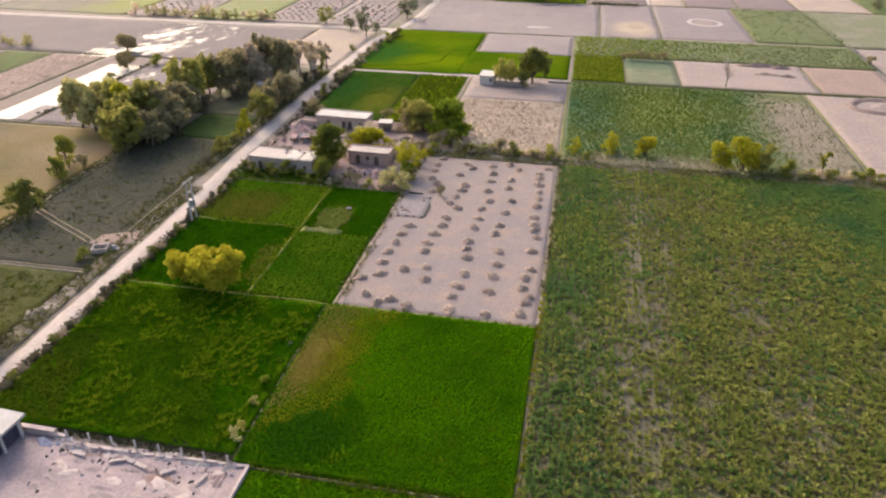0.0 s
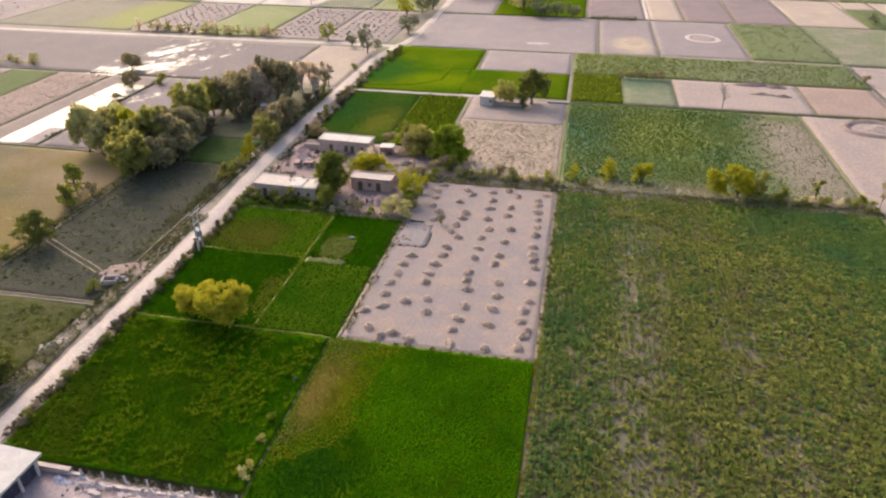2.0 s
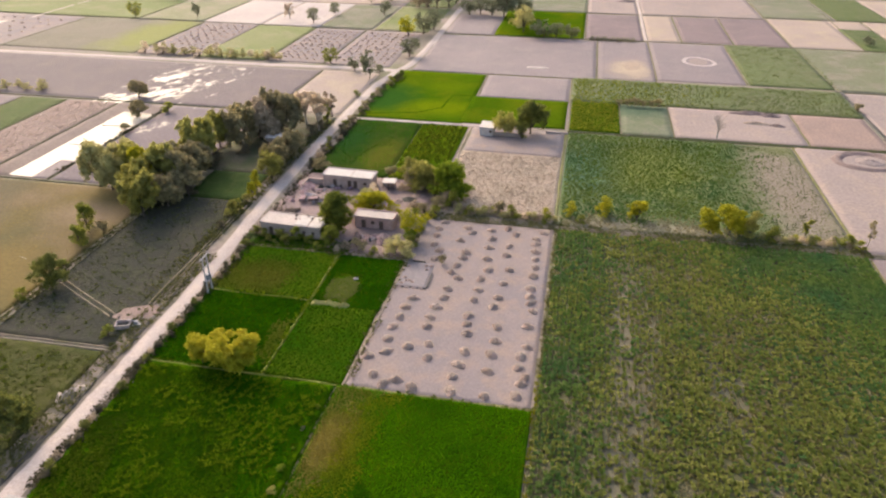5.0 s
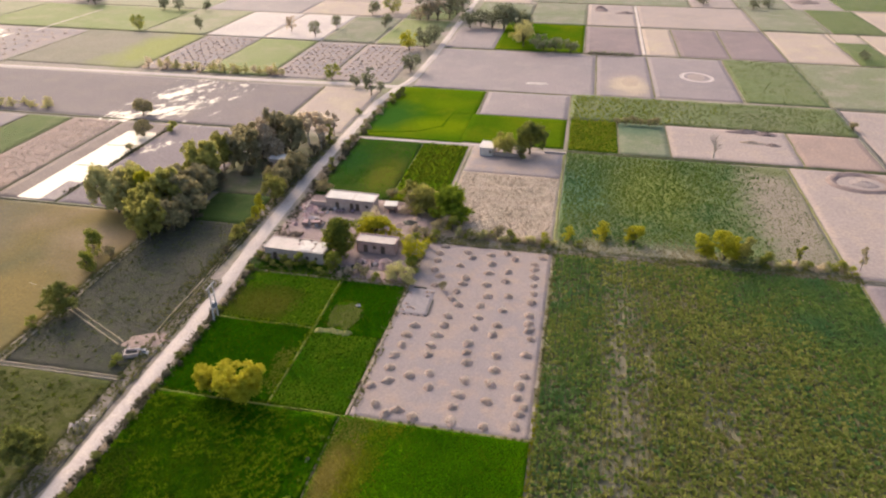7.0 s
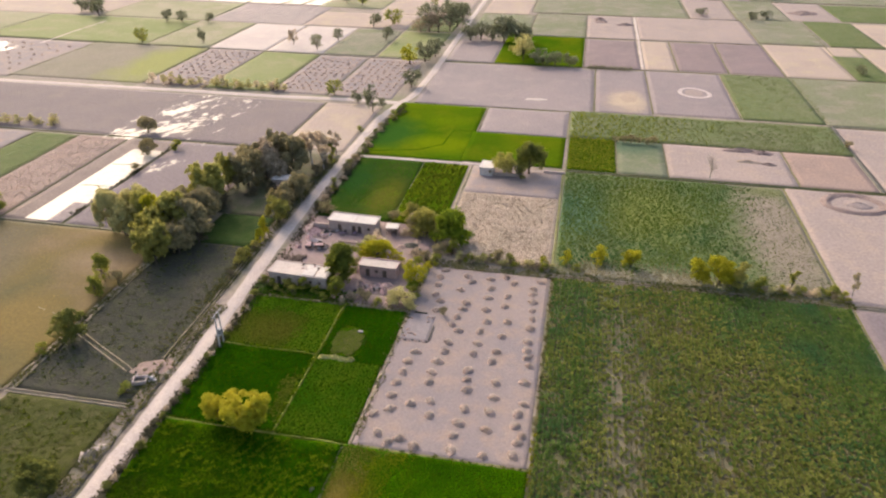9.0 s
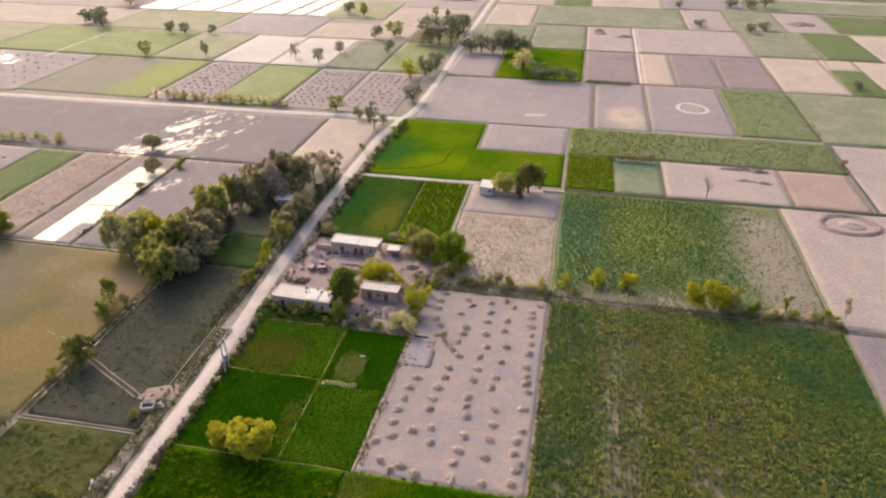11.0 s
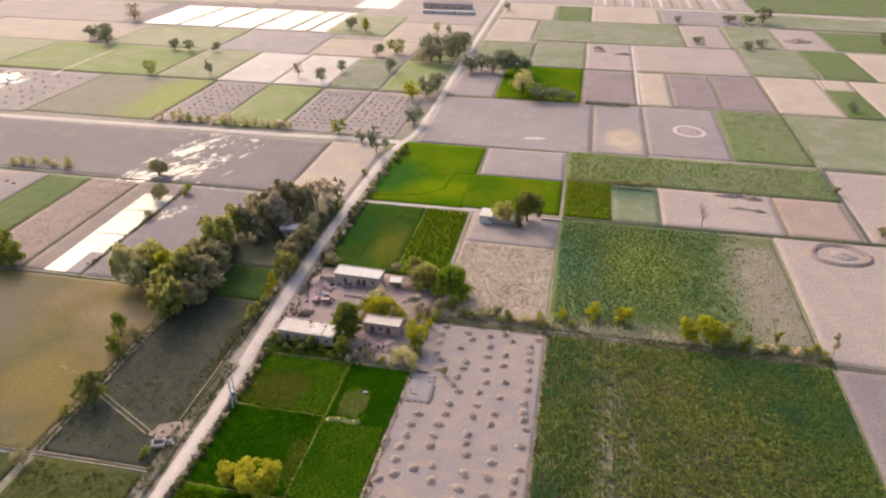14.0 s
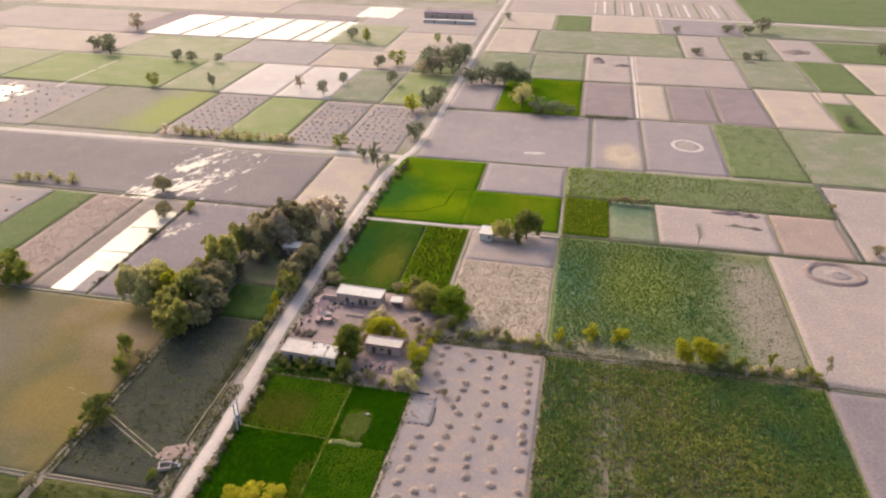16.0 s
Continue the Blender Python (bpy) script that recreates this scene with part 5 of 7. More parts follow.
tree("bush", L_STRAWGREEN, -32.4, 125.4, 4.6, 4.6, "olive bush beside the stubble field", 0, 1700, 0.2, name="bush")
tree("round", L_OLIVE, -50.2, 126.6, 4.4, 3.0, "small olive tree before the farm wall", 0, 6000, 0.18)
tree("bush", L_DARK, -43.0, 126.0, 2.8, 2.8, "small dark green bush before the farm wall", 0, 1700, 0.2, name="bush")
tree("bush", L_GREY, -46.6, 126.4, 2.4, 2.8, "grey dusty bush before the farm wall", 0, 1300, 0.2, name="bush")
for x, y, h, w in [(-68.8, 128.6, 2.4, 3.0), (-64.4, 126.0, 2.0, 2.8), (-60.4, 125.6, 2.4, 3.0), (-66.4, 127.4, 2.6, 3.2), (-62.4, 127.6, 2.8, 3.6), (-58.6, 127.8, 3.4, 3.4), (-55.4, 127.0, 2.0, 2.6)]:
    tree("bush", L_DEEP if x < -60 else L_OLIVE, x, y, h, w, "shrub in the shade of a farm building", 0, 1700, 0.2, name="bush")
for x, y, h, w, mt in [(-32.8, 129.6, 3.4, 3.2, L_OLIVE), (-33.6, 131.6, 3.8, 3.4, L_LIME), (-32.4, 138.4, 3.2, 3.0, L_OLIVE), (-32.0, 141.8, 2.8, 2.8, L_YELLOW), (-30.8, 145.6, 3.0, 3.4, L_OLIVE), (-44.6, 127.6, 2.4, 3.0, L_DARK), (-52.6, 124.8, 2.0, 2.4, L_OLIVE), (-48.2, 124.6, 1.8, 2.2, L_STRAW), (-40.0, 125.2, 2.0, 2.6, L_OLIVE), (-37.6, 128.0, 2.6, 3.0, L_GREY), (-36.0, 138.6, 3.6, 3.6, L_DARK), (-35.0, 143.0, 3.4, 3.6, L_OLIVE), (-38.0, 142.0, 2.6, 3.0, L_GREY), (-33.6, 146.6, 3.0, 3.4, L_DARK), (-36.6, 149.0, 2.6, 3.6, L_GREY), (-41.6, 158.4, 2.4, 3.4, L_GREY), (-47.6, 152.4, 4.4, 4.6, L_STRAW), (-50.6, 146.4, 3.4, 3.6, L_OLIVE), (-53.6, 140.0, 2.6, 2.8, L_GREY), (-49.6, 139.6, 3.4, 3.2, L_DARK)]:
    tree("bush", mt, x, y, h, w, "shrub growing about the farmstead", 0, 1700 if mt in (L_DARK, L_OLIVE) else 1300, 0.2, name="bush", group="farmstead shrubs")
tree("bush", L_LIME, -29.4, 156.6, 8.2, 9.4, "large bright green leafy tree behind the stubble", 3, 7500, 0.19)
tree("bush", L_GREEN, -36.4, 160.5, 7.4, 8.8, "dark green tree beside a bright one", 3, 6500, 0.18)
tree("bush", L_OLIVE, -27.6, 151.2, 4.6, 4.0, "olive shrub at the ditch", 0, 1700, 0.2, name="bush")
tree("bush", L_DARK, -31.2, 149.6, 3.8, 4.4, "dark shrub at the ditch", 0, 1700, 0.2, name="bush")
for x, y, h, w, mt in [(-22.6, 149.2, 2.4, 3.0, L_GREY), (-19.2, 149.6, 2.2, 2.6, L_OLIVE), (-16.0, 149.6, 3.8, 3.4, L_DARK), (-12.6, 149.2, 3.2, 2.8, L_OLIVE), (-8.6, 148.8, 2.0, 3.2, L_STRAW), (-4.4, 149.8, 3.0, 3.0, L_YELLOW), (1.2, 151.6, 4.2, 3.6, L_YELLOW), (3.6, 148.8, 2.2, 2.6, L_OLIVE), (46.4, 149.8, 3.6, 3.6, L_OLIVE), (49.8, 148.6, 2.0, 2.6, L_STRAW), (58.2, 149.0, 2.2, 3.4, L_STRAW), (62.0, 149.8, 3.0, 3.4, L_OLIVE)]:
    tree("bush", mt, x, y, h, w, "shrub growing along the irrigation ditch", 0, 1700 if mt in (L_DARK, L_OLIVE) else 1300, 0.2, name="bush", group="shrubs along the ditch")
rg = random.Random(33)
for i in range(20):
    mt = (L_STRAWGREEN, L_GREY, L_OLIVE, L_STRAW, L_STRAWGREEN)[i % 5]
    tree("bush", mt, -25.5 + 1.22 * i + rg.uniform(-0.5, 0.5), 148.2 + rg.uniform(-0.6, 1.2), rg.uniform(1.6, 3.0), rg.uniform(2.4, 3.8), "pale scrubby bush along the ditch", 0, 1700 if mt is L_OLIVE else 1300, 0.2, name="bush", group="scrub along the ditch")
for i in range(14):
    mt = (L_STRAWGREEN, L_OLIVE, L_STRAW)[i % 3]
    tree("bush", mt, 44.0 + 1.6 * i + rg.uniform(-0.6, 0.6), 148.6 + rg.uniform(-0.4, 1.0), rg.uniform(1.2, 2.6), rg.uniform(2.0, 3.4), "pale scrubby bush along the ditch", 0, 1700 if mt is L_OLIVE else 1300, 0.2, name="bush", group="scrub along the ditch")
tree("bush", L_YELLOW, 9.6, 154.4, 4.8, 5.0, "small rounded young tree at the crop's edge", 1, 1700, 0.2)
tree("bush", L_YELLOW, 16.6, 153.2, 4.8, 5.4, "small rounded olive tree at the crop's edge", 2, 2600, 0.2)
tree("bush", L_YELLOW, 37.0, 149.6, 7.2, 7.8, "dense yellow-green tree on the ditch bank", 2, 2600, 0.2)
tree("bush", L_YELLOW, 32.6, 149.8, 5.4, 6.4, "golden olive tree beside taller ones on the ditch", 2, 2600, 0.2)
tree("bush", L_MOSS, 41.8, 150.2, 6.2, 6.0, "yellow-green tree on the ditch bank", 2, 2600, 0.2)
tree("thin", L_OLIVE, 53.2, 150.4, 5.2, 3.4, "thin scraggy tree on the ditch bank", 1, 1800, 0.18)
tree("thin", L_DARK, 66.6, 150.6, 5.4, 3.2, "lone scraggy dark tree at the field corner", 0, 1400, 0.18, M_PALEBARK)
# hut
tree("round", L_MOSS, -20.8, 204.0, 6.8, 6.2, "rounded green tree beside the white hut", 0, 6000, 0.18)
tree("round", L_DEEP, -13.2, 206.4, 9.2, 8.4, "large dark tree beside the white hut", 0, 4800, 0.2)
tree("bush", L_DEEP, -15.4, 201.6, 4.4, 4.4, "dark bush under the large tree", 0, 1700, 0.2, name="bush")
tree("bare", L_GREY, 43.2, 214.6, 7.0, 6.0, "leafless small tree on a bund", 0, 0, 0.1, M_PALEBARK)
tree("bush", L_DARK, 93.2, 250.0, 3.4, 3.6, "small dark bush on a bund", 0, 1700, 0.2, name="bush")
tree("bush", L_DARK, 98.6, 218.4, 3.8, 5.2, "dark bush on a bund", 0, 1700, 0.2, name="bush")
for i in range(6):
    tree("bush", L_DARK, 14.6 + 2.6 * i, 240.2 + 0.4 * (i % 2), 2.6 + 0.5 * (i % 3), 3.6, "dark shrub in a short hedge", 0, 1700, 0.2, name="bush", group="short dark hedge")
# grove west of the road: pale and bright trees in front, brown ones behind, dry ones at the road
for i, (x, y, h, w, mt) in enumerate([(-119.2, 144.6, 12.0, 7.4, L_STRAWGREEN), (-115.0, 143.6, 12.0, 7.8, L_STRAWGREEN), (-114.8, 150.0, 11.0, 8.0, L_STRAWGREEN), (-110.6, 146.6, 11.5, 7.4, L_MOSS), (-106.4, 146.4, 12.8, 8.8, L_YELLOW), (-101.4, 145.0, 12.6, 9.0, L_MOSS), (-103.4, 137.4, 11.0, 7.6, L_GREEN), (-98.8, 131.6, 12.4, 7.6, L_GREEN), (-95.8, 137.6, 8.6, 6.8, L_DARK), (-98.2, 147.4, 11.0, 8.4, L_DARK), (-94.0, 144.2, 8.6, 7.6, L_DARK), (-97.6, 153.4, 9.6, 7.4, L_DARK), (-102.6, 154.0, 10.0, 7.6, L_DARK), (-104.6, 169.0, 12.4, 8.6, L_MOSS), (-101.2, 164.6, 12.8, 9.0, L_MOSS), (-102.0, 177.0, 12.6, 7.4, L_GREEN), (-105.4, 160.0, 9.0, 7.0, L_GREEN), (-99.0, 159.0, 9.0, 7.0, L_DARK)]):
    tree("broad" if i % 3 == 1 else "round", mt, x, y, h / 1.12, w / 1.2, "tall leafy tree in a grove along the field", i % 2, 7000, 0.25, group="grove west of the road")
for i, (x, y, h, w, mt) in enumerate([(-96.6, 179.6, 13.6, 9.2, L_DARK), (-92.6, 184.6, 11.6, 8.6, L_GREY), (-92.0, 191.0, 13.6, 9.6, L_DARK), (-86.0, 190.0, 14.2, 9.0, L_DARK), (-99.4, 188.0, 10.6, 7.6, L_DARK), (-97.0, 193.4, 9.6, 8.4, L_GREY), (-90.6, 196.0, 11.0, 8.0, L_GREY), (-88.6, 184.0, 7.6, 6.6, L_GREY)]):
    tree("round" if i % 3 else "broad", mt, x, y, h / 1.12, w / 1.2, "brownish dense tree in a grove by the road", i % 2, 7000, 0.25, group="brown grove by the road")
for x, y, h, w in [(-83.4, 199.0, 11.4, 9.0), (-79.2, 201.4, 10.6, 8.0), (-82.4, 205.4, 9.6, 8.6), (-78.2, 196.0, 9.0, 7.0), (-86.0, 203.0, 10.0, 8.0)]:
    tree("bare", L_STRAW, x, y, h / 1.2, w / 1.12, "pale dry tree with thin bleached foliage", 0, 1700, 0.22, M_PALEBARK, group="pale dry trees")
tree("thin", L_GREY, -78.6, 209.6, 7.6, 5.0, "brown scraggy tree beside the road", 1, 1800, 0.2)
tree("thin", L_OLIVE, -76.9, 200.6, 7.0, 4.0, "olive scraggy tree beside the road", 1, 1800, 0.18)
tree("round", L_DARK, -78.6, 172.6, 7.6, 5.4, "dark dense tree at the road's edge", 0, 7000, 0.25)
tree("round", L_DARK, -78.8, 177.4, 6.0, 4.4, "dark dense tree before the white-roofed hut", 1, 7000, 0.25)
tree("round", L_GREEN, -78.0, 158.6, 8.0, 5.0, "tall dusty olive tree beside the road", 1, 7000, 0.25)
tree("broad", L_DARK, -79.4, 164.6, 8.4, 5.0, "dusty brownish tree beside the road", 0, 7000, 0.25)
tree("bush", L_YELLOW, -78.4, 150.0, 6.4, 3.4, "golden olive bush beside the road", 1, 2600, 0.2, name="bush")
tree("bush", L_YELLOW, -77.8, 146.4, 4.4, 3.0, "lime yellow bush beside the road", 1, 2600, 0.2, name="bush")
tree("bush", L_GREEN, -78.0, 137.0, 4.2, 3.8, "dusty green bush beside the road", 1, 2600, 0.2, name="bush")
for x, y, h, w, mt in [(-78.4, 139.4, 3.0, 2.8, L_OLIVE), (-77.6, 201.6, 3.2, 3.0, L_OLIVE), (-70.6, 205.0, 3.0, 3.0, L_DARK), (-70.2, 196.0, 2.6, 2.8, L_DARK), (-69.8, 181.0, 2.4, 2.6, L_OLIVE), (-66.0, 166.4, 3.4, 4.6, L_DARK), (-47.4, 166.6, 3.0, 4.4, L_DARK), (-42.2, 165.6, 2.6, 3.6, L_OLIVE), (-77.0, 232.0, 2.6, 3.0, L_OLIVE), (-71.0, 222.0, 2.4, 3.4, L_DARK), (-70.6, 238.0, 2.4, 3.2, L_DARK), (-69.6, 252.0, 2.6, 3.2, L_OLIVE)]:
    tree("bush", mt, x, y, h, w, "dusty green bush beside the road", 0, 1700 if mt in (L_DARK, L_OLIVE) else 1300, 0.2, name="bush", group="roadside bushes")
for i, (x, y, h, w, mt) in enumerate([(-35.0, 53.6, 2.4, 1.6, L_STRAWGREEN), (-34.9, 55.2, 2.0, 1.3, L_MOSS), (-35.4, 59.7, 1.6, 1.6, L_MOSS), (-35.6, 63.9, 1.5, 2.0, L_LIME), (-35.7, 72.1, 0.9, 1.1, L_STRAW), (-35.4, 68.0, 0.8, 1.0, L_LIME), (-35.2, 77.0, 0.9, 1.3, L_LIME)]):
    tree("bush", mt, x, y, h, w, "pale dry bush on the bund between fodder fields", 2, 340, 0.42, name="bush", group="pale bushes on the bund")
for i, (x, y, h, w, mt) in enumerate([(-101.6, 133.0, 3.6, 4.0, L_OLIVE), (-100.8, 137.0, 3.4, 4.0, L_SCRUB), (-96.6, 143.6, 3.0, 4.4, L_SCRUB), (-93.8, 145.0, 2.6, 4.0, L_SCRUB), (-97.0, 163.0, 3.6, 4.6, L_SCRUB), (-97.6, 167.0, 3.4, 4.6, L_SCRUB), (-93.0, 174.0, 3.0, 5.0, L_SCRUB), (-88.6, 178.4, 2.6, 4.4, L_SCRUB), (-78.4, 134.6, 3.0, 2.8, L_GREEN), (-77.8, 129.6, 2.2, 2.6, L_SCRUB), (-78.0, 143.6, 2.6, 3.0, L_GREEN), (-78.6, 190.4, 4.4, 4.4, L_SCRUB), (-77.8, 196.6, 3.6, 3.8, L_SCRUB)]):
    tree("bush", mt, x, y, h, w, "dusty bush in the undergrowth by the road", 0, 1700 if mt in (L_SCRUB, L_OLIVE) else 1300, 0.2, name="bush", group="undergrowth by the road")
for i, (x, y, h, w, mt) in enumerate([(-41.4, 165.6, 6.0, 5.6, L_GREEN), (-39.4, 161.4, 6.4, 5.6, L_DARK), (-67.0, 167.0, 4.0, 4.4, L_DARK), (-33.0, 156.4, 4.6, 4.6, L_GREEN), (-28.6, 152.6, 3.6, 4.0, L_GREY), (-28.4, 165.0, 4.4, 4.2, L_LIME)]):
    tree("bush", mt, x, y, h, w, "leafy tree in a clump behind the farmstead", 1, 2600, 0.2, group="clump behind the farmstead")
rg = random.Random(44)
for i in range(26):
    y = 168 + 3.7 * i + rg.uniform(-1.2, 1.2)
    mt = (L_SCRUB, L_DEEP, L_GREY, L_SCRUB)[i % 4]
    tree("bush", mt, (-70.4 if y < 245 else -69.4 + 0.13 * (y - 245)) + rg.uniform(-0.6, 1.0), y, rg.uniform(1.4, 3.0), rg.uniform(2.4, 4.2), "dark scrub between the road and green fields", 0, 1700 if mt is L_DARK else 1300, 0.2, name="bush", group="roadside scrub")
# low scrub along the road's east verge
for i in range(34):
    y = 56 + i * 2.05 + random.uniform(-0.6, 0.6)
    mt = (L_SCRUB, L_DEEP, L_GREY, L_SCRUB)[i % 4]
    tree("bush", mt, -67.8 + random.uniform(-0.5, 0.5) - 0.012 * max(0, y - 95) * 2, y, random.uniform(1.0, 2.2), random.uniform(1.6, 2.8), "low dusty scrub on the road verge", 0, 1700 if mt in (L_DARK, L_OLIVE) else 1300, 0.2, name="bush", group="verge scrub")
# field trees further west
tree("round", L_DARK, -152.4, 215.4, 5.4, 5.6, "dark rounded tree beside flood water", 0, 4800, 0.2)
tree("round", L_DARK, -140.6, 197.0, 4.6, 5.0, "dark rounded tree on a bund", 0, 4800, 0.2)
tree("bush", L_DARK, -136.6, 183.0, 3.2, 3.8, "dark bush on a bund", 0, 1700, 0.2, name="bush")
tree("bush", L_OLIVE, -134.0, 203.0, 3.6, 5.0, "olive bush on a bund", 0, 1700, 0.2, name="bush")
for x, y, h, w in [(-164.0, 148.6, 8.4, 9.0), (-158.6, 146.6, 6.6, 6.0), (-171.0, 147.6, 7.6, 8.0)]:
    tree("broad", L_OLIVE, x, y, h, w, "yellowish green tree on the field bund", 0, 4800, 0.2)
tree("bush", L_OLIVE, -106.6, 122.0, 7.0, 5.0, "leafy olive tree at a field corner", 4, 2600, 0.2)
tree("bush", L_OLIVE, -104.4, 116.0, 5.0, 4.4, "smaller yellowish tree at a field corner", 4, 2600, 0.2)
tree("bush", L_DARK, -102.6, 121.6, 3.8, 3.6, "dark bush on the bund", 0, 1700, 0.2, name="bush")
tree("bush", L_OLIVE, -104.6, 117.0, 2.8, 2.8, "olive bush on the bund", 0, 1700, 0.2, name="bush")
tree("round", L_DEEP, -99.0, 99.8, 5.8, 5.6, "dark rounded tree on the bund", 0, 4800, 0.2)
tree("bush", L_OLIVE, -102.0, 94.6, 2.8, 2.8, "olive bush on the bund", 0, 1700, 0.2, name="bush")
tree("bush", L_OLIVE, -102.2, 107.0, 2.2, 2.4, "olive bush on the bund", 0, 1700, 0.2, name="bush")
tree("round", L_DEEP, -77.6, 63.4, 5.8, 5.6, "dark leafy tree beside the road", 0, 4800, 0.2)
tree("bush", L_DARK, -101.4, 80.6, 3.4, 4.2, "dark bush by the channel", 0, 1700, 0.2, name="bush")
tree("bush", L_OLIVE, -78.6, 87.4, 2.6, 2.8, "weedy bush beside the tubewell", 0, 1700, 0.2, name="bush")
tree("bush", L_DARK, -24.8, 124.2, 2.4, 2.2, "small dark bush at the walled patch", 0, 1700, 0.2, name="bush")
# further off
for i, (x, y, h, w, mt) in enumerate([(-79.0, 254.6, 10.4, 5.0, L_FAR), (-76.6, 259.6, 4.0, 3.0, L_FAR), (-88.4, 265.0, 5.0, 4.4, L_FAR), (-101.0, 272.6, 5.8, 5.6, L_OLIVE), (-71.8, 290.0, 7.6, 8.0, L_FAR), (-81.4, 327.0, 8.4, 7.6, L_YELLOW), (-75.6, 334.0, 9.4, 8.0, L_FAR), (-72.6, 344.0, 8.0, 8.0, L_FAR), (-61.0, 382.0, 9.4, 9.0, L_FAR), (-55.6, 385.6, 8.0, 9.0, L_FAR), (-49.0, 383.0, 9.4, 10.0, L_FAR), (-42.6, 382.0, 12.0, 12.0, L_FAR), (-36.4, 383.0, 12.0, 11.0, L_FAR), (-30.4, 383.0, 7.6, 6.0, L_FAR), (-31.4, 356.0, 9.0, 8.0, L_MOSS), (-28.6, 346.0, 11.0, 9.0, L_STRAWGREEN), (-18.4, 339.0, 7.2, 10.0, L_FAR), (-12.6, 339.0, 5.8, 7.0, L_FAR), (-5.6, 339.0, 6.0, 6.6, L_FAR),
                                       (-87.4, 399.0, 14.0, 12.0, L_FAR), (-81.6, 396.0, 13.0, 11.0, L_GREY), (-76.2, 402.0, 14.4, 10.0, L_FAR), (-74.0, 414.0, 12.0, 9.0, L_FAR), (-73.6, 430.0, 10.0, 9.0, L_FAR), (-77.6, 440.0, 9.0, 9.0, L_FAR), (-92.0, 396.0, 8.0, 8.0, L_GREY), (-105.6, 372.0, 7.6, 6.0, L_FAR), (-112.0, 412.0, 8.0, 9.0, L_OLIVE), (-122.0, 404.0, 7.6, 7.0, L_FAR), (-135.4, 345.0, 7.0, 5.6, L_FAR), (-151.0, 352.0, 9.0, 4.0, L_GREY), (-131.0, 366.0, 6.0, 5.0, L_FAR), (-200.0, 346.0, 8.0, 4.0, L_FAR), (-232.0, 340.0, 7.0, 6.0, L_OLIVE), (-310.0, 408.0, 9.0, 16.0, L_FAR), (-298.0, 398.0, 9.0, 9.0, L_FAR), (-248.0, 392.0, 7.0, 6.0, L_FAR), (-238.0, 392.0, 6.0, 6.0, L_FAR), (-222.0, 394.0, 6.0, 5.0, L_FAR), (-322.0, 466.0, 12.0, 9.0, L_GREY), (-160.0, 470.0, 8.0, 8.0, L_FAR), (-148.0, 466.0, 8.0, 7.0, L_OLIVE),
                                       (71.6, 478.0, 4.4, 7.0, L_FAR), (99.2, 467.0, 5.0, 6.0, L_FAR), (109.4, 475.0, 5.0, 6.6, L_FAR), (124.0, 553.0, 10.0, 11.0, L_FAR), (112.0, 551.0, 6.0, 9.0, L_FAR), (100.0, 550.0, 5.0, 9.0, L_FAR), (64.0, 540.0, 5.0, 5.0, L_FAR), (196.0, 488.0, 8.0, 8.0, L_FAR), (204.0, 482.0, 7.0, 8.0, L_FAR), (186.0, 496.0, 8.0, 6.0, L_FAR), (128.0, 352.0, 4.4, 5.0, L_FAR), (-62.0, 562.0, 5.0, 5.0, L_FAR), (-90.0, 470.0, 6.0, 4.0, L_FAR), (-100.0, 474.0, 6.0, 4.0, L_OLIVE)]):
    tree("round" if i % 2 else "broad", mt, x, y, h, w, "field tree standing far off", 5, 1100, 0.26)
for i in range(9):
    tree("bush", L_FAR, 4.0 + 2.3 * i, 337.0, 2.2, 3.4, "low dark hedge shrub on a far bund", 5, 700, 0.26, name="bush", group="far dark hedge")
for i in range(24):
    x = -184 + 2.6 * i + random.uniform(-1, 1)
    tree("bush", L_STRAWGREEN if i % 3 else L_STRAW, x, 273.5 + random.uniform(-1.5, 2.5), random.uniform(3.0, 5.4), random.uniform(3.8, 6.2), "yellowish bush along the side road", 5, 700, 0.26, name="bush", group="bushes along the side road")
for i in range(7):
    tree("bush", L_STRAWGREEN, -214 + 4 * i + random.uniform(-2, 2), 214 + random.uniform(-1, 5), random.uniform(2.6, 4.6), random.uniform(4, 6), "pale olive bush beside flooded land", 5, 700, 0.26, name="bush", group="bushes beside flooded land")


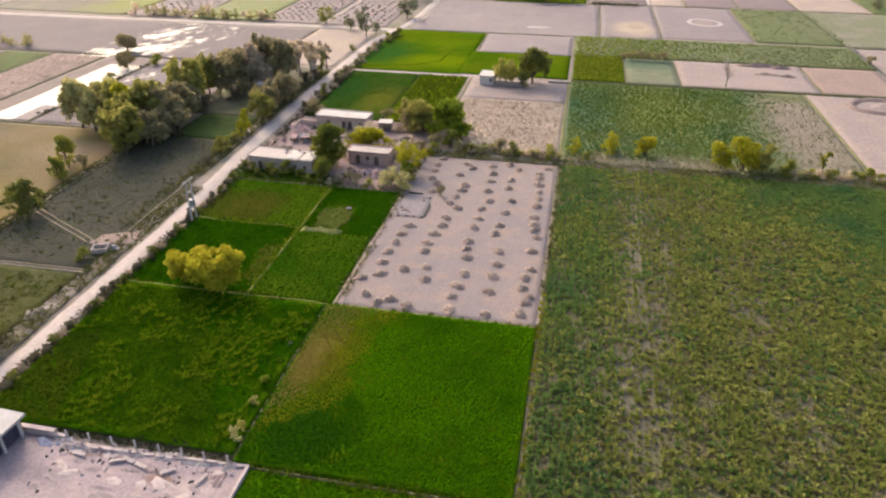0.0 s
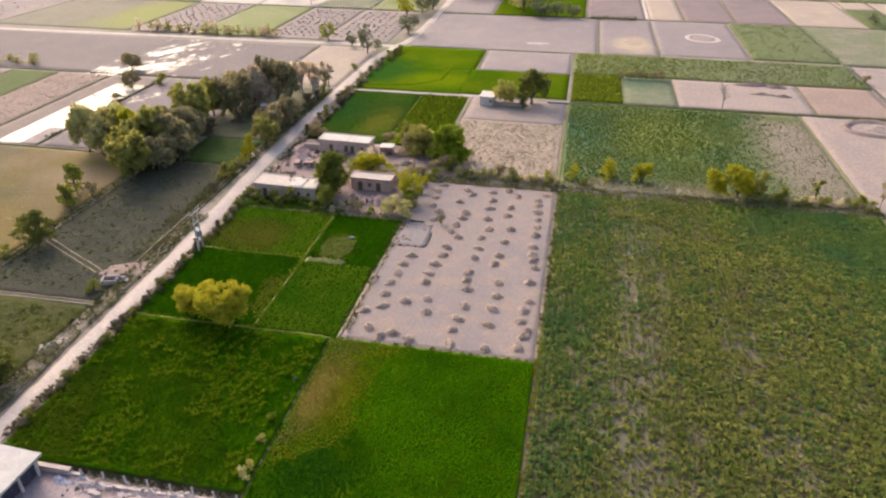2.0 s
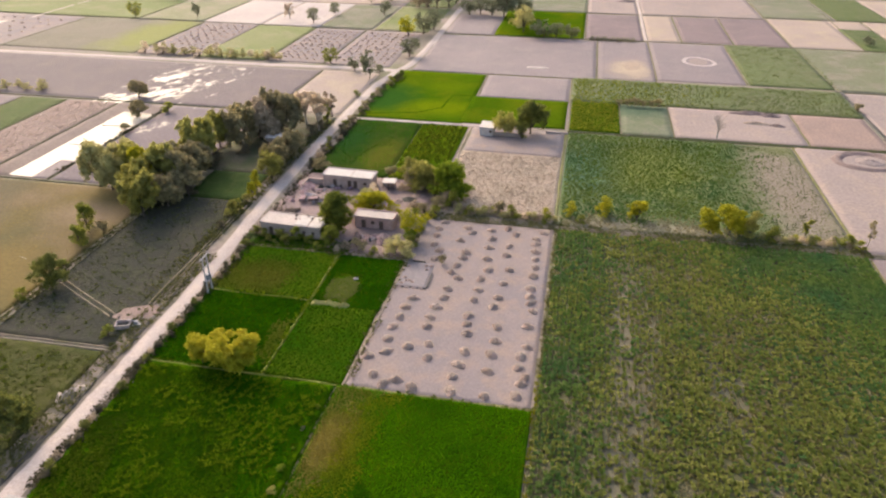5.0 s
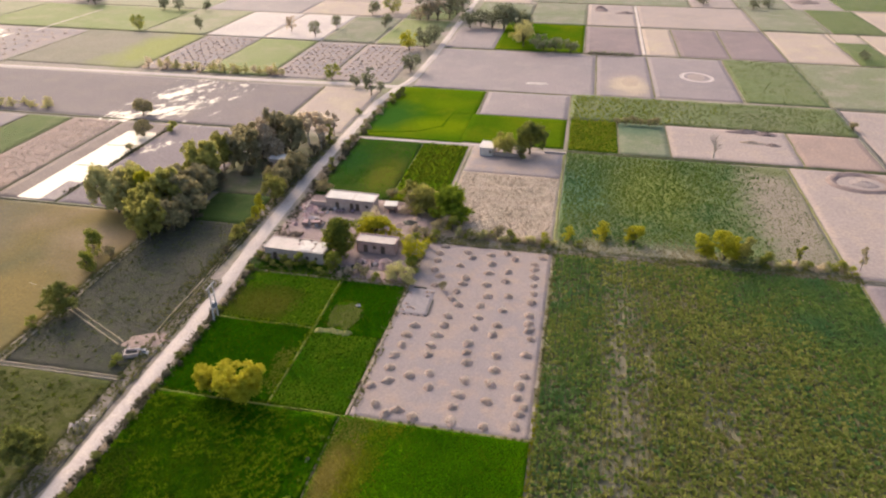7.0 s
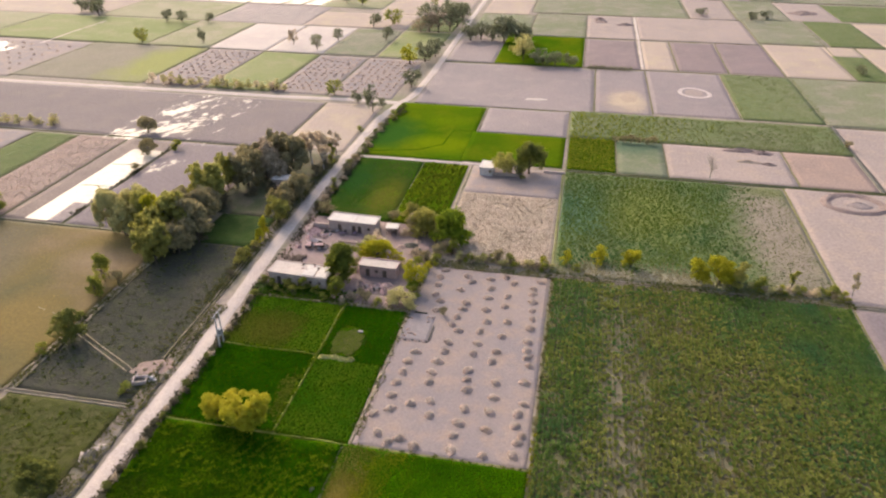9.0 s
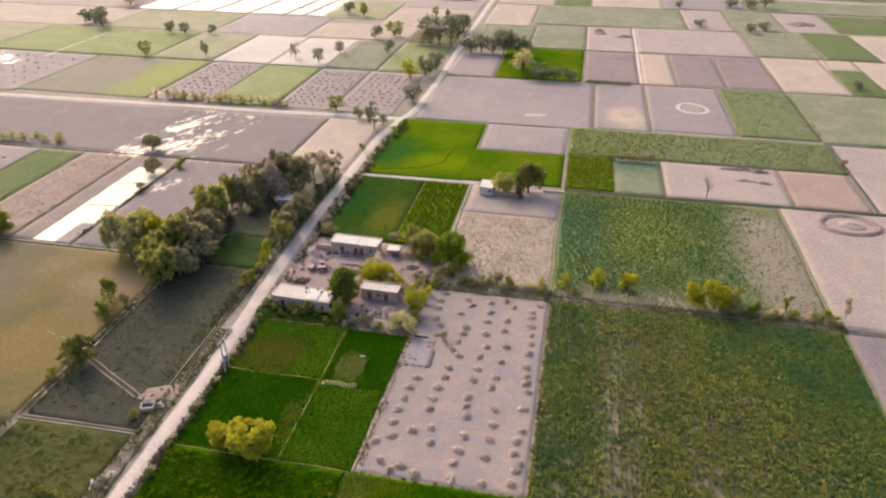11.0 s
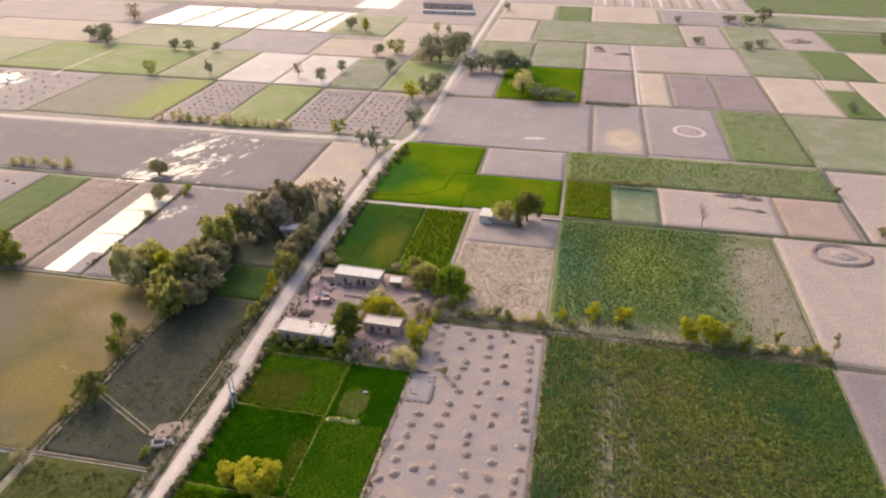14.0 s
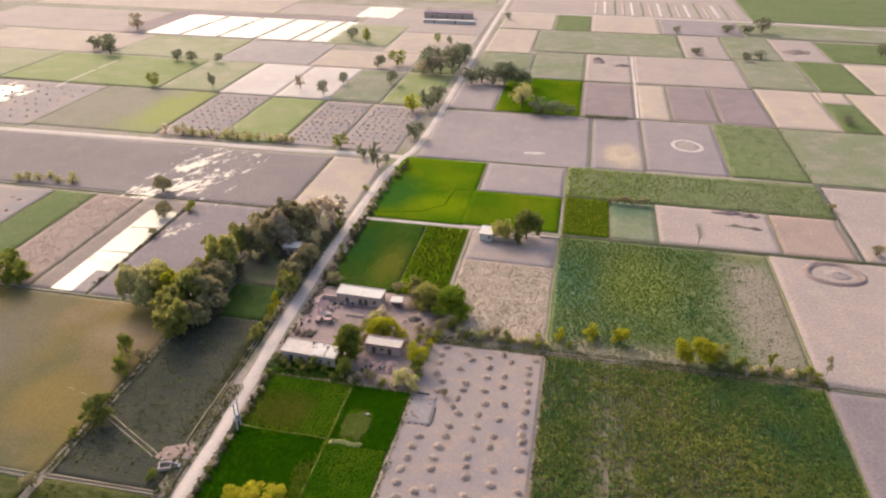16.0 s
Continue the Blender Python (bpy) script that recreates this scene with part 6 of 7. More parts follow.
# ---- straw heaps ----
def heap_mesh(seed, r=0.95, h=0.62):
    """A loose mound of cut straw: a ragged dome with stalks sticking out."""
    rg = np.random.default_rng(seed)
    v, f = [], []
    rings, seg = 5, 12
    for i in range(rings + 1):
        q = i / rings
        for k in range(seg):
            a = 2 * math.pi * k / seg
            e = 1 + 0.28 * math.sin(a * 2 + seed) + 0.12 * rg.normal()
            v.append((math.cos(a) * r * e * (1 - q) ** 0.75 * 1.15, math.sin(a) * r * e * (1 - q) ** 0.75, -0.03 + h * (1 - (1 - q) ** 1.6) * (1 + 0.08 * rg.normal())))
    for i in range(rings):
        for k in range(seg):
            a, b = i * seg + k, i * seg + (k + 1) % seg
            f.append((a, b, b + seg, a + seg))
    body = mesh_np("mound", v, f, M_HEAP)
    n = 120
    a, q = rg.uniform(0, 6.28, n), rg.uniform(0.1, 1, n)
    rad = r * (1 - q) ** 0.75
    p = np.stack([np.cos(a) * rad, np.sin(a) * rad, h * (1 - (1 - q) ** 1.6)], -1)
    d = np.stack([np.cos(a), np.sin(a), rg.uniform(-0.8, 0.5, n)], -1) * rg.uniform(0.12, 0.32, (n, 1))
    s = np.stack([-np.sin(a), np.cos(a), rg.uniform(-0.4, 0.4, n)], -1) * 0.04
    sv = np.stack([p - d * 0.3 - s, p - d * 0.3 + s, p + d + s, p + d - s], 1).reshape(-1, 3)
    return body, mesh_np("straw", sv, np.arange(n * 4).reshape(-1, 4), C_STRAW)


HEAPS = [heap_mesh(40 + i) for i in range(4)]


def straw_heap(x, y, k=1.0, base=0.1, label="low heap of cut straw on stubble", group="straw heaps in the stubble field"):
    ob = new("straw_heap")
    ob.matrix_world = Matrix.LocRotScale((x, y, base), Euler((0, 0, random.uniform(0, 6.28))), (k * random.uniform(0.85, 1.2), k * random.uniform(0.85, 1.15), k * random.uniform(0.8, 1.2)))
    body, stalks = random.choice(HEAPS)
    part("mound", body, ob)
    part("straw", stalks, ob, "pale loose straw")
    return tagged(ob, label, "straw heap", group)


for column in ([(-27.6, 143.1), (-28.4, 139.8), (-28.3, 136.4), (-28.0, 132.2), (-26.3, 129.7), (-26.5, 126.0), (-27.6, 110.4), (-28.4, 107.2), (-28.6, 103.7), (-29.1, 100.5), (-29.1, 96.8), (-28.4, 93.2), (-31.1, 91.4), (-29.0, 86.8), (-26.7, 84.9), (-24.9, 86.2), (-25.0, 95.3)],
               [(-20.5, 139.2), (-22.0, 141.5), (-22.6, 135.1), (-20.5, 130.1), (-20.7, 127.5), (-21.5, 124.4), (-22.1, 121.3), (-20.3, 119.3), (-21.7, 114.9), (-21.8, 111.7), (-22.6, 108.3), (-23.0, 104.8), (-23.0, 101.8), (-21.6, 96.6), (-21.0, 92.9), (-22.0, 84.9)],
               [(-16.3, 141.2), (-15.7, 137.1), (-15.8, 133.2), (-15.6, 128.2), (-14.7, 123.7), (-15.8, 120.0), (-15.6, 115.7), (-15.9, 112.0), (-16.1, 106.7), (-16.0, 104.0), (-15.4, 101.0), (-15.0, 95.8), (-15.4, 92.0), (-15.8, 88.8), (-15.5, 85.3)],
               [(-12.7, 142.7), (-10.6, 140.4), (-11.5, 134.5), (-11.7, 130.4), (-10.4, 124.5), (-11.0, 119.1), (-11.4, 113.7), (-11.9, 110.5), (-10.3, 104.1), (-10.1, 99.9), (-10.3, 95.9), (-10.3, 91.2), (-10.0, 85.0)],
               [(-4.4, 142.1), (-5.9, 138.9), (-5.8, 136.7), (-5.6, 133.4), (-5.4, 130.0), (-5.1, 126.7), (-5.3, 123.1), (-5.4, 118.3), (-5.3, 115.4), (-5.0, 113.2), (-4.3, 110.5), (-4.8, 105.2), (-4.3, 99.2), (-5.2, 96.4), (-5.3, 93.3), (-4.0, 90.9), (-4.5, 89.2), (-5.0, 86.1)]):
    for x, y in column:
        straw_heap(x, y - 0.2)
for x0, x1, y0, y1, nx, ny in [(-128, -105.5, 276, 331, 7, 11), (-102, -78, 276, 331, 7, 11), (-188, -162, 282, 333, 7, 9), (-318, -262, 275, 330, 8, 6), (-225, -197, 150, 204, 5, 6)]:
    for i in range(nx):
        for j in range(ny):
            straw_heap(x0 + (x1 - x0) * (i + random.uniform(0.3, 0.7)) / nx, y0 + (y1 - y0) * (j + random.uniform(0.3, 0.7)) / ny, 0.8, 0.08, "small heap of cut straw on a far stubble plot", "straw heaps on far plots")


def mound(name, x, y, rx, ry, h, material, label, category, seed=1, turn=0.0, z=0.05, cells=16, kind="", ragged=1.0):
    """An uneven heap of earth, rubble or straw."""
    v, f = [(0, 0, h)], []
    rg = random.Random(seed)
    rings = 6
    for i in range(1, rings + 1):
        q = i / rings
        for k in range(cells):
            a = 2 * math.pi * k / cells
            e = 1 + ragged * (0.18 * math.sin(2 * a + seed) + 0.12 * math.sin(5 * a + seed * 2.3))
            v.append((math.cos(a) * rx * q * e, math.sin(a) * ry * q * e, (h * (1 - q) ** 0.8 * rg.uniform(0.75, 1.2)) if i < rings else -0.06))
    f3 = [(0, 1 + k, 1 + (k + 1) % cells) for k in range(cells)]
    f4 = [(1 + i * cells + k, 1 + (i + 1) * cells + k, 1 + (i + 1) * cells + (k + 1) % cells, 1 + i * cells + (k + 1) % cells) for i in range(rings - 1) for k in range(cells)]
    ob = new(name, mesh_np(name, v, [np.array(f3), np.array(f4)], material))
    ob.matrix_world = pose(x, y, z, 0, 0, turn)
    return tagged(ob, label, category, kind=kind)


def ring_mesh(rx, ry, w, h, material, seed=1, seg=48):
    v, f = [], []
    for k in range(seg):
        a = 2 * math.pi * k / seg
        e = 1 + 0.05 * math.sin(2 * a + seed) + 0.03 * math.sin(3 * a + seed * 3) + 0.012 * math.sin(11 * a)
        c = (math.cos(a), math.sin(a))
        for q, z in ((-0.5, -0.05), (-0.15, h * (0.8 + 0.3 * math.sin(5 * a))), (0.15, h), (0.5, -0.05)):
            v.append((c[0] * (rx * e + q * w), c[1] * (ry * e + q * w), z))
    for k in range(seg):
        n = (k + 1) % seg
        for j in range(3):
            f.append((k * 4 + j, n * 4 + j, n * 4 + j + 1, k * 4 + j + 1))
    return mesh_np("rim", v, f, material)


pit = tagged(new("dug_pit"), "round dug pit with a dark earth rim on a pale field", "pit")
pit.location = (82.2, 203.2, 0.08)
part("rim", ring_mesh(7.6, 6.4, 3.2, 0.6, M_RIM), pit, "dark heaped earth rim")
spoil = mound("spoil", 0.8, -0.3, 4.2, 2.8, 0.8, M_PALE, "", "", 4, ragged=0.5)
spoil.parent = pit
dry = tagged(new("dried_ring"), "pale dried ring of earth on a grey field", "ring")
dry.location = (48.4, 307.0, 0.08)
part("rim", ring_mesh(6.0, 6.8, 2.4, 0.14, M_RUBBLE, 3), dry)
mound("bed", 0, 0, 5.6, 6.3, 0.05, M_PALE, "", "", 44, 0, 0, 24, "", 0.3).parent = dry
mound("sand_mound", 20.6, 294.0, 4.6, 6.5, 0.3, M_SAND, "wide low heap of yellow sand", "sand heap", 5, cells=32, ragged=0.5)
mound("lime_heap", -17.2, 284.2, 5.2, 1.6, 0.4, M_ROOF, "small pale heap of lime on grey soil", "heap", 6)
for x, y, rx, ry, h, s in [(57, 240.6, 6.0, 2.0, 0.8, 7), (63.4, 239.4, 3.6, 1.8, 0.7, 8), (57.8, 230.4, 4.6, 1.0, 0.5, 9), (63.6, 229.6, 2.8, 1.2, 0.5, 10), (9.0, 446, 5.0, 4.0, 0.8, 11), (23.0, 439, 6.0, 2.2, 0.8, 12), (136, 498, 9.0, 7.0, 1.2, 13), (8.0, 452, 3.0, 2.4, 1.0, 14)]:
    mound("soil_mound", x, y, rx, ry, h * 1.5, M_RIM if s != 9 else M_SAND, "low heap of dug earth on a dry field", "earth heap", s)
mound("bare_patch", -42.2, 110.4, 2.9, 5.2, 0.06, M_THIN, "bare trampled patch in the green plot", "ground", 33, 0, 0.42, 40, "structure", 1.1)
for i in range(8):
    mound("straw_mound", -45.6 + 0.8 * i + random.uniform(-0.2, 0.2), 104.7 + random.uniform(-0.25, 0.25), random.uniform(0.75, 1.05), random.uniform(0.55, 0.8), random.uniform(0.5, 0.95), M_STRAWPILE, "low heap of greenish straw at a bare patch", "straw stack", 540 + i, random.uniform(-20, 20), 0.3, 12)
mound("refuse_mound", -40.6, 114.2, 0.6, 0.4, 0.3, M_RUBBLE, "small pale heap of sacks on bare ground", "heap", 16, 20, 0.55)


mound("refuse_mound", -75.2, 72.0, 1.2, 2.0, 0.4, M_MUD, "dark damp heap beside the road", "heap", 17, 20)
mound("refuse_mound", -76.6, 71.4, 0.6, 1.6, 0.4, M_ROAD, "pale earth heap beside the road", "heap", 18, 30)
# ---- low walled patch in the stubble ----
field(-32.4, -26.0, 113.9, 123.8, M_FLOOR, "pale swept threshing floor", 0.115, 0.03, 0.8)
patch_wall = tagged(new("threshing_floor_wall"), "low broken mud kerb round a pale threshing floor", "low wall")
part("kerb", boxes("kerb", M_MUD, [(-25.95, -25.7, 114.3, 119.6, 0.0, 0.4)]), patch_wall, "dark mud kerb")
part("kerb", boxes("kerb", M_MUD, [(-31.0, -28.2, 123.9, 124.2, 0.0, 0.35)]), patch_wall)
for i in range(13):
    mound("clod", -32.2 + 0.5 * i, 113.7 + random.uniform(-0.2, 0.3), random.uniform(0.25, 0.45), 0.22, 0.25, M_HEAP if i % 3 else M_MUD, "low lump of mud along the threshing floor", "clod", 500 + i, 0, 0.1, cells=8)
for i in range(9):
    mound("straw_scrap", random.uniform(-31.6, -26.6), random.uniform(114.8, 123.0), 0.45, 0.35, 0.25, M_HEAP, "small scrap of straw on the threshing floor", "straw", 60 + i, 0, 0.18)


# ---- farm buildings ----
def wall_x(x0, x1, y0, y1, h, openings=()):
    """Boxes of a wall along x with openings (x0, x1, sill, head)."""
    out, at = [], x0
    for a, b, sill, head in openings:
        out.append((at, a, y0, y1, -0.1, h))
        if sill > 0:
            out.append((a, b, y0, y1, -0.1, sill))
        if head < h:
            out.append((a, b, y0, y1, head, h))
        at = b
    out.append((at, x1, y0, y1, -0.1, h))
    return out


def farm_house(x, y, length, depth, h, wall_mat, roof_mat, label, doors=(), windows=(), turn=0.0, parapet=0.25, seams=(), category="house"):
    """A flat-roofed row of rooms; the front faces -y."""
    ob = new("farm_house")
    ob.matrix_world = pose(x, y, 0.05, 0, 0, turn)
    t = 0.35
    holes = sorted([(a, a + 1.0, 0.0, 2.05) for a in doors] + [(a, a + 0.9, 1.0, 1.9) for a in windows])
    part("front_wall", boxes("front_wall", wall_mat, wall_x(0, length, 0, t, h, holes)), ob)
    part("back_wall", boxes("back_wall", wall_mat, wall_x(0, length, depth - t, depth, h)), ob)
    for a in (0.0, length - t):
        part("side_wall", boxes("side_wall", wall_mat, [(a, a + t, t, depth - t, -0.1, h)]), ob)
    part("floor", boxes("floor", M_MUDWALL, [(t, length - t, t, depth - t, -0.1, 0.12)]), ob)
    roof = part("roof", boxes("roof", roof_mat, [(-0.25, length + 0.25, -0.3, depth + 0.2, h, h + 0.22)]), ob, "pale limewashed flat roof")
    p = 0.22
    part("parapet", boxes("parapet", wall_mat, [(-0.25, length + 0.25, depth - 0.02, depth + 0.2, h + 0.22, h + 0.22 + parapet), (-0.25, -0.25 + p, -0.3, depth - 0.02, h + 0.22, h + 0.22 + parapet * 0.6), (length + 0.25 - p, length + 0.25, -0.3, depth - 0.02, h + 0.22, h + 0.22 + parapet * 0.6)]), roof)
    for s in seams:
        part("seam", boxes("seam", wall_mat, [(s, s + 0.18, -0.28, depth - 0.1, h + 0.22, h + 0.30)]), roof)
    for a in doors:
        door = part("door", boxes("door", M_WOOD, [(a + 0.06, a + 0.94, t * 0.55, t * 0.55 + 0.06, 0.0, 2.0)]), ob, "dark weathered plank door")
        part("door_frame", boxes("door_frame", M_WOOD, [(a, a + 0.06, -0.02, t, 0, 2.05), (a + 0.94, a + 1.0, -0.02, t, 0, 2.05)]), door)
    for a in windows:
        win = part("window", boxes("window", M_WOOD, [(a + 0.05, a + 0.85, t * 0.5, t * 0.5 + 0.05, 1.05, 1.85)]), ob, "dark wooden shutter")
        part("sill", boxes("sill", wall_mat, [(a - 0.08, a + 0.98, -0.07, 0.1, 0.95, 1.0)]), win)
    return tagged(ob, label, category)


long_house = farm_house(-67.8, 129.4, 14.4, 5.0, 3.0, M_MUDWALL, M_ROOF, "long mud-plastered farm building with a limewashed flat roof", (2.0, 7.2), (4.6, 10.0, 12.2), -2.5, 0.18, (11.4,))
part("roof_slab", boxes("roof_slab", M_WHITE, [(8.4, 11.3, 0.1, 4.7, 3.22, 3.36), (11.7, 14.3, 0.0, 4.6, 3.22, 3.34)]), long_house, "fresh pale roof screed")
farm_house(-62.8, 157.4, 13.2, 4.2, 3.1, M_MUDWALL, M_WHITE, "whitewashed-roof farm house with dark doorways facing the yard", (2.6, 6.6, 8.2), (10.8,), -2.0, 0.2, (7.4,))
farm_house(-47.8, 136.7, 9.2, 3.0, 2.9, M_BRICK, M_ROOF, "pinkish brick farm house with a pale flat roof", (1.6, 5.8), (3.8,), -1.0, 0.25)
farm_house(-28.4, 202.2, 4.0, 5.4, 2.6, M_WHITE, M_WHITE, "small white hut standing alone at a field edge", (), (2.8,), -3.0, 0.08, (), "hut")
farm_house(-88.4, 179.4, 5.8, 3.6, 3.0, M_MUDWALL, M_WHITE, "small white-roofed hut among dark trees", (2.2,), (), 4.0, 0.12, (), "hut")
far = farm_house(-128.0, 556.0, 38.0, 9.0, 4.0, M_MUDWALL, M_CLOTH, "long far building with a purplish roof beside the road", (6.0, 18.0, 30.0), (10.0, 24.0), 2.0, 0.2)
farm_house(-124.0, 536.0, 40.0, 3.0, 2.2, M_WHITE, M_WHITE, "low far whitewashed shed beside the road", (8.0, 24.0), (), 2.0, 0.1)


def yard_wall(x0, x1, y0, y1, h, material, label):
    v = boxes("courtyard_wall", material, [(x0, x1, y0, y1, -0.1, h), (x0 - 0.04, x1 + 0.04, y0 - 0.04, y1 + 0.04, h, h + 0.08)])
    return tagged(new("courtyard_wall", v), label, "wall", kind="structure")


yard_wall(-67.8, -63.2, 158.0, 158.4, 1.4, M_MUDWALL, "mud courtyard wall joined to the farm house")
yard_wall(-67.8, -67.4, 154.6, 158.0, 1.2, M_MUDWALL, "mud courtyard wall beside the road")

yard_wall(-24.2, -15.4, 203.0, 203.4, 1.1, M_MUDWALL, "low mud wall running from the hut to the trees")
yard_wall(-8.6, -1.8, 208.2, 208.6, 0.6, M_RUBBLE, "low pale wall at the edge of the threshing ground")
trough = tagged(new("feed_trough"), "low pale mud feeding trough in the courtyard", "trough")
part("body", boxes("body", M_MUDWALL, [(-58.2, -53.2, 151.2, 151.4, 0, 0.55), (-58.2, -53.2, 151.9, 152.1, 0, 0.55), (-58.2, -58.0, 151.4, 151.9, 0, 0.55), (-53.4, -53.2, 151.4, 151.9, 0, 0.55)]), trough)
part("fodder", boxes("fodder", M_HEAP, [(-58.0, -53.4, 151.4, 151.9, 0.05, 0.4)]), trough, "dry chopped fodder")
lean_to = tagged(new("lean_to_shed"), "small dark open lean-to with a pale sheet roof beside the house", "shed")
lean_to.matrix_world = pose(-47.2, 157.6, 0.05, 0, 0, 4)
part("roof", boxes("roof", M_WHITE, [(0.2, 3.6, -0.4, 2.6, 2.2, 2.3)]), lean_to, "pale sheet roof")
part("back_wall", boxes("back_wall", M_MUDWALL, [(0.0, 3.4, 2.1, 2.4, -0.1, 2.2)]), lean_to)
part("side_wall", boxes("side_wall", M_BRICK, [(3.1, 3.4, 0.2, 2.1, -0.1, 2.2)]), lean_to)
for x in (0.4, 1.8, 3.2):
    v, f = [], []
    tube(v, f, [(x, -0.2, -0.1), (x, -0.2, 2.2)], [0.09, 0.08], 6)
    part("post", mesh_np("post", v, f, M_WOOD), lean_to)


def log_mesh(length, r):
    v, f = [], []
    tube(v, f, [(0, -length / 2, 0), (0.04, 0, 0.03), (0, length / 2, 0)], [r * 1.1, r, r * 0.85], 8)
    f4 = np.array(f)
    caps = np.array([tuple(range(7, -1, -1)), tuple(range(16, 24))])
    return mesh_np("log", v, [f4, caps], M_WOOD)


LOG = log_mesh(3.2, 0.16)
stack = tagged(new("woodpile"), "dark pile of rough timber lying by the road", "woodpile")
stack.location = (-66.2, 141.0, 0.1)
for i in range(22):
    lg = part("log", LOG, stack)
    lg.matrix_local = Matrix.LocRotScale((-2.7 + 0.5 * (i % 11) + random.uniform(-0.15, 0.15), random.uniform(-0.5, 0.5), 0.12 + 0.3 * (i // 11)), Euler((0, 0, radians(random.uniform(-35, 35)))), (1, random.uniform(0.6, 1.1), 1))
mound("tarpaulin_heap", -66.4, 155.4, 1.9, 2.6, 1.3, M_PINKSTUFF, "heap of pinkish cloth and goods by the yard wall", "heap", 21)
mound("refuse_mound", -64.6, 150.8, 2.2, 1.0, 0.7, M_RUBBLE, "heap of pale rubbish in the courtyard", "heap", 22, 20)
mound("masonry_mound", -40.2, 133.4, 1.6, 1.2, 0.9, M_BRICK, "heap of broken brick in front of the brick house", "heap", 25)
mound("masonry_mound", -45.2, 132.2, 1.4, 1.0, 0.7, M_RUBBLE, "heap of pale rubble in front of the brick house", "heap", 26)


mound("dung_mound", -39.0, 153.4, 2.2, 1.5, 0.7, M_MUD, "low brown dung heap behind the courtyard", "heap", 910, 0, cells=18, ragged=0.5)
mound("dung_mound", -41.4, 151.8, 1.6, 1.2, 0.6, M_HEAP, "low brown dung heap behind the courtyard", "heap", 911, 37, cells=18, ragged=0.5)
mound("dung_mound", -36.6, 150.6, 1.9, 1.1, 0.6, M_MUD, "low brown dung heap behind the courtyard", "heap", 912, 74, cells=18, ragged=0.5)
mound("dung_mound", -37.8, 155.6, 1.4, 1.2, 0.5, M_HEAP, "low brown dung heap behind the courtyard", "heap", 913, 111, cells=18, ragged=0.5)


def farm_cart(x, y, turn):
    ob = new("farm_cart")
    ob.matrix_world = pose(x, y, 0.1, 0, 0, turn)
    part("bed", boxes("bed", M_WOOD, [(-1.3, 1.3, -0.75, 0.75, 0.65, 0.78), (-1.3, 1.3, -0.75, -0.68, 0.78, 1.1), (-1.3, 1.3, 0.68, 0.75, 0.78, 1.1)]), ob)
    for s in (-1, 1):
        v, f = [], []
        tube(v, f, [(0, s * 0.82, 0.42), (0, s * 0.98, 0.42)], [0.42, 0.42], 14)
        wheel = part("wheel", mesh_np("wheel", v, [np.array(f), np.array([tuple(range(13, -1, -1)), tuple(range(14, 28))])], M_STEEL), ob)
    v, f = [], []
    for s in (-0.5, 0.5):
        tube(v, f, [(1.2, s, 0.7), (2.9, s * 0.8, 0.35)], [0.06, 0.05])
    part("shaft", mesh_np("shaft", v, f, M_WOOD), ob)
    part("load", boxes("load", M_PINKSTUFF, [(-1.1, 0.9, -0.6, 0.6, 0.78, 1.25)]), ob, "faded covered load")
    return tagged(ob, "small wooden farm cart standing in the courtyard", "cart")


for i, (x, y, rx, ry, h) in enumerate([(-68.2, 156.6, 1.6, 2.4, 1.5), (-66.2, 151.6, 1.3, 1.7, 1.1), (-67.2, 159.0, 1.5, 1.4, 1.3), (-43.0, 131.6, 1.5, 0.9, 1.1), (-40.2, 130.6, 1.3, 0.9, 1.0), (-45.6, 132.4, 1.1, 0.9, 0.9)]):
    mound("goods_heap", x, y, rx, ry, h, M_PINKSTUFF if i % 3 else M_BRICK, "large heap of pinkish broken brick and goods", "heap", 60 + i, 25 * i)
rg = random.Random(12)
for i in range(74):
    x, y = rg.choice([(-62.4, 147.4), (-64.8, 151.4), (-66.6, 155.4), (-62.0, 155.8), (-42.0, 131.4), (-45.6, 131.0), (-67.0, 155.8), (-64.4, 152.6), (-62.0, 148.6), (-66.0, 147.0), (-43.0, 132.6), (-57.4, 156.4)])
    mound("refuse_mound", x + rg.gauss(0, 1.3), y + rg.gauss(0, 1.0), rg.uniform(0.4, 1.2), rg.uniform(0.3, 0.8), rg.uniform(0.3, 0.9), (M_PINKSTUFF, M_RUBBLE, M_HEAP, M_MUD, M_BROWN)[i % 5], "small heap of farm goods lying in the courtyard", "heap", 400 + i, rg.uniform(0, 180), cells=10)
for i in range(9):
    mound("roof_clutter", -60.6 + 0.75 * i + rg.uniform(-0.4, 0.4), 132.6 + rg.uniform(-1.2, 1.4) - 0.03 * i, rg.uniform(0.2, 0.55), rg.uniform(0.15, 0.3), rg.uniform(0.12, 0.3), (M_WOOD, M_PINKSTUFF, M_RUBBLE)[i % 3], "bundle of dry goods lying on the flat roof", "bundle", 950 + i, rg.uniform(0, 180), z=3.42, cells=10)
farm_cart(-61.8, 147.2, 15)
farm_cart(-64.6, 147.0, 100)


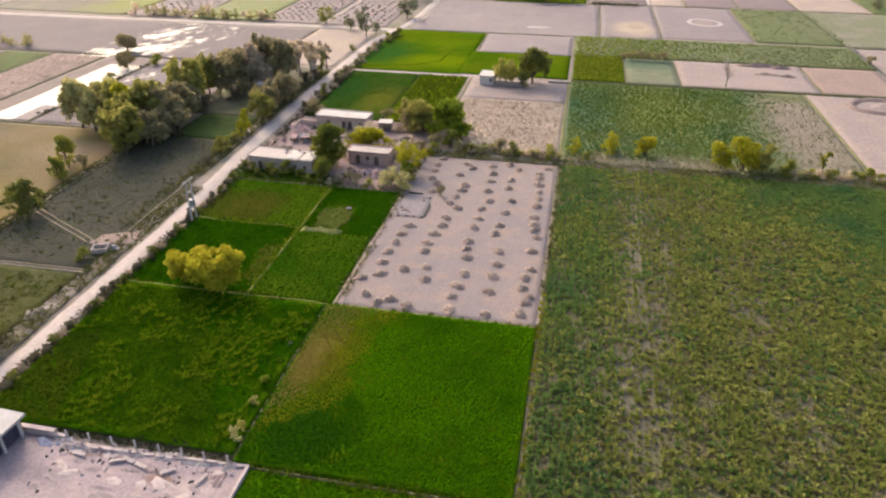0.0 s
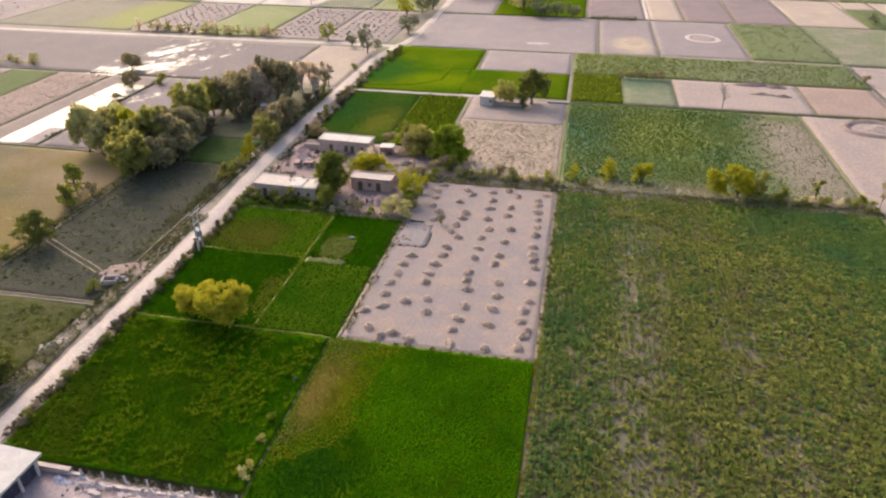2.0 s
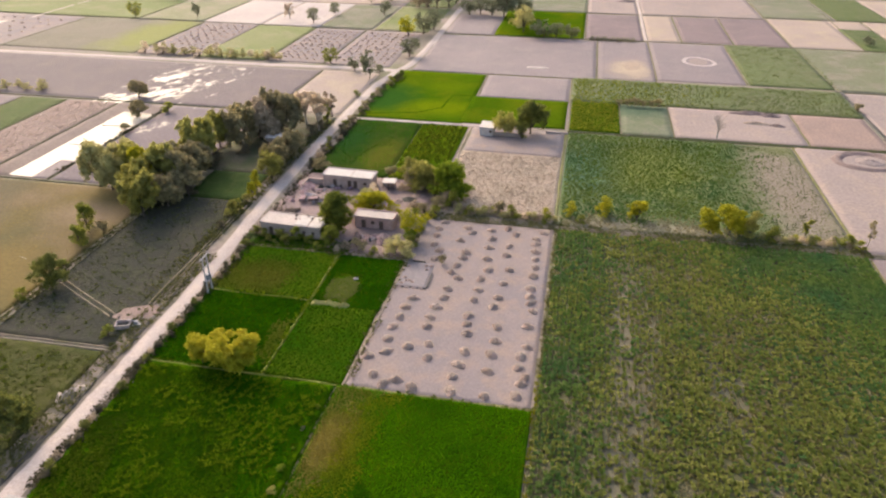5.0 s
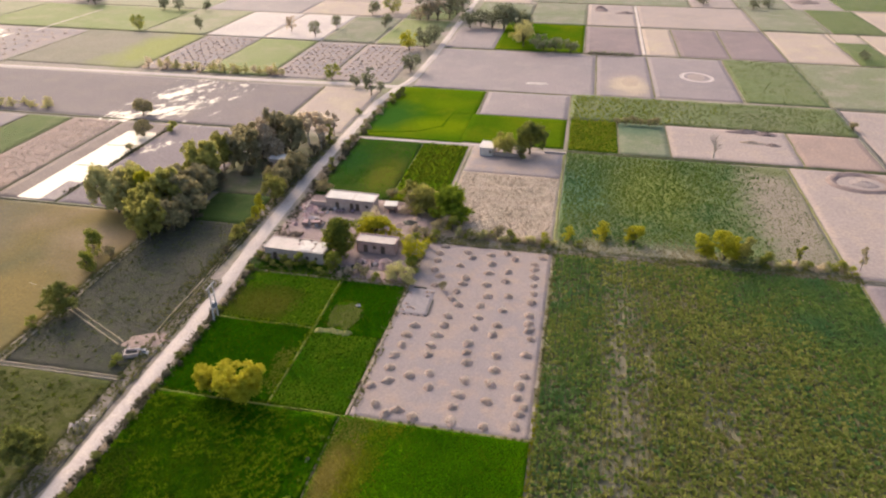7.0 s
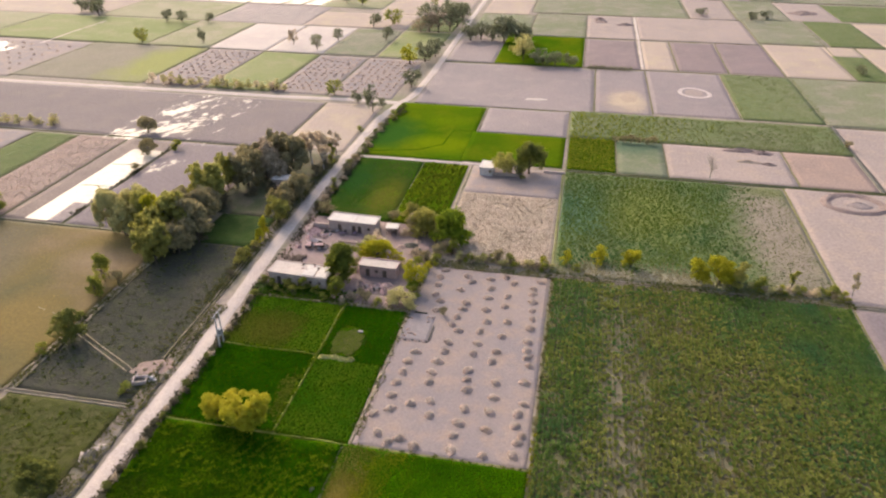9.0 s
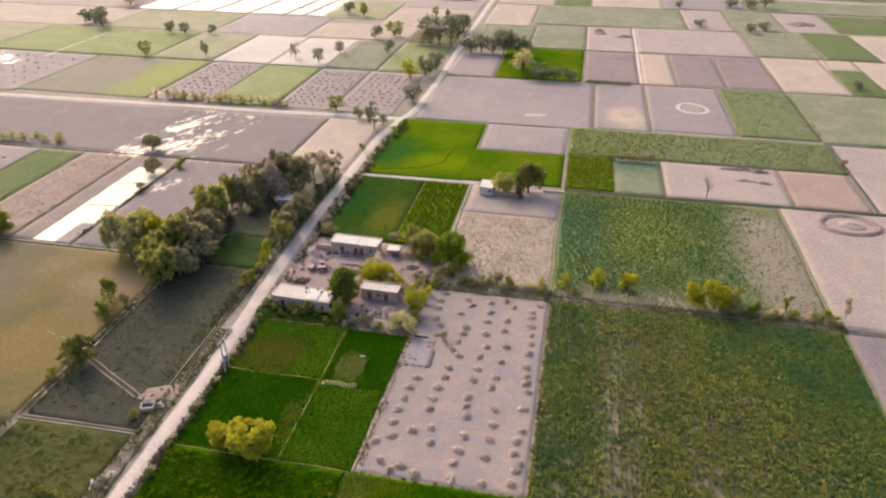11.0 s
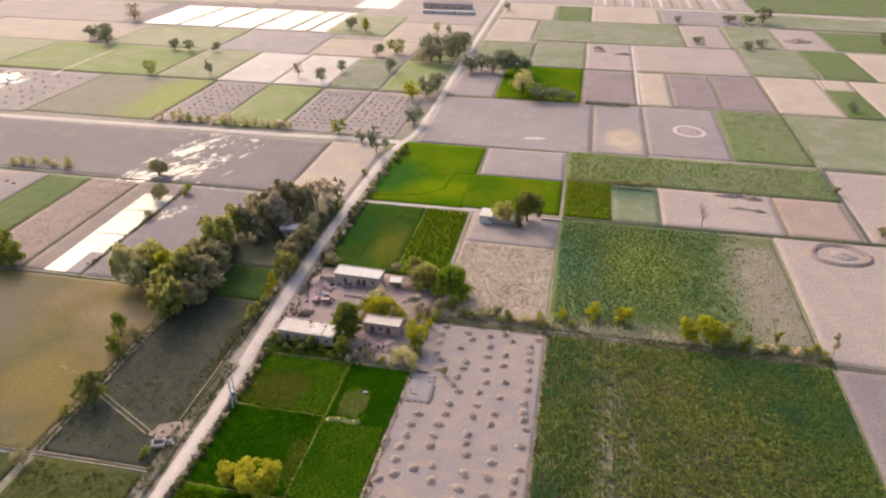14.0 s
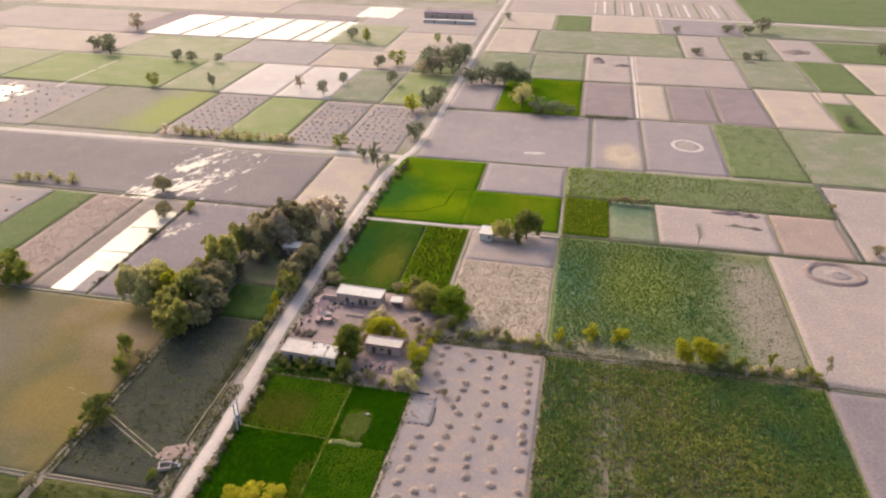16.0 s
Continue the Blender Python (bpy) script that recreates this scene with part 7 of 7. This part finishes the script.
def string_cot(x, y, turn):
    ob = new("string_cot")
    ob.matrix_world = pose(x, y, 0.1, 0, 0, turn)
    part("webbing", boxes("webbing", M_CLOTH, [(-0.85, 0.85, -0.42, 0.42, 0.40, 0.43)]), ob)
    part("frame", boxes("frame", M_WOOD, [(-0.95, 0.95, -0.5, -0.43, 0.36, 0.44), (-0.95, 0.95, 0.43, 0.5, 0.36, 0.44), (-0.95, -0.87, -0.43, 0.43, 0.36, 0.44), (0.87, 0.95, -0.43, 0.43, 0.36, 0.44)]), ob)
    leg = boxes("leg", M_WOOD, [(-0.04, 0.04, -0.04, 0.04, -0.1, 0.5)])
    for a in (-0.9, 0.9):
        for b in (-0.46, 0.46):
            part("leg", leg, ob).location = (a, b, 0)
    return tagged(ob, "string cot with wooden frame in the courtyard", "cot")


for x, y, t in [(-58.4, 155.6, 10), (-55.2, 156.4, 80), (-63.0, 153.6, 30), (-48.4, 150.2, 60)]:
    string_cot(x, y, t)

# ---- pole-mounted transformer ----
pole_set = tagged(new("transformer_pole"), "pale twin-legged power pole with a transformer beside the road", "power pole")
pole_set.location = (-67.5, 104.4, 0)
pole_set.scale = (0.92, 0.92, 0.92)
for y in (-0.95, 0.95):
    v, f = [], []
    tube(v, f, [(0, y, -0.3), (0, y * 0.92, 4.5), (0, y * 0.85, 9.0)], [0.22, 0.18, 0.14], 8)
    part("pole", mesh_np("pole", v, f, M_CONCRETE), pole_set)
part("crossarm", boxes("crossarm", M_CONCRETE, [(-0.1, 0.1, -1.9, 1.9, 8.7, 8.9)]), pole_set)
part("crossarm", boxes("crossarm", M_CONCRETE, [(-0.09, 0.09, -1.3, 1.3, 6.4, 6.58)]), pole_set)
part("platform", boxes("platform", M_STEEL, [(-0.5, 0.5, -1.2, 1.2, 3.4, 3.5)]), pole_set)
tank = part("transformer", boxes("transformer", M_STEEL, [(-0.42, 0.42, -0.5, 0.5, 3.5, 4.6), (-0.36, 0.36, -0.42, 0.42, 4.6, 4.72)]), pole_set, "grey steel transformer tank")
for k in range(5):
    part("fin", boxes("fin", M_STEEL, [(0.42, 0.58, -0.42 + 0.2 * k, -0.38 + 0.2 * k, 3.6, 4.45)]), tank)
for y in (-1.7, 0.0, 1.7):
    v, f = [], []
    tube(v, f, [(0, y, 8.9), (0, y, 9.0), (0, y, 9.1), (0, y, 9.2)], [0.05, 0.09, 0.06, 0.08], 8)
    part("insulator", mesh_np("insulator", v, f, M_WHITE), pole_set)

# ---- tubewell by the road ----
well = tagged(new("tubewell"), "pale masonry tubewell tank beside the road", "tubewell")
well.matrix_world = pose(-77.6, 90.6, 0.05, 0, 0, 20)
part("tank", boxes("tank", M_RUBBLE, [(-1.3, 1.3, -1.0, -0.8, 0, 0.9), (-1.3, 1.3, 0.8, 1.0, 0, 0.9), (-1.3, -1.1, -0.8, 0.8, 0, 0.9), (1.1, 1.3, -0.8, 0.8, 0, 0.9)]), well)
part("silt", boxes("silt", M_MUD, [(-1.1, 1.1, -0.8, 0.8, 0.05, 0.35)]), well, "dark wet silt in the tank")
part("plinth", boxes("plinth", M_CONCRETE, [(1.6, 3.0, -0.5, 0.5, 0, 0.4)]), well)
part("pump", boxes("pump", M_STEEL, [(1.9, 2.6, -0.25, 0.25, 0.4, 1.0)]), well, "grey steel pump")
v, f = [], []
tube(v, f, [(2.2, 0, 0.9), (1.6, 0, 1.3), (0.9, 0, 1.25), (0.6, 0, 1.0)], [0.12, 0.12, 0.12, 0.12], 8)
part("pipe", mesh_np("pipe", v, f, M_STEEL), well)
mound("trodden_patch", -77.8, 95.0, 4.8, 2.6, 0.14, M_BROWN, "pale brown trodden earth beside the tubewell", "ground", 31, 12, 0.1, 24, "structure", 0.7)
for i in range(12):
    mound("rubble_mound", -77.8 + random.uniform(-2.6, 2.4), 92.4 + random.uniform(-1.6, 2.0), random.uniform(0.3, 0.7), random.uniform(0.25, 0.5), random.uniform(0.2, 0.45), (M_RUBBLE, M_ROAD, M_MUD)[i % 3], "small rubble heap beside the tubewell", "rubble heap", 520 + i, random.uniform(0, 180), cells=10)
for i, (x, y) in enumerate([(-75.4, 73.4), (-74.4, 74.2), (-76.2, 72.6)]):
    mound("rubble_mound", x, y, 1.0, 0.7, 0.3, M_ROAD, "low heap of pale earth on the road verge", "earth heap", 32 + i)

# ---- walled yard in the south ----
field(-66.5, -31.4, 12.0, 50.2, M_YARD, "pale dusty yard with scattered rubble", 0.09, 0.06, 0.8)
fence = tagged(new("boundary_wall"), "low crumbling yard wall with pale concrete posts", "wall")
part("wall", boxes("wall", M_RUBBLE, [(-60.6, -56.0, 50.1, 50.7, -0.1, 1.0), (-56.0, -54.4, 50.1, 50.5, -0.1, 0.55)]), fence)
for x0, x1, h in ((-54.2, -49.9, 0.34), (-49.8, -45.2, 0.42), (-45.1, -39.6, 0.3), (-39.5, -35.6, 0.44), (-35.5, -32.0, 0.36)):
    c = part("course", boxes("course", M_RUBBLE, [(x0, x1, -0.16, 0.16, -0.1, h)]), fence)
    c.matrix_local = pose(0, 49.75 + 0.045 * 43, 0, 0, 0, 2.6)
part("end_wall", boxes("end_wall", M_RUBBLE, [(-31.9, -31.55, 40.0, 50.2, -0.1, 0.6)]), fence)
POST = boxes("post", M_CONCRETE, [(-0.09, 0.09, -0.09, 0.09, -0.1, 1.4), (-0.06, 0.06, -0.06, 0.06, 1.4, 1.46)])
for x in (-54.5, -51.6, -48.6, -45.7, -42.7, -39.8, -37.0, -34.2):
    p = part("post", POST, fence)
    p.matrix_local = pose(x, 50.3, 0, random.uniform(-3, 3), random.uniform(-6, 3), 0)

shed = tagged(new("open_shed"), "open-sided shed with a pale sheet roof in the yard", "shed")
shed.matrix_world = pose(-67.5, 44.2, 0.08, 0, 0, -3)
part("roof", boxes("roof", M_CONCRETE, [(-0.4, 8.0, -0.4, 6.5, 2.95, 3.05)]), shed, "pale flat roof")
part("fascia", boxes("fascia", M_CONCRETE, [(7.75, 7.97, -0.38, 6.48, 2.68, 2.945), (-0.38, 7.74, -0.38, -0.16, 2.68, 2.945), (-0.38, 7.74, 6.26, 6.48, 2.68, 2.945)]), shed)
# Added dark bluish panels stand in for the shade under the roof.
part("shade_panel", boxes("shade_panel", M_SHEDSHADE, [(7.3, 7.38, 0.4, 5.8, 0.3, 2.6), (3.6, 7.3, 0.32, 0.4, 0.3, 2.6)]), shed, "dark panels added for the shade under the shed roof")
part("back_wall", boxes("back_wall", M_MUDWALL, [(0, 7.2, 5.9, 6.2, -0.1, 2.68), (0, 0.3, 0, 5.9, -0.1, 2.68)]), shed)
for x, y in ((7.5, 0.2), (7.5, 3.0), (3.6, 0.2), (7.5, 5.6)):
    v, f = [], []
    tube(v, f, [(x, y, -0.1), (x, y, 2.7)], [0.2, 0.17], 8)
    part("post", mesh_np("post", v, f, M_CONCRETE), shed)
M_SACK = land("bluish_plastic_sacks", (0.50, 0.47, 0.52), (0.36, 0.36, 0.46), (0.62, 0.55, 0.53), 0.9, 2.5, 7.0, rough=0.5, bump=0.02)
M_PINK = land("pink_brick_dust", (0.31, 0.245, 0.245), (0.26, 0.21, 0.215), (0.35, 0.27, 0.255), 0.4, 1.2, 5.0, bump=0.04)
rg = random.Random(5)
# debris along the wall's foot
for i in range(78):
    x = rg.uniform(-55.8, -33.0)
    y = 49.95 + rg.uniform(-0.55, 0.5) - (0.7 * rg.random() if x < -49 else 0)
    mt = (M_RUBBLE, M_ROAD, M_PINK, M_MUDWALL, M_RUBBLE, M_WHITE)[i % 6]
    mound("masonry_mound", x, y, rg.uniform(0.3, 0.85), rg.uniform(0.22, 0.5), rg.uniform(0.15, 0.42), mt, "low heap of broken masonry at the wall's foot", "rubble heap", 80 + i, rg.uniform(-25, 25), cells=10)
for i in range(16):
    mound("sack", rg.uniform(-57.6, -52.4), 49.5 + rg.uniform(-0.7, 0.5), rg.uniform(0.35, 0.6), rg.uniform(0.25, 0.4), rg.uniform(0.3, 0.55), M_SACK, "crumpled pale sack lying among rubble", "sack", 300 + i, rg.uniform(0, 180), cells=10, ragged=0.6)
for i in range(46):
    x = rg.uniform(-54.0, -32.4)
    mound("masonry_mound", x, 49.65 + 0.045 * (x + 43) + rg.uniform(-0.25, 0.25), rg.uniform(0.4, 0.9), rg.uniform(0.25, 0.4), rg.uniform(0.3, 0.55), (M_RUBBLE, M_ROAD, M_RUBBLE, M_PINK)[i % 4], "broken masonry fallen from the yard wall", "rubble heap", 600 + i, rg.uniform(-20, 20), cells=9)
# flat spreads of brick dust and broken plaster
for i in range(46):
    x, y = rg.uniform(-54, -33.5), 48.9 - 7.5 * rg.random() ** 1.2
    mt = (M_PINK, M_RUBBLE, M_PINK, M_MAUVE, M_RUBBLE)[i % 5]
    mound("rubble_spread", x, y, rg.uniform(0.5, 1.5), rg.uniform(0.3, 0.8), rg.uniform(0.07, 0.13), mt, "flat spread of brick dust and broken plaster", "rubble", 180 + i, rg.uniform(-30, 30), z=0.1, cells=22, ragged=0.8)
for i in range(70):
    x, y = rg.uniform(-55, -32.6), 49.0 - 8.0 * rg.random() ** 1.8
    mound("broken_stone", x, y, rg.uniform(0.14, 0.42), rg.uniform(0.1, 0.28), rg.uniform(0.12, 0.3), (M_RUBBLE, M_PINK, M_MAUVE, M_RUBBLE, M_MUD)[i % 5], "loose broken stone lying in the dusty yard", "stone", 700 + i, rg.uniform(0, 180), z=0.1, cells=8)
SLAB = boxes("slab", M_RUBBLE, [(-0.8, 0.8, -0.25, 0.25, 0.0, 0.14), (-0.55, 0.95, -0.18, 0.12, 0.14, 0.2)])
for x, y, a, tip in ((-45.4, 48.5, -14, 16), (-43.6, 48.0, -18, 12), (-46.6, 48.1, 20, -6), (-40.2, 47.8, 35, 10), (-36.0, 47.4, 70, 8), (-51.4, 48.2, -8, 9)):
    ob = tagged(new("concrete_slab", SLAB), "fallen pale concrete slab propped on rubble in the yard", "slab", "fallen slabs in the yard")
    ob.matrix_world = pose(x, y, 0.26, tip, rg.uniform(-4, 4), a)
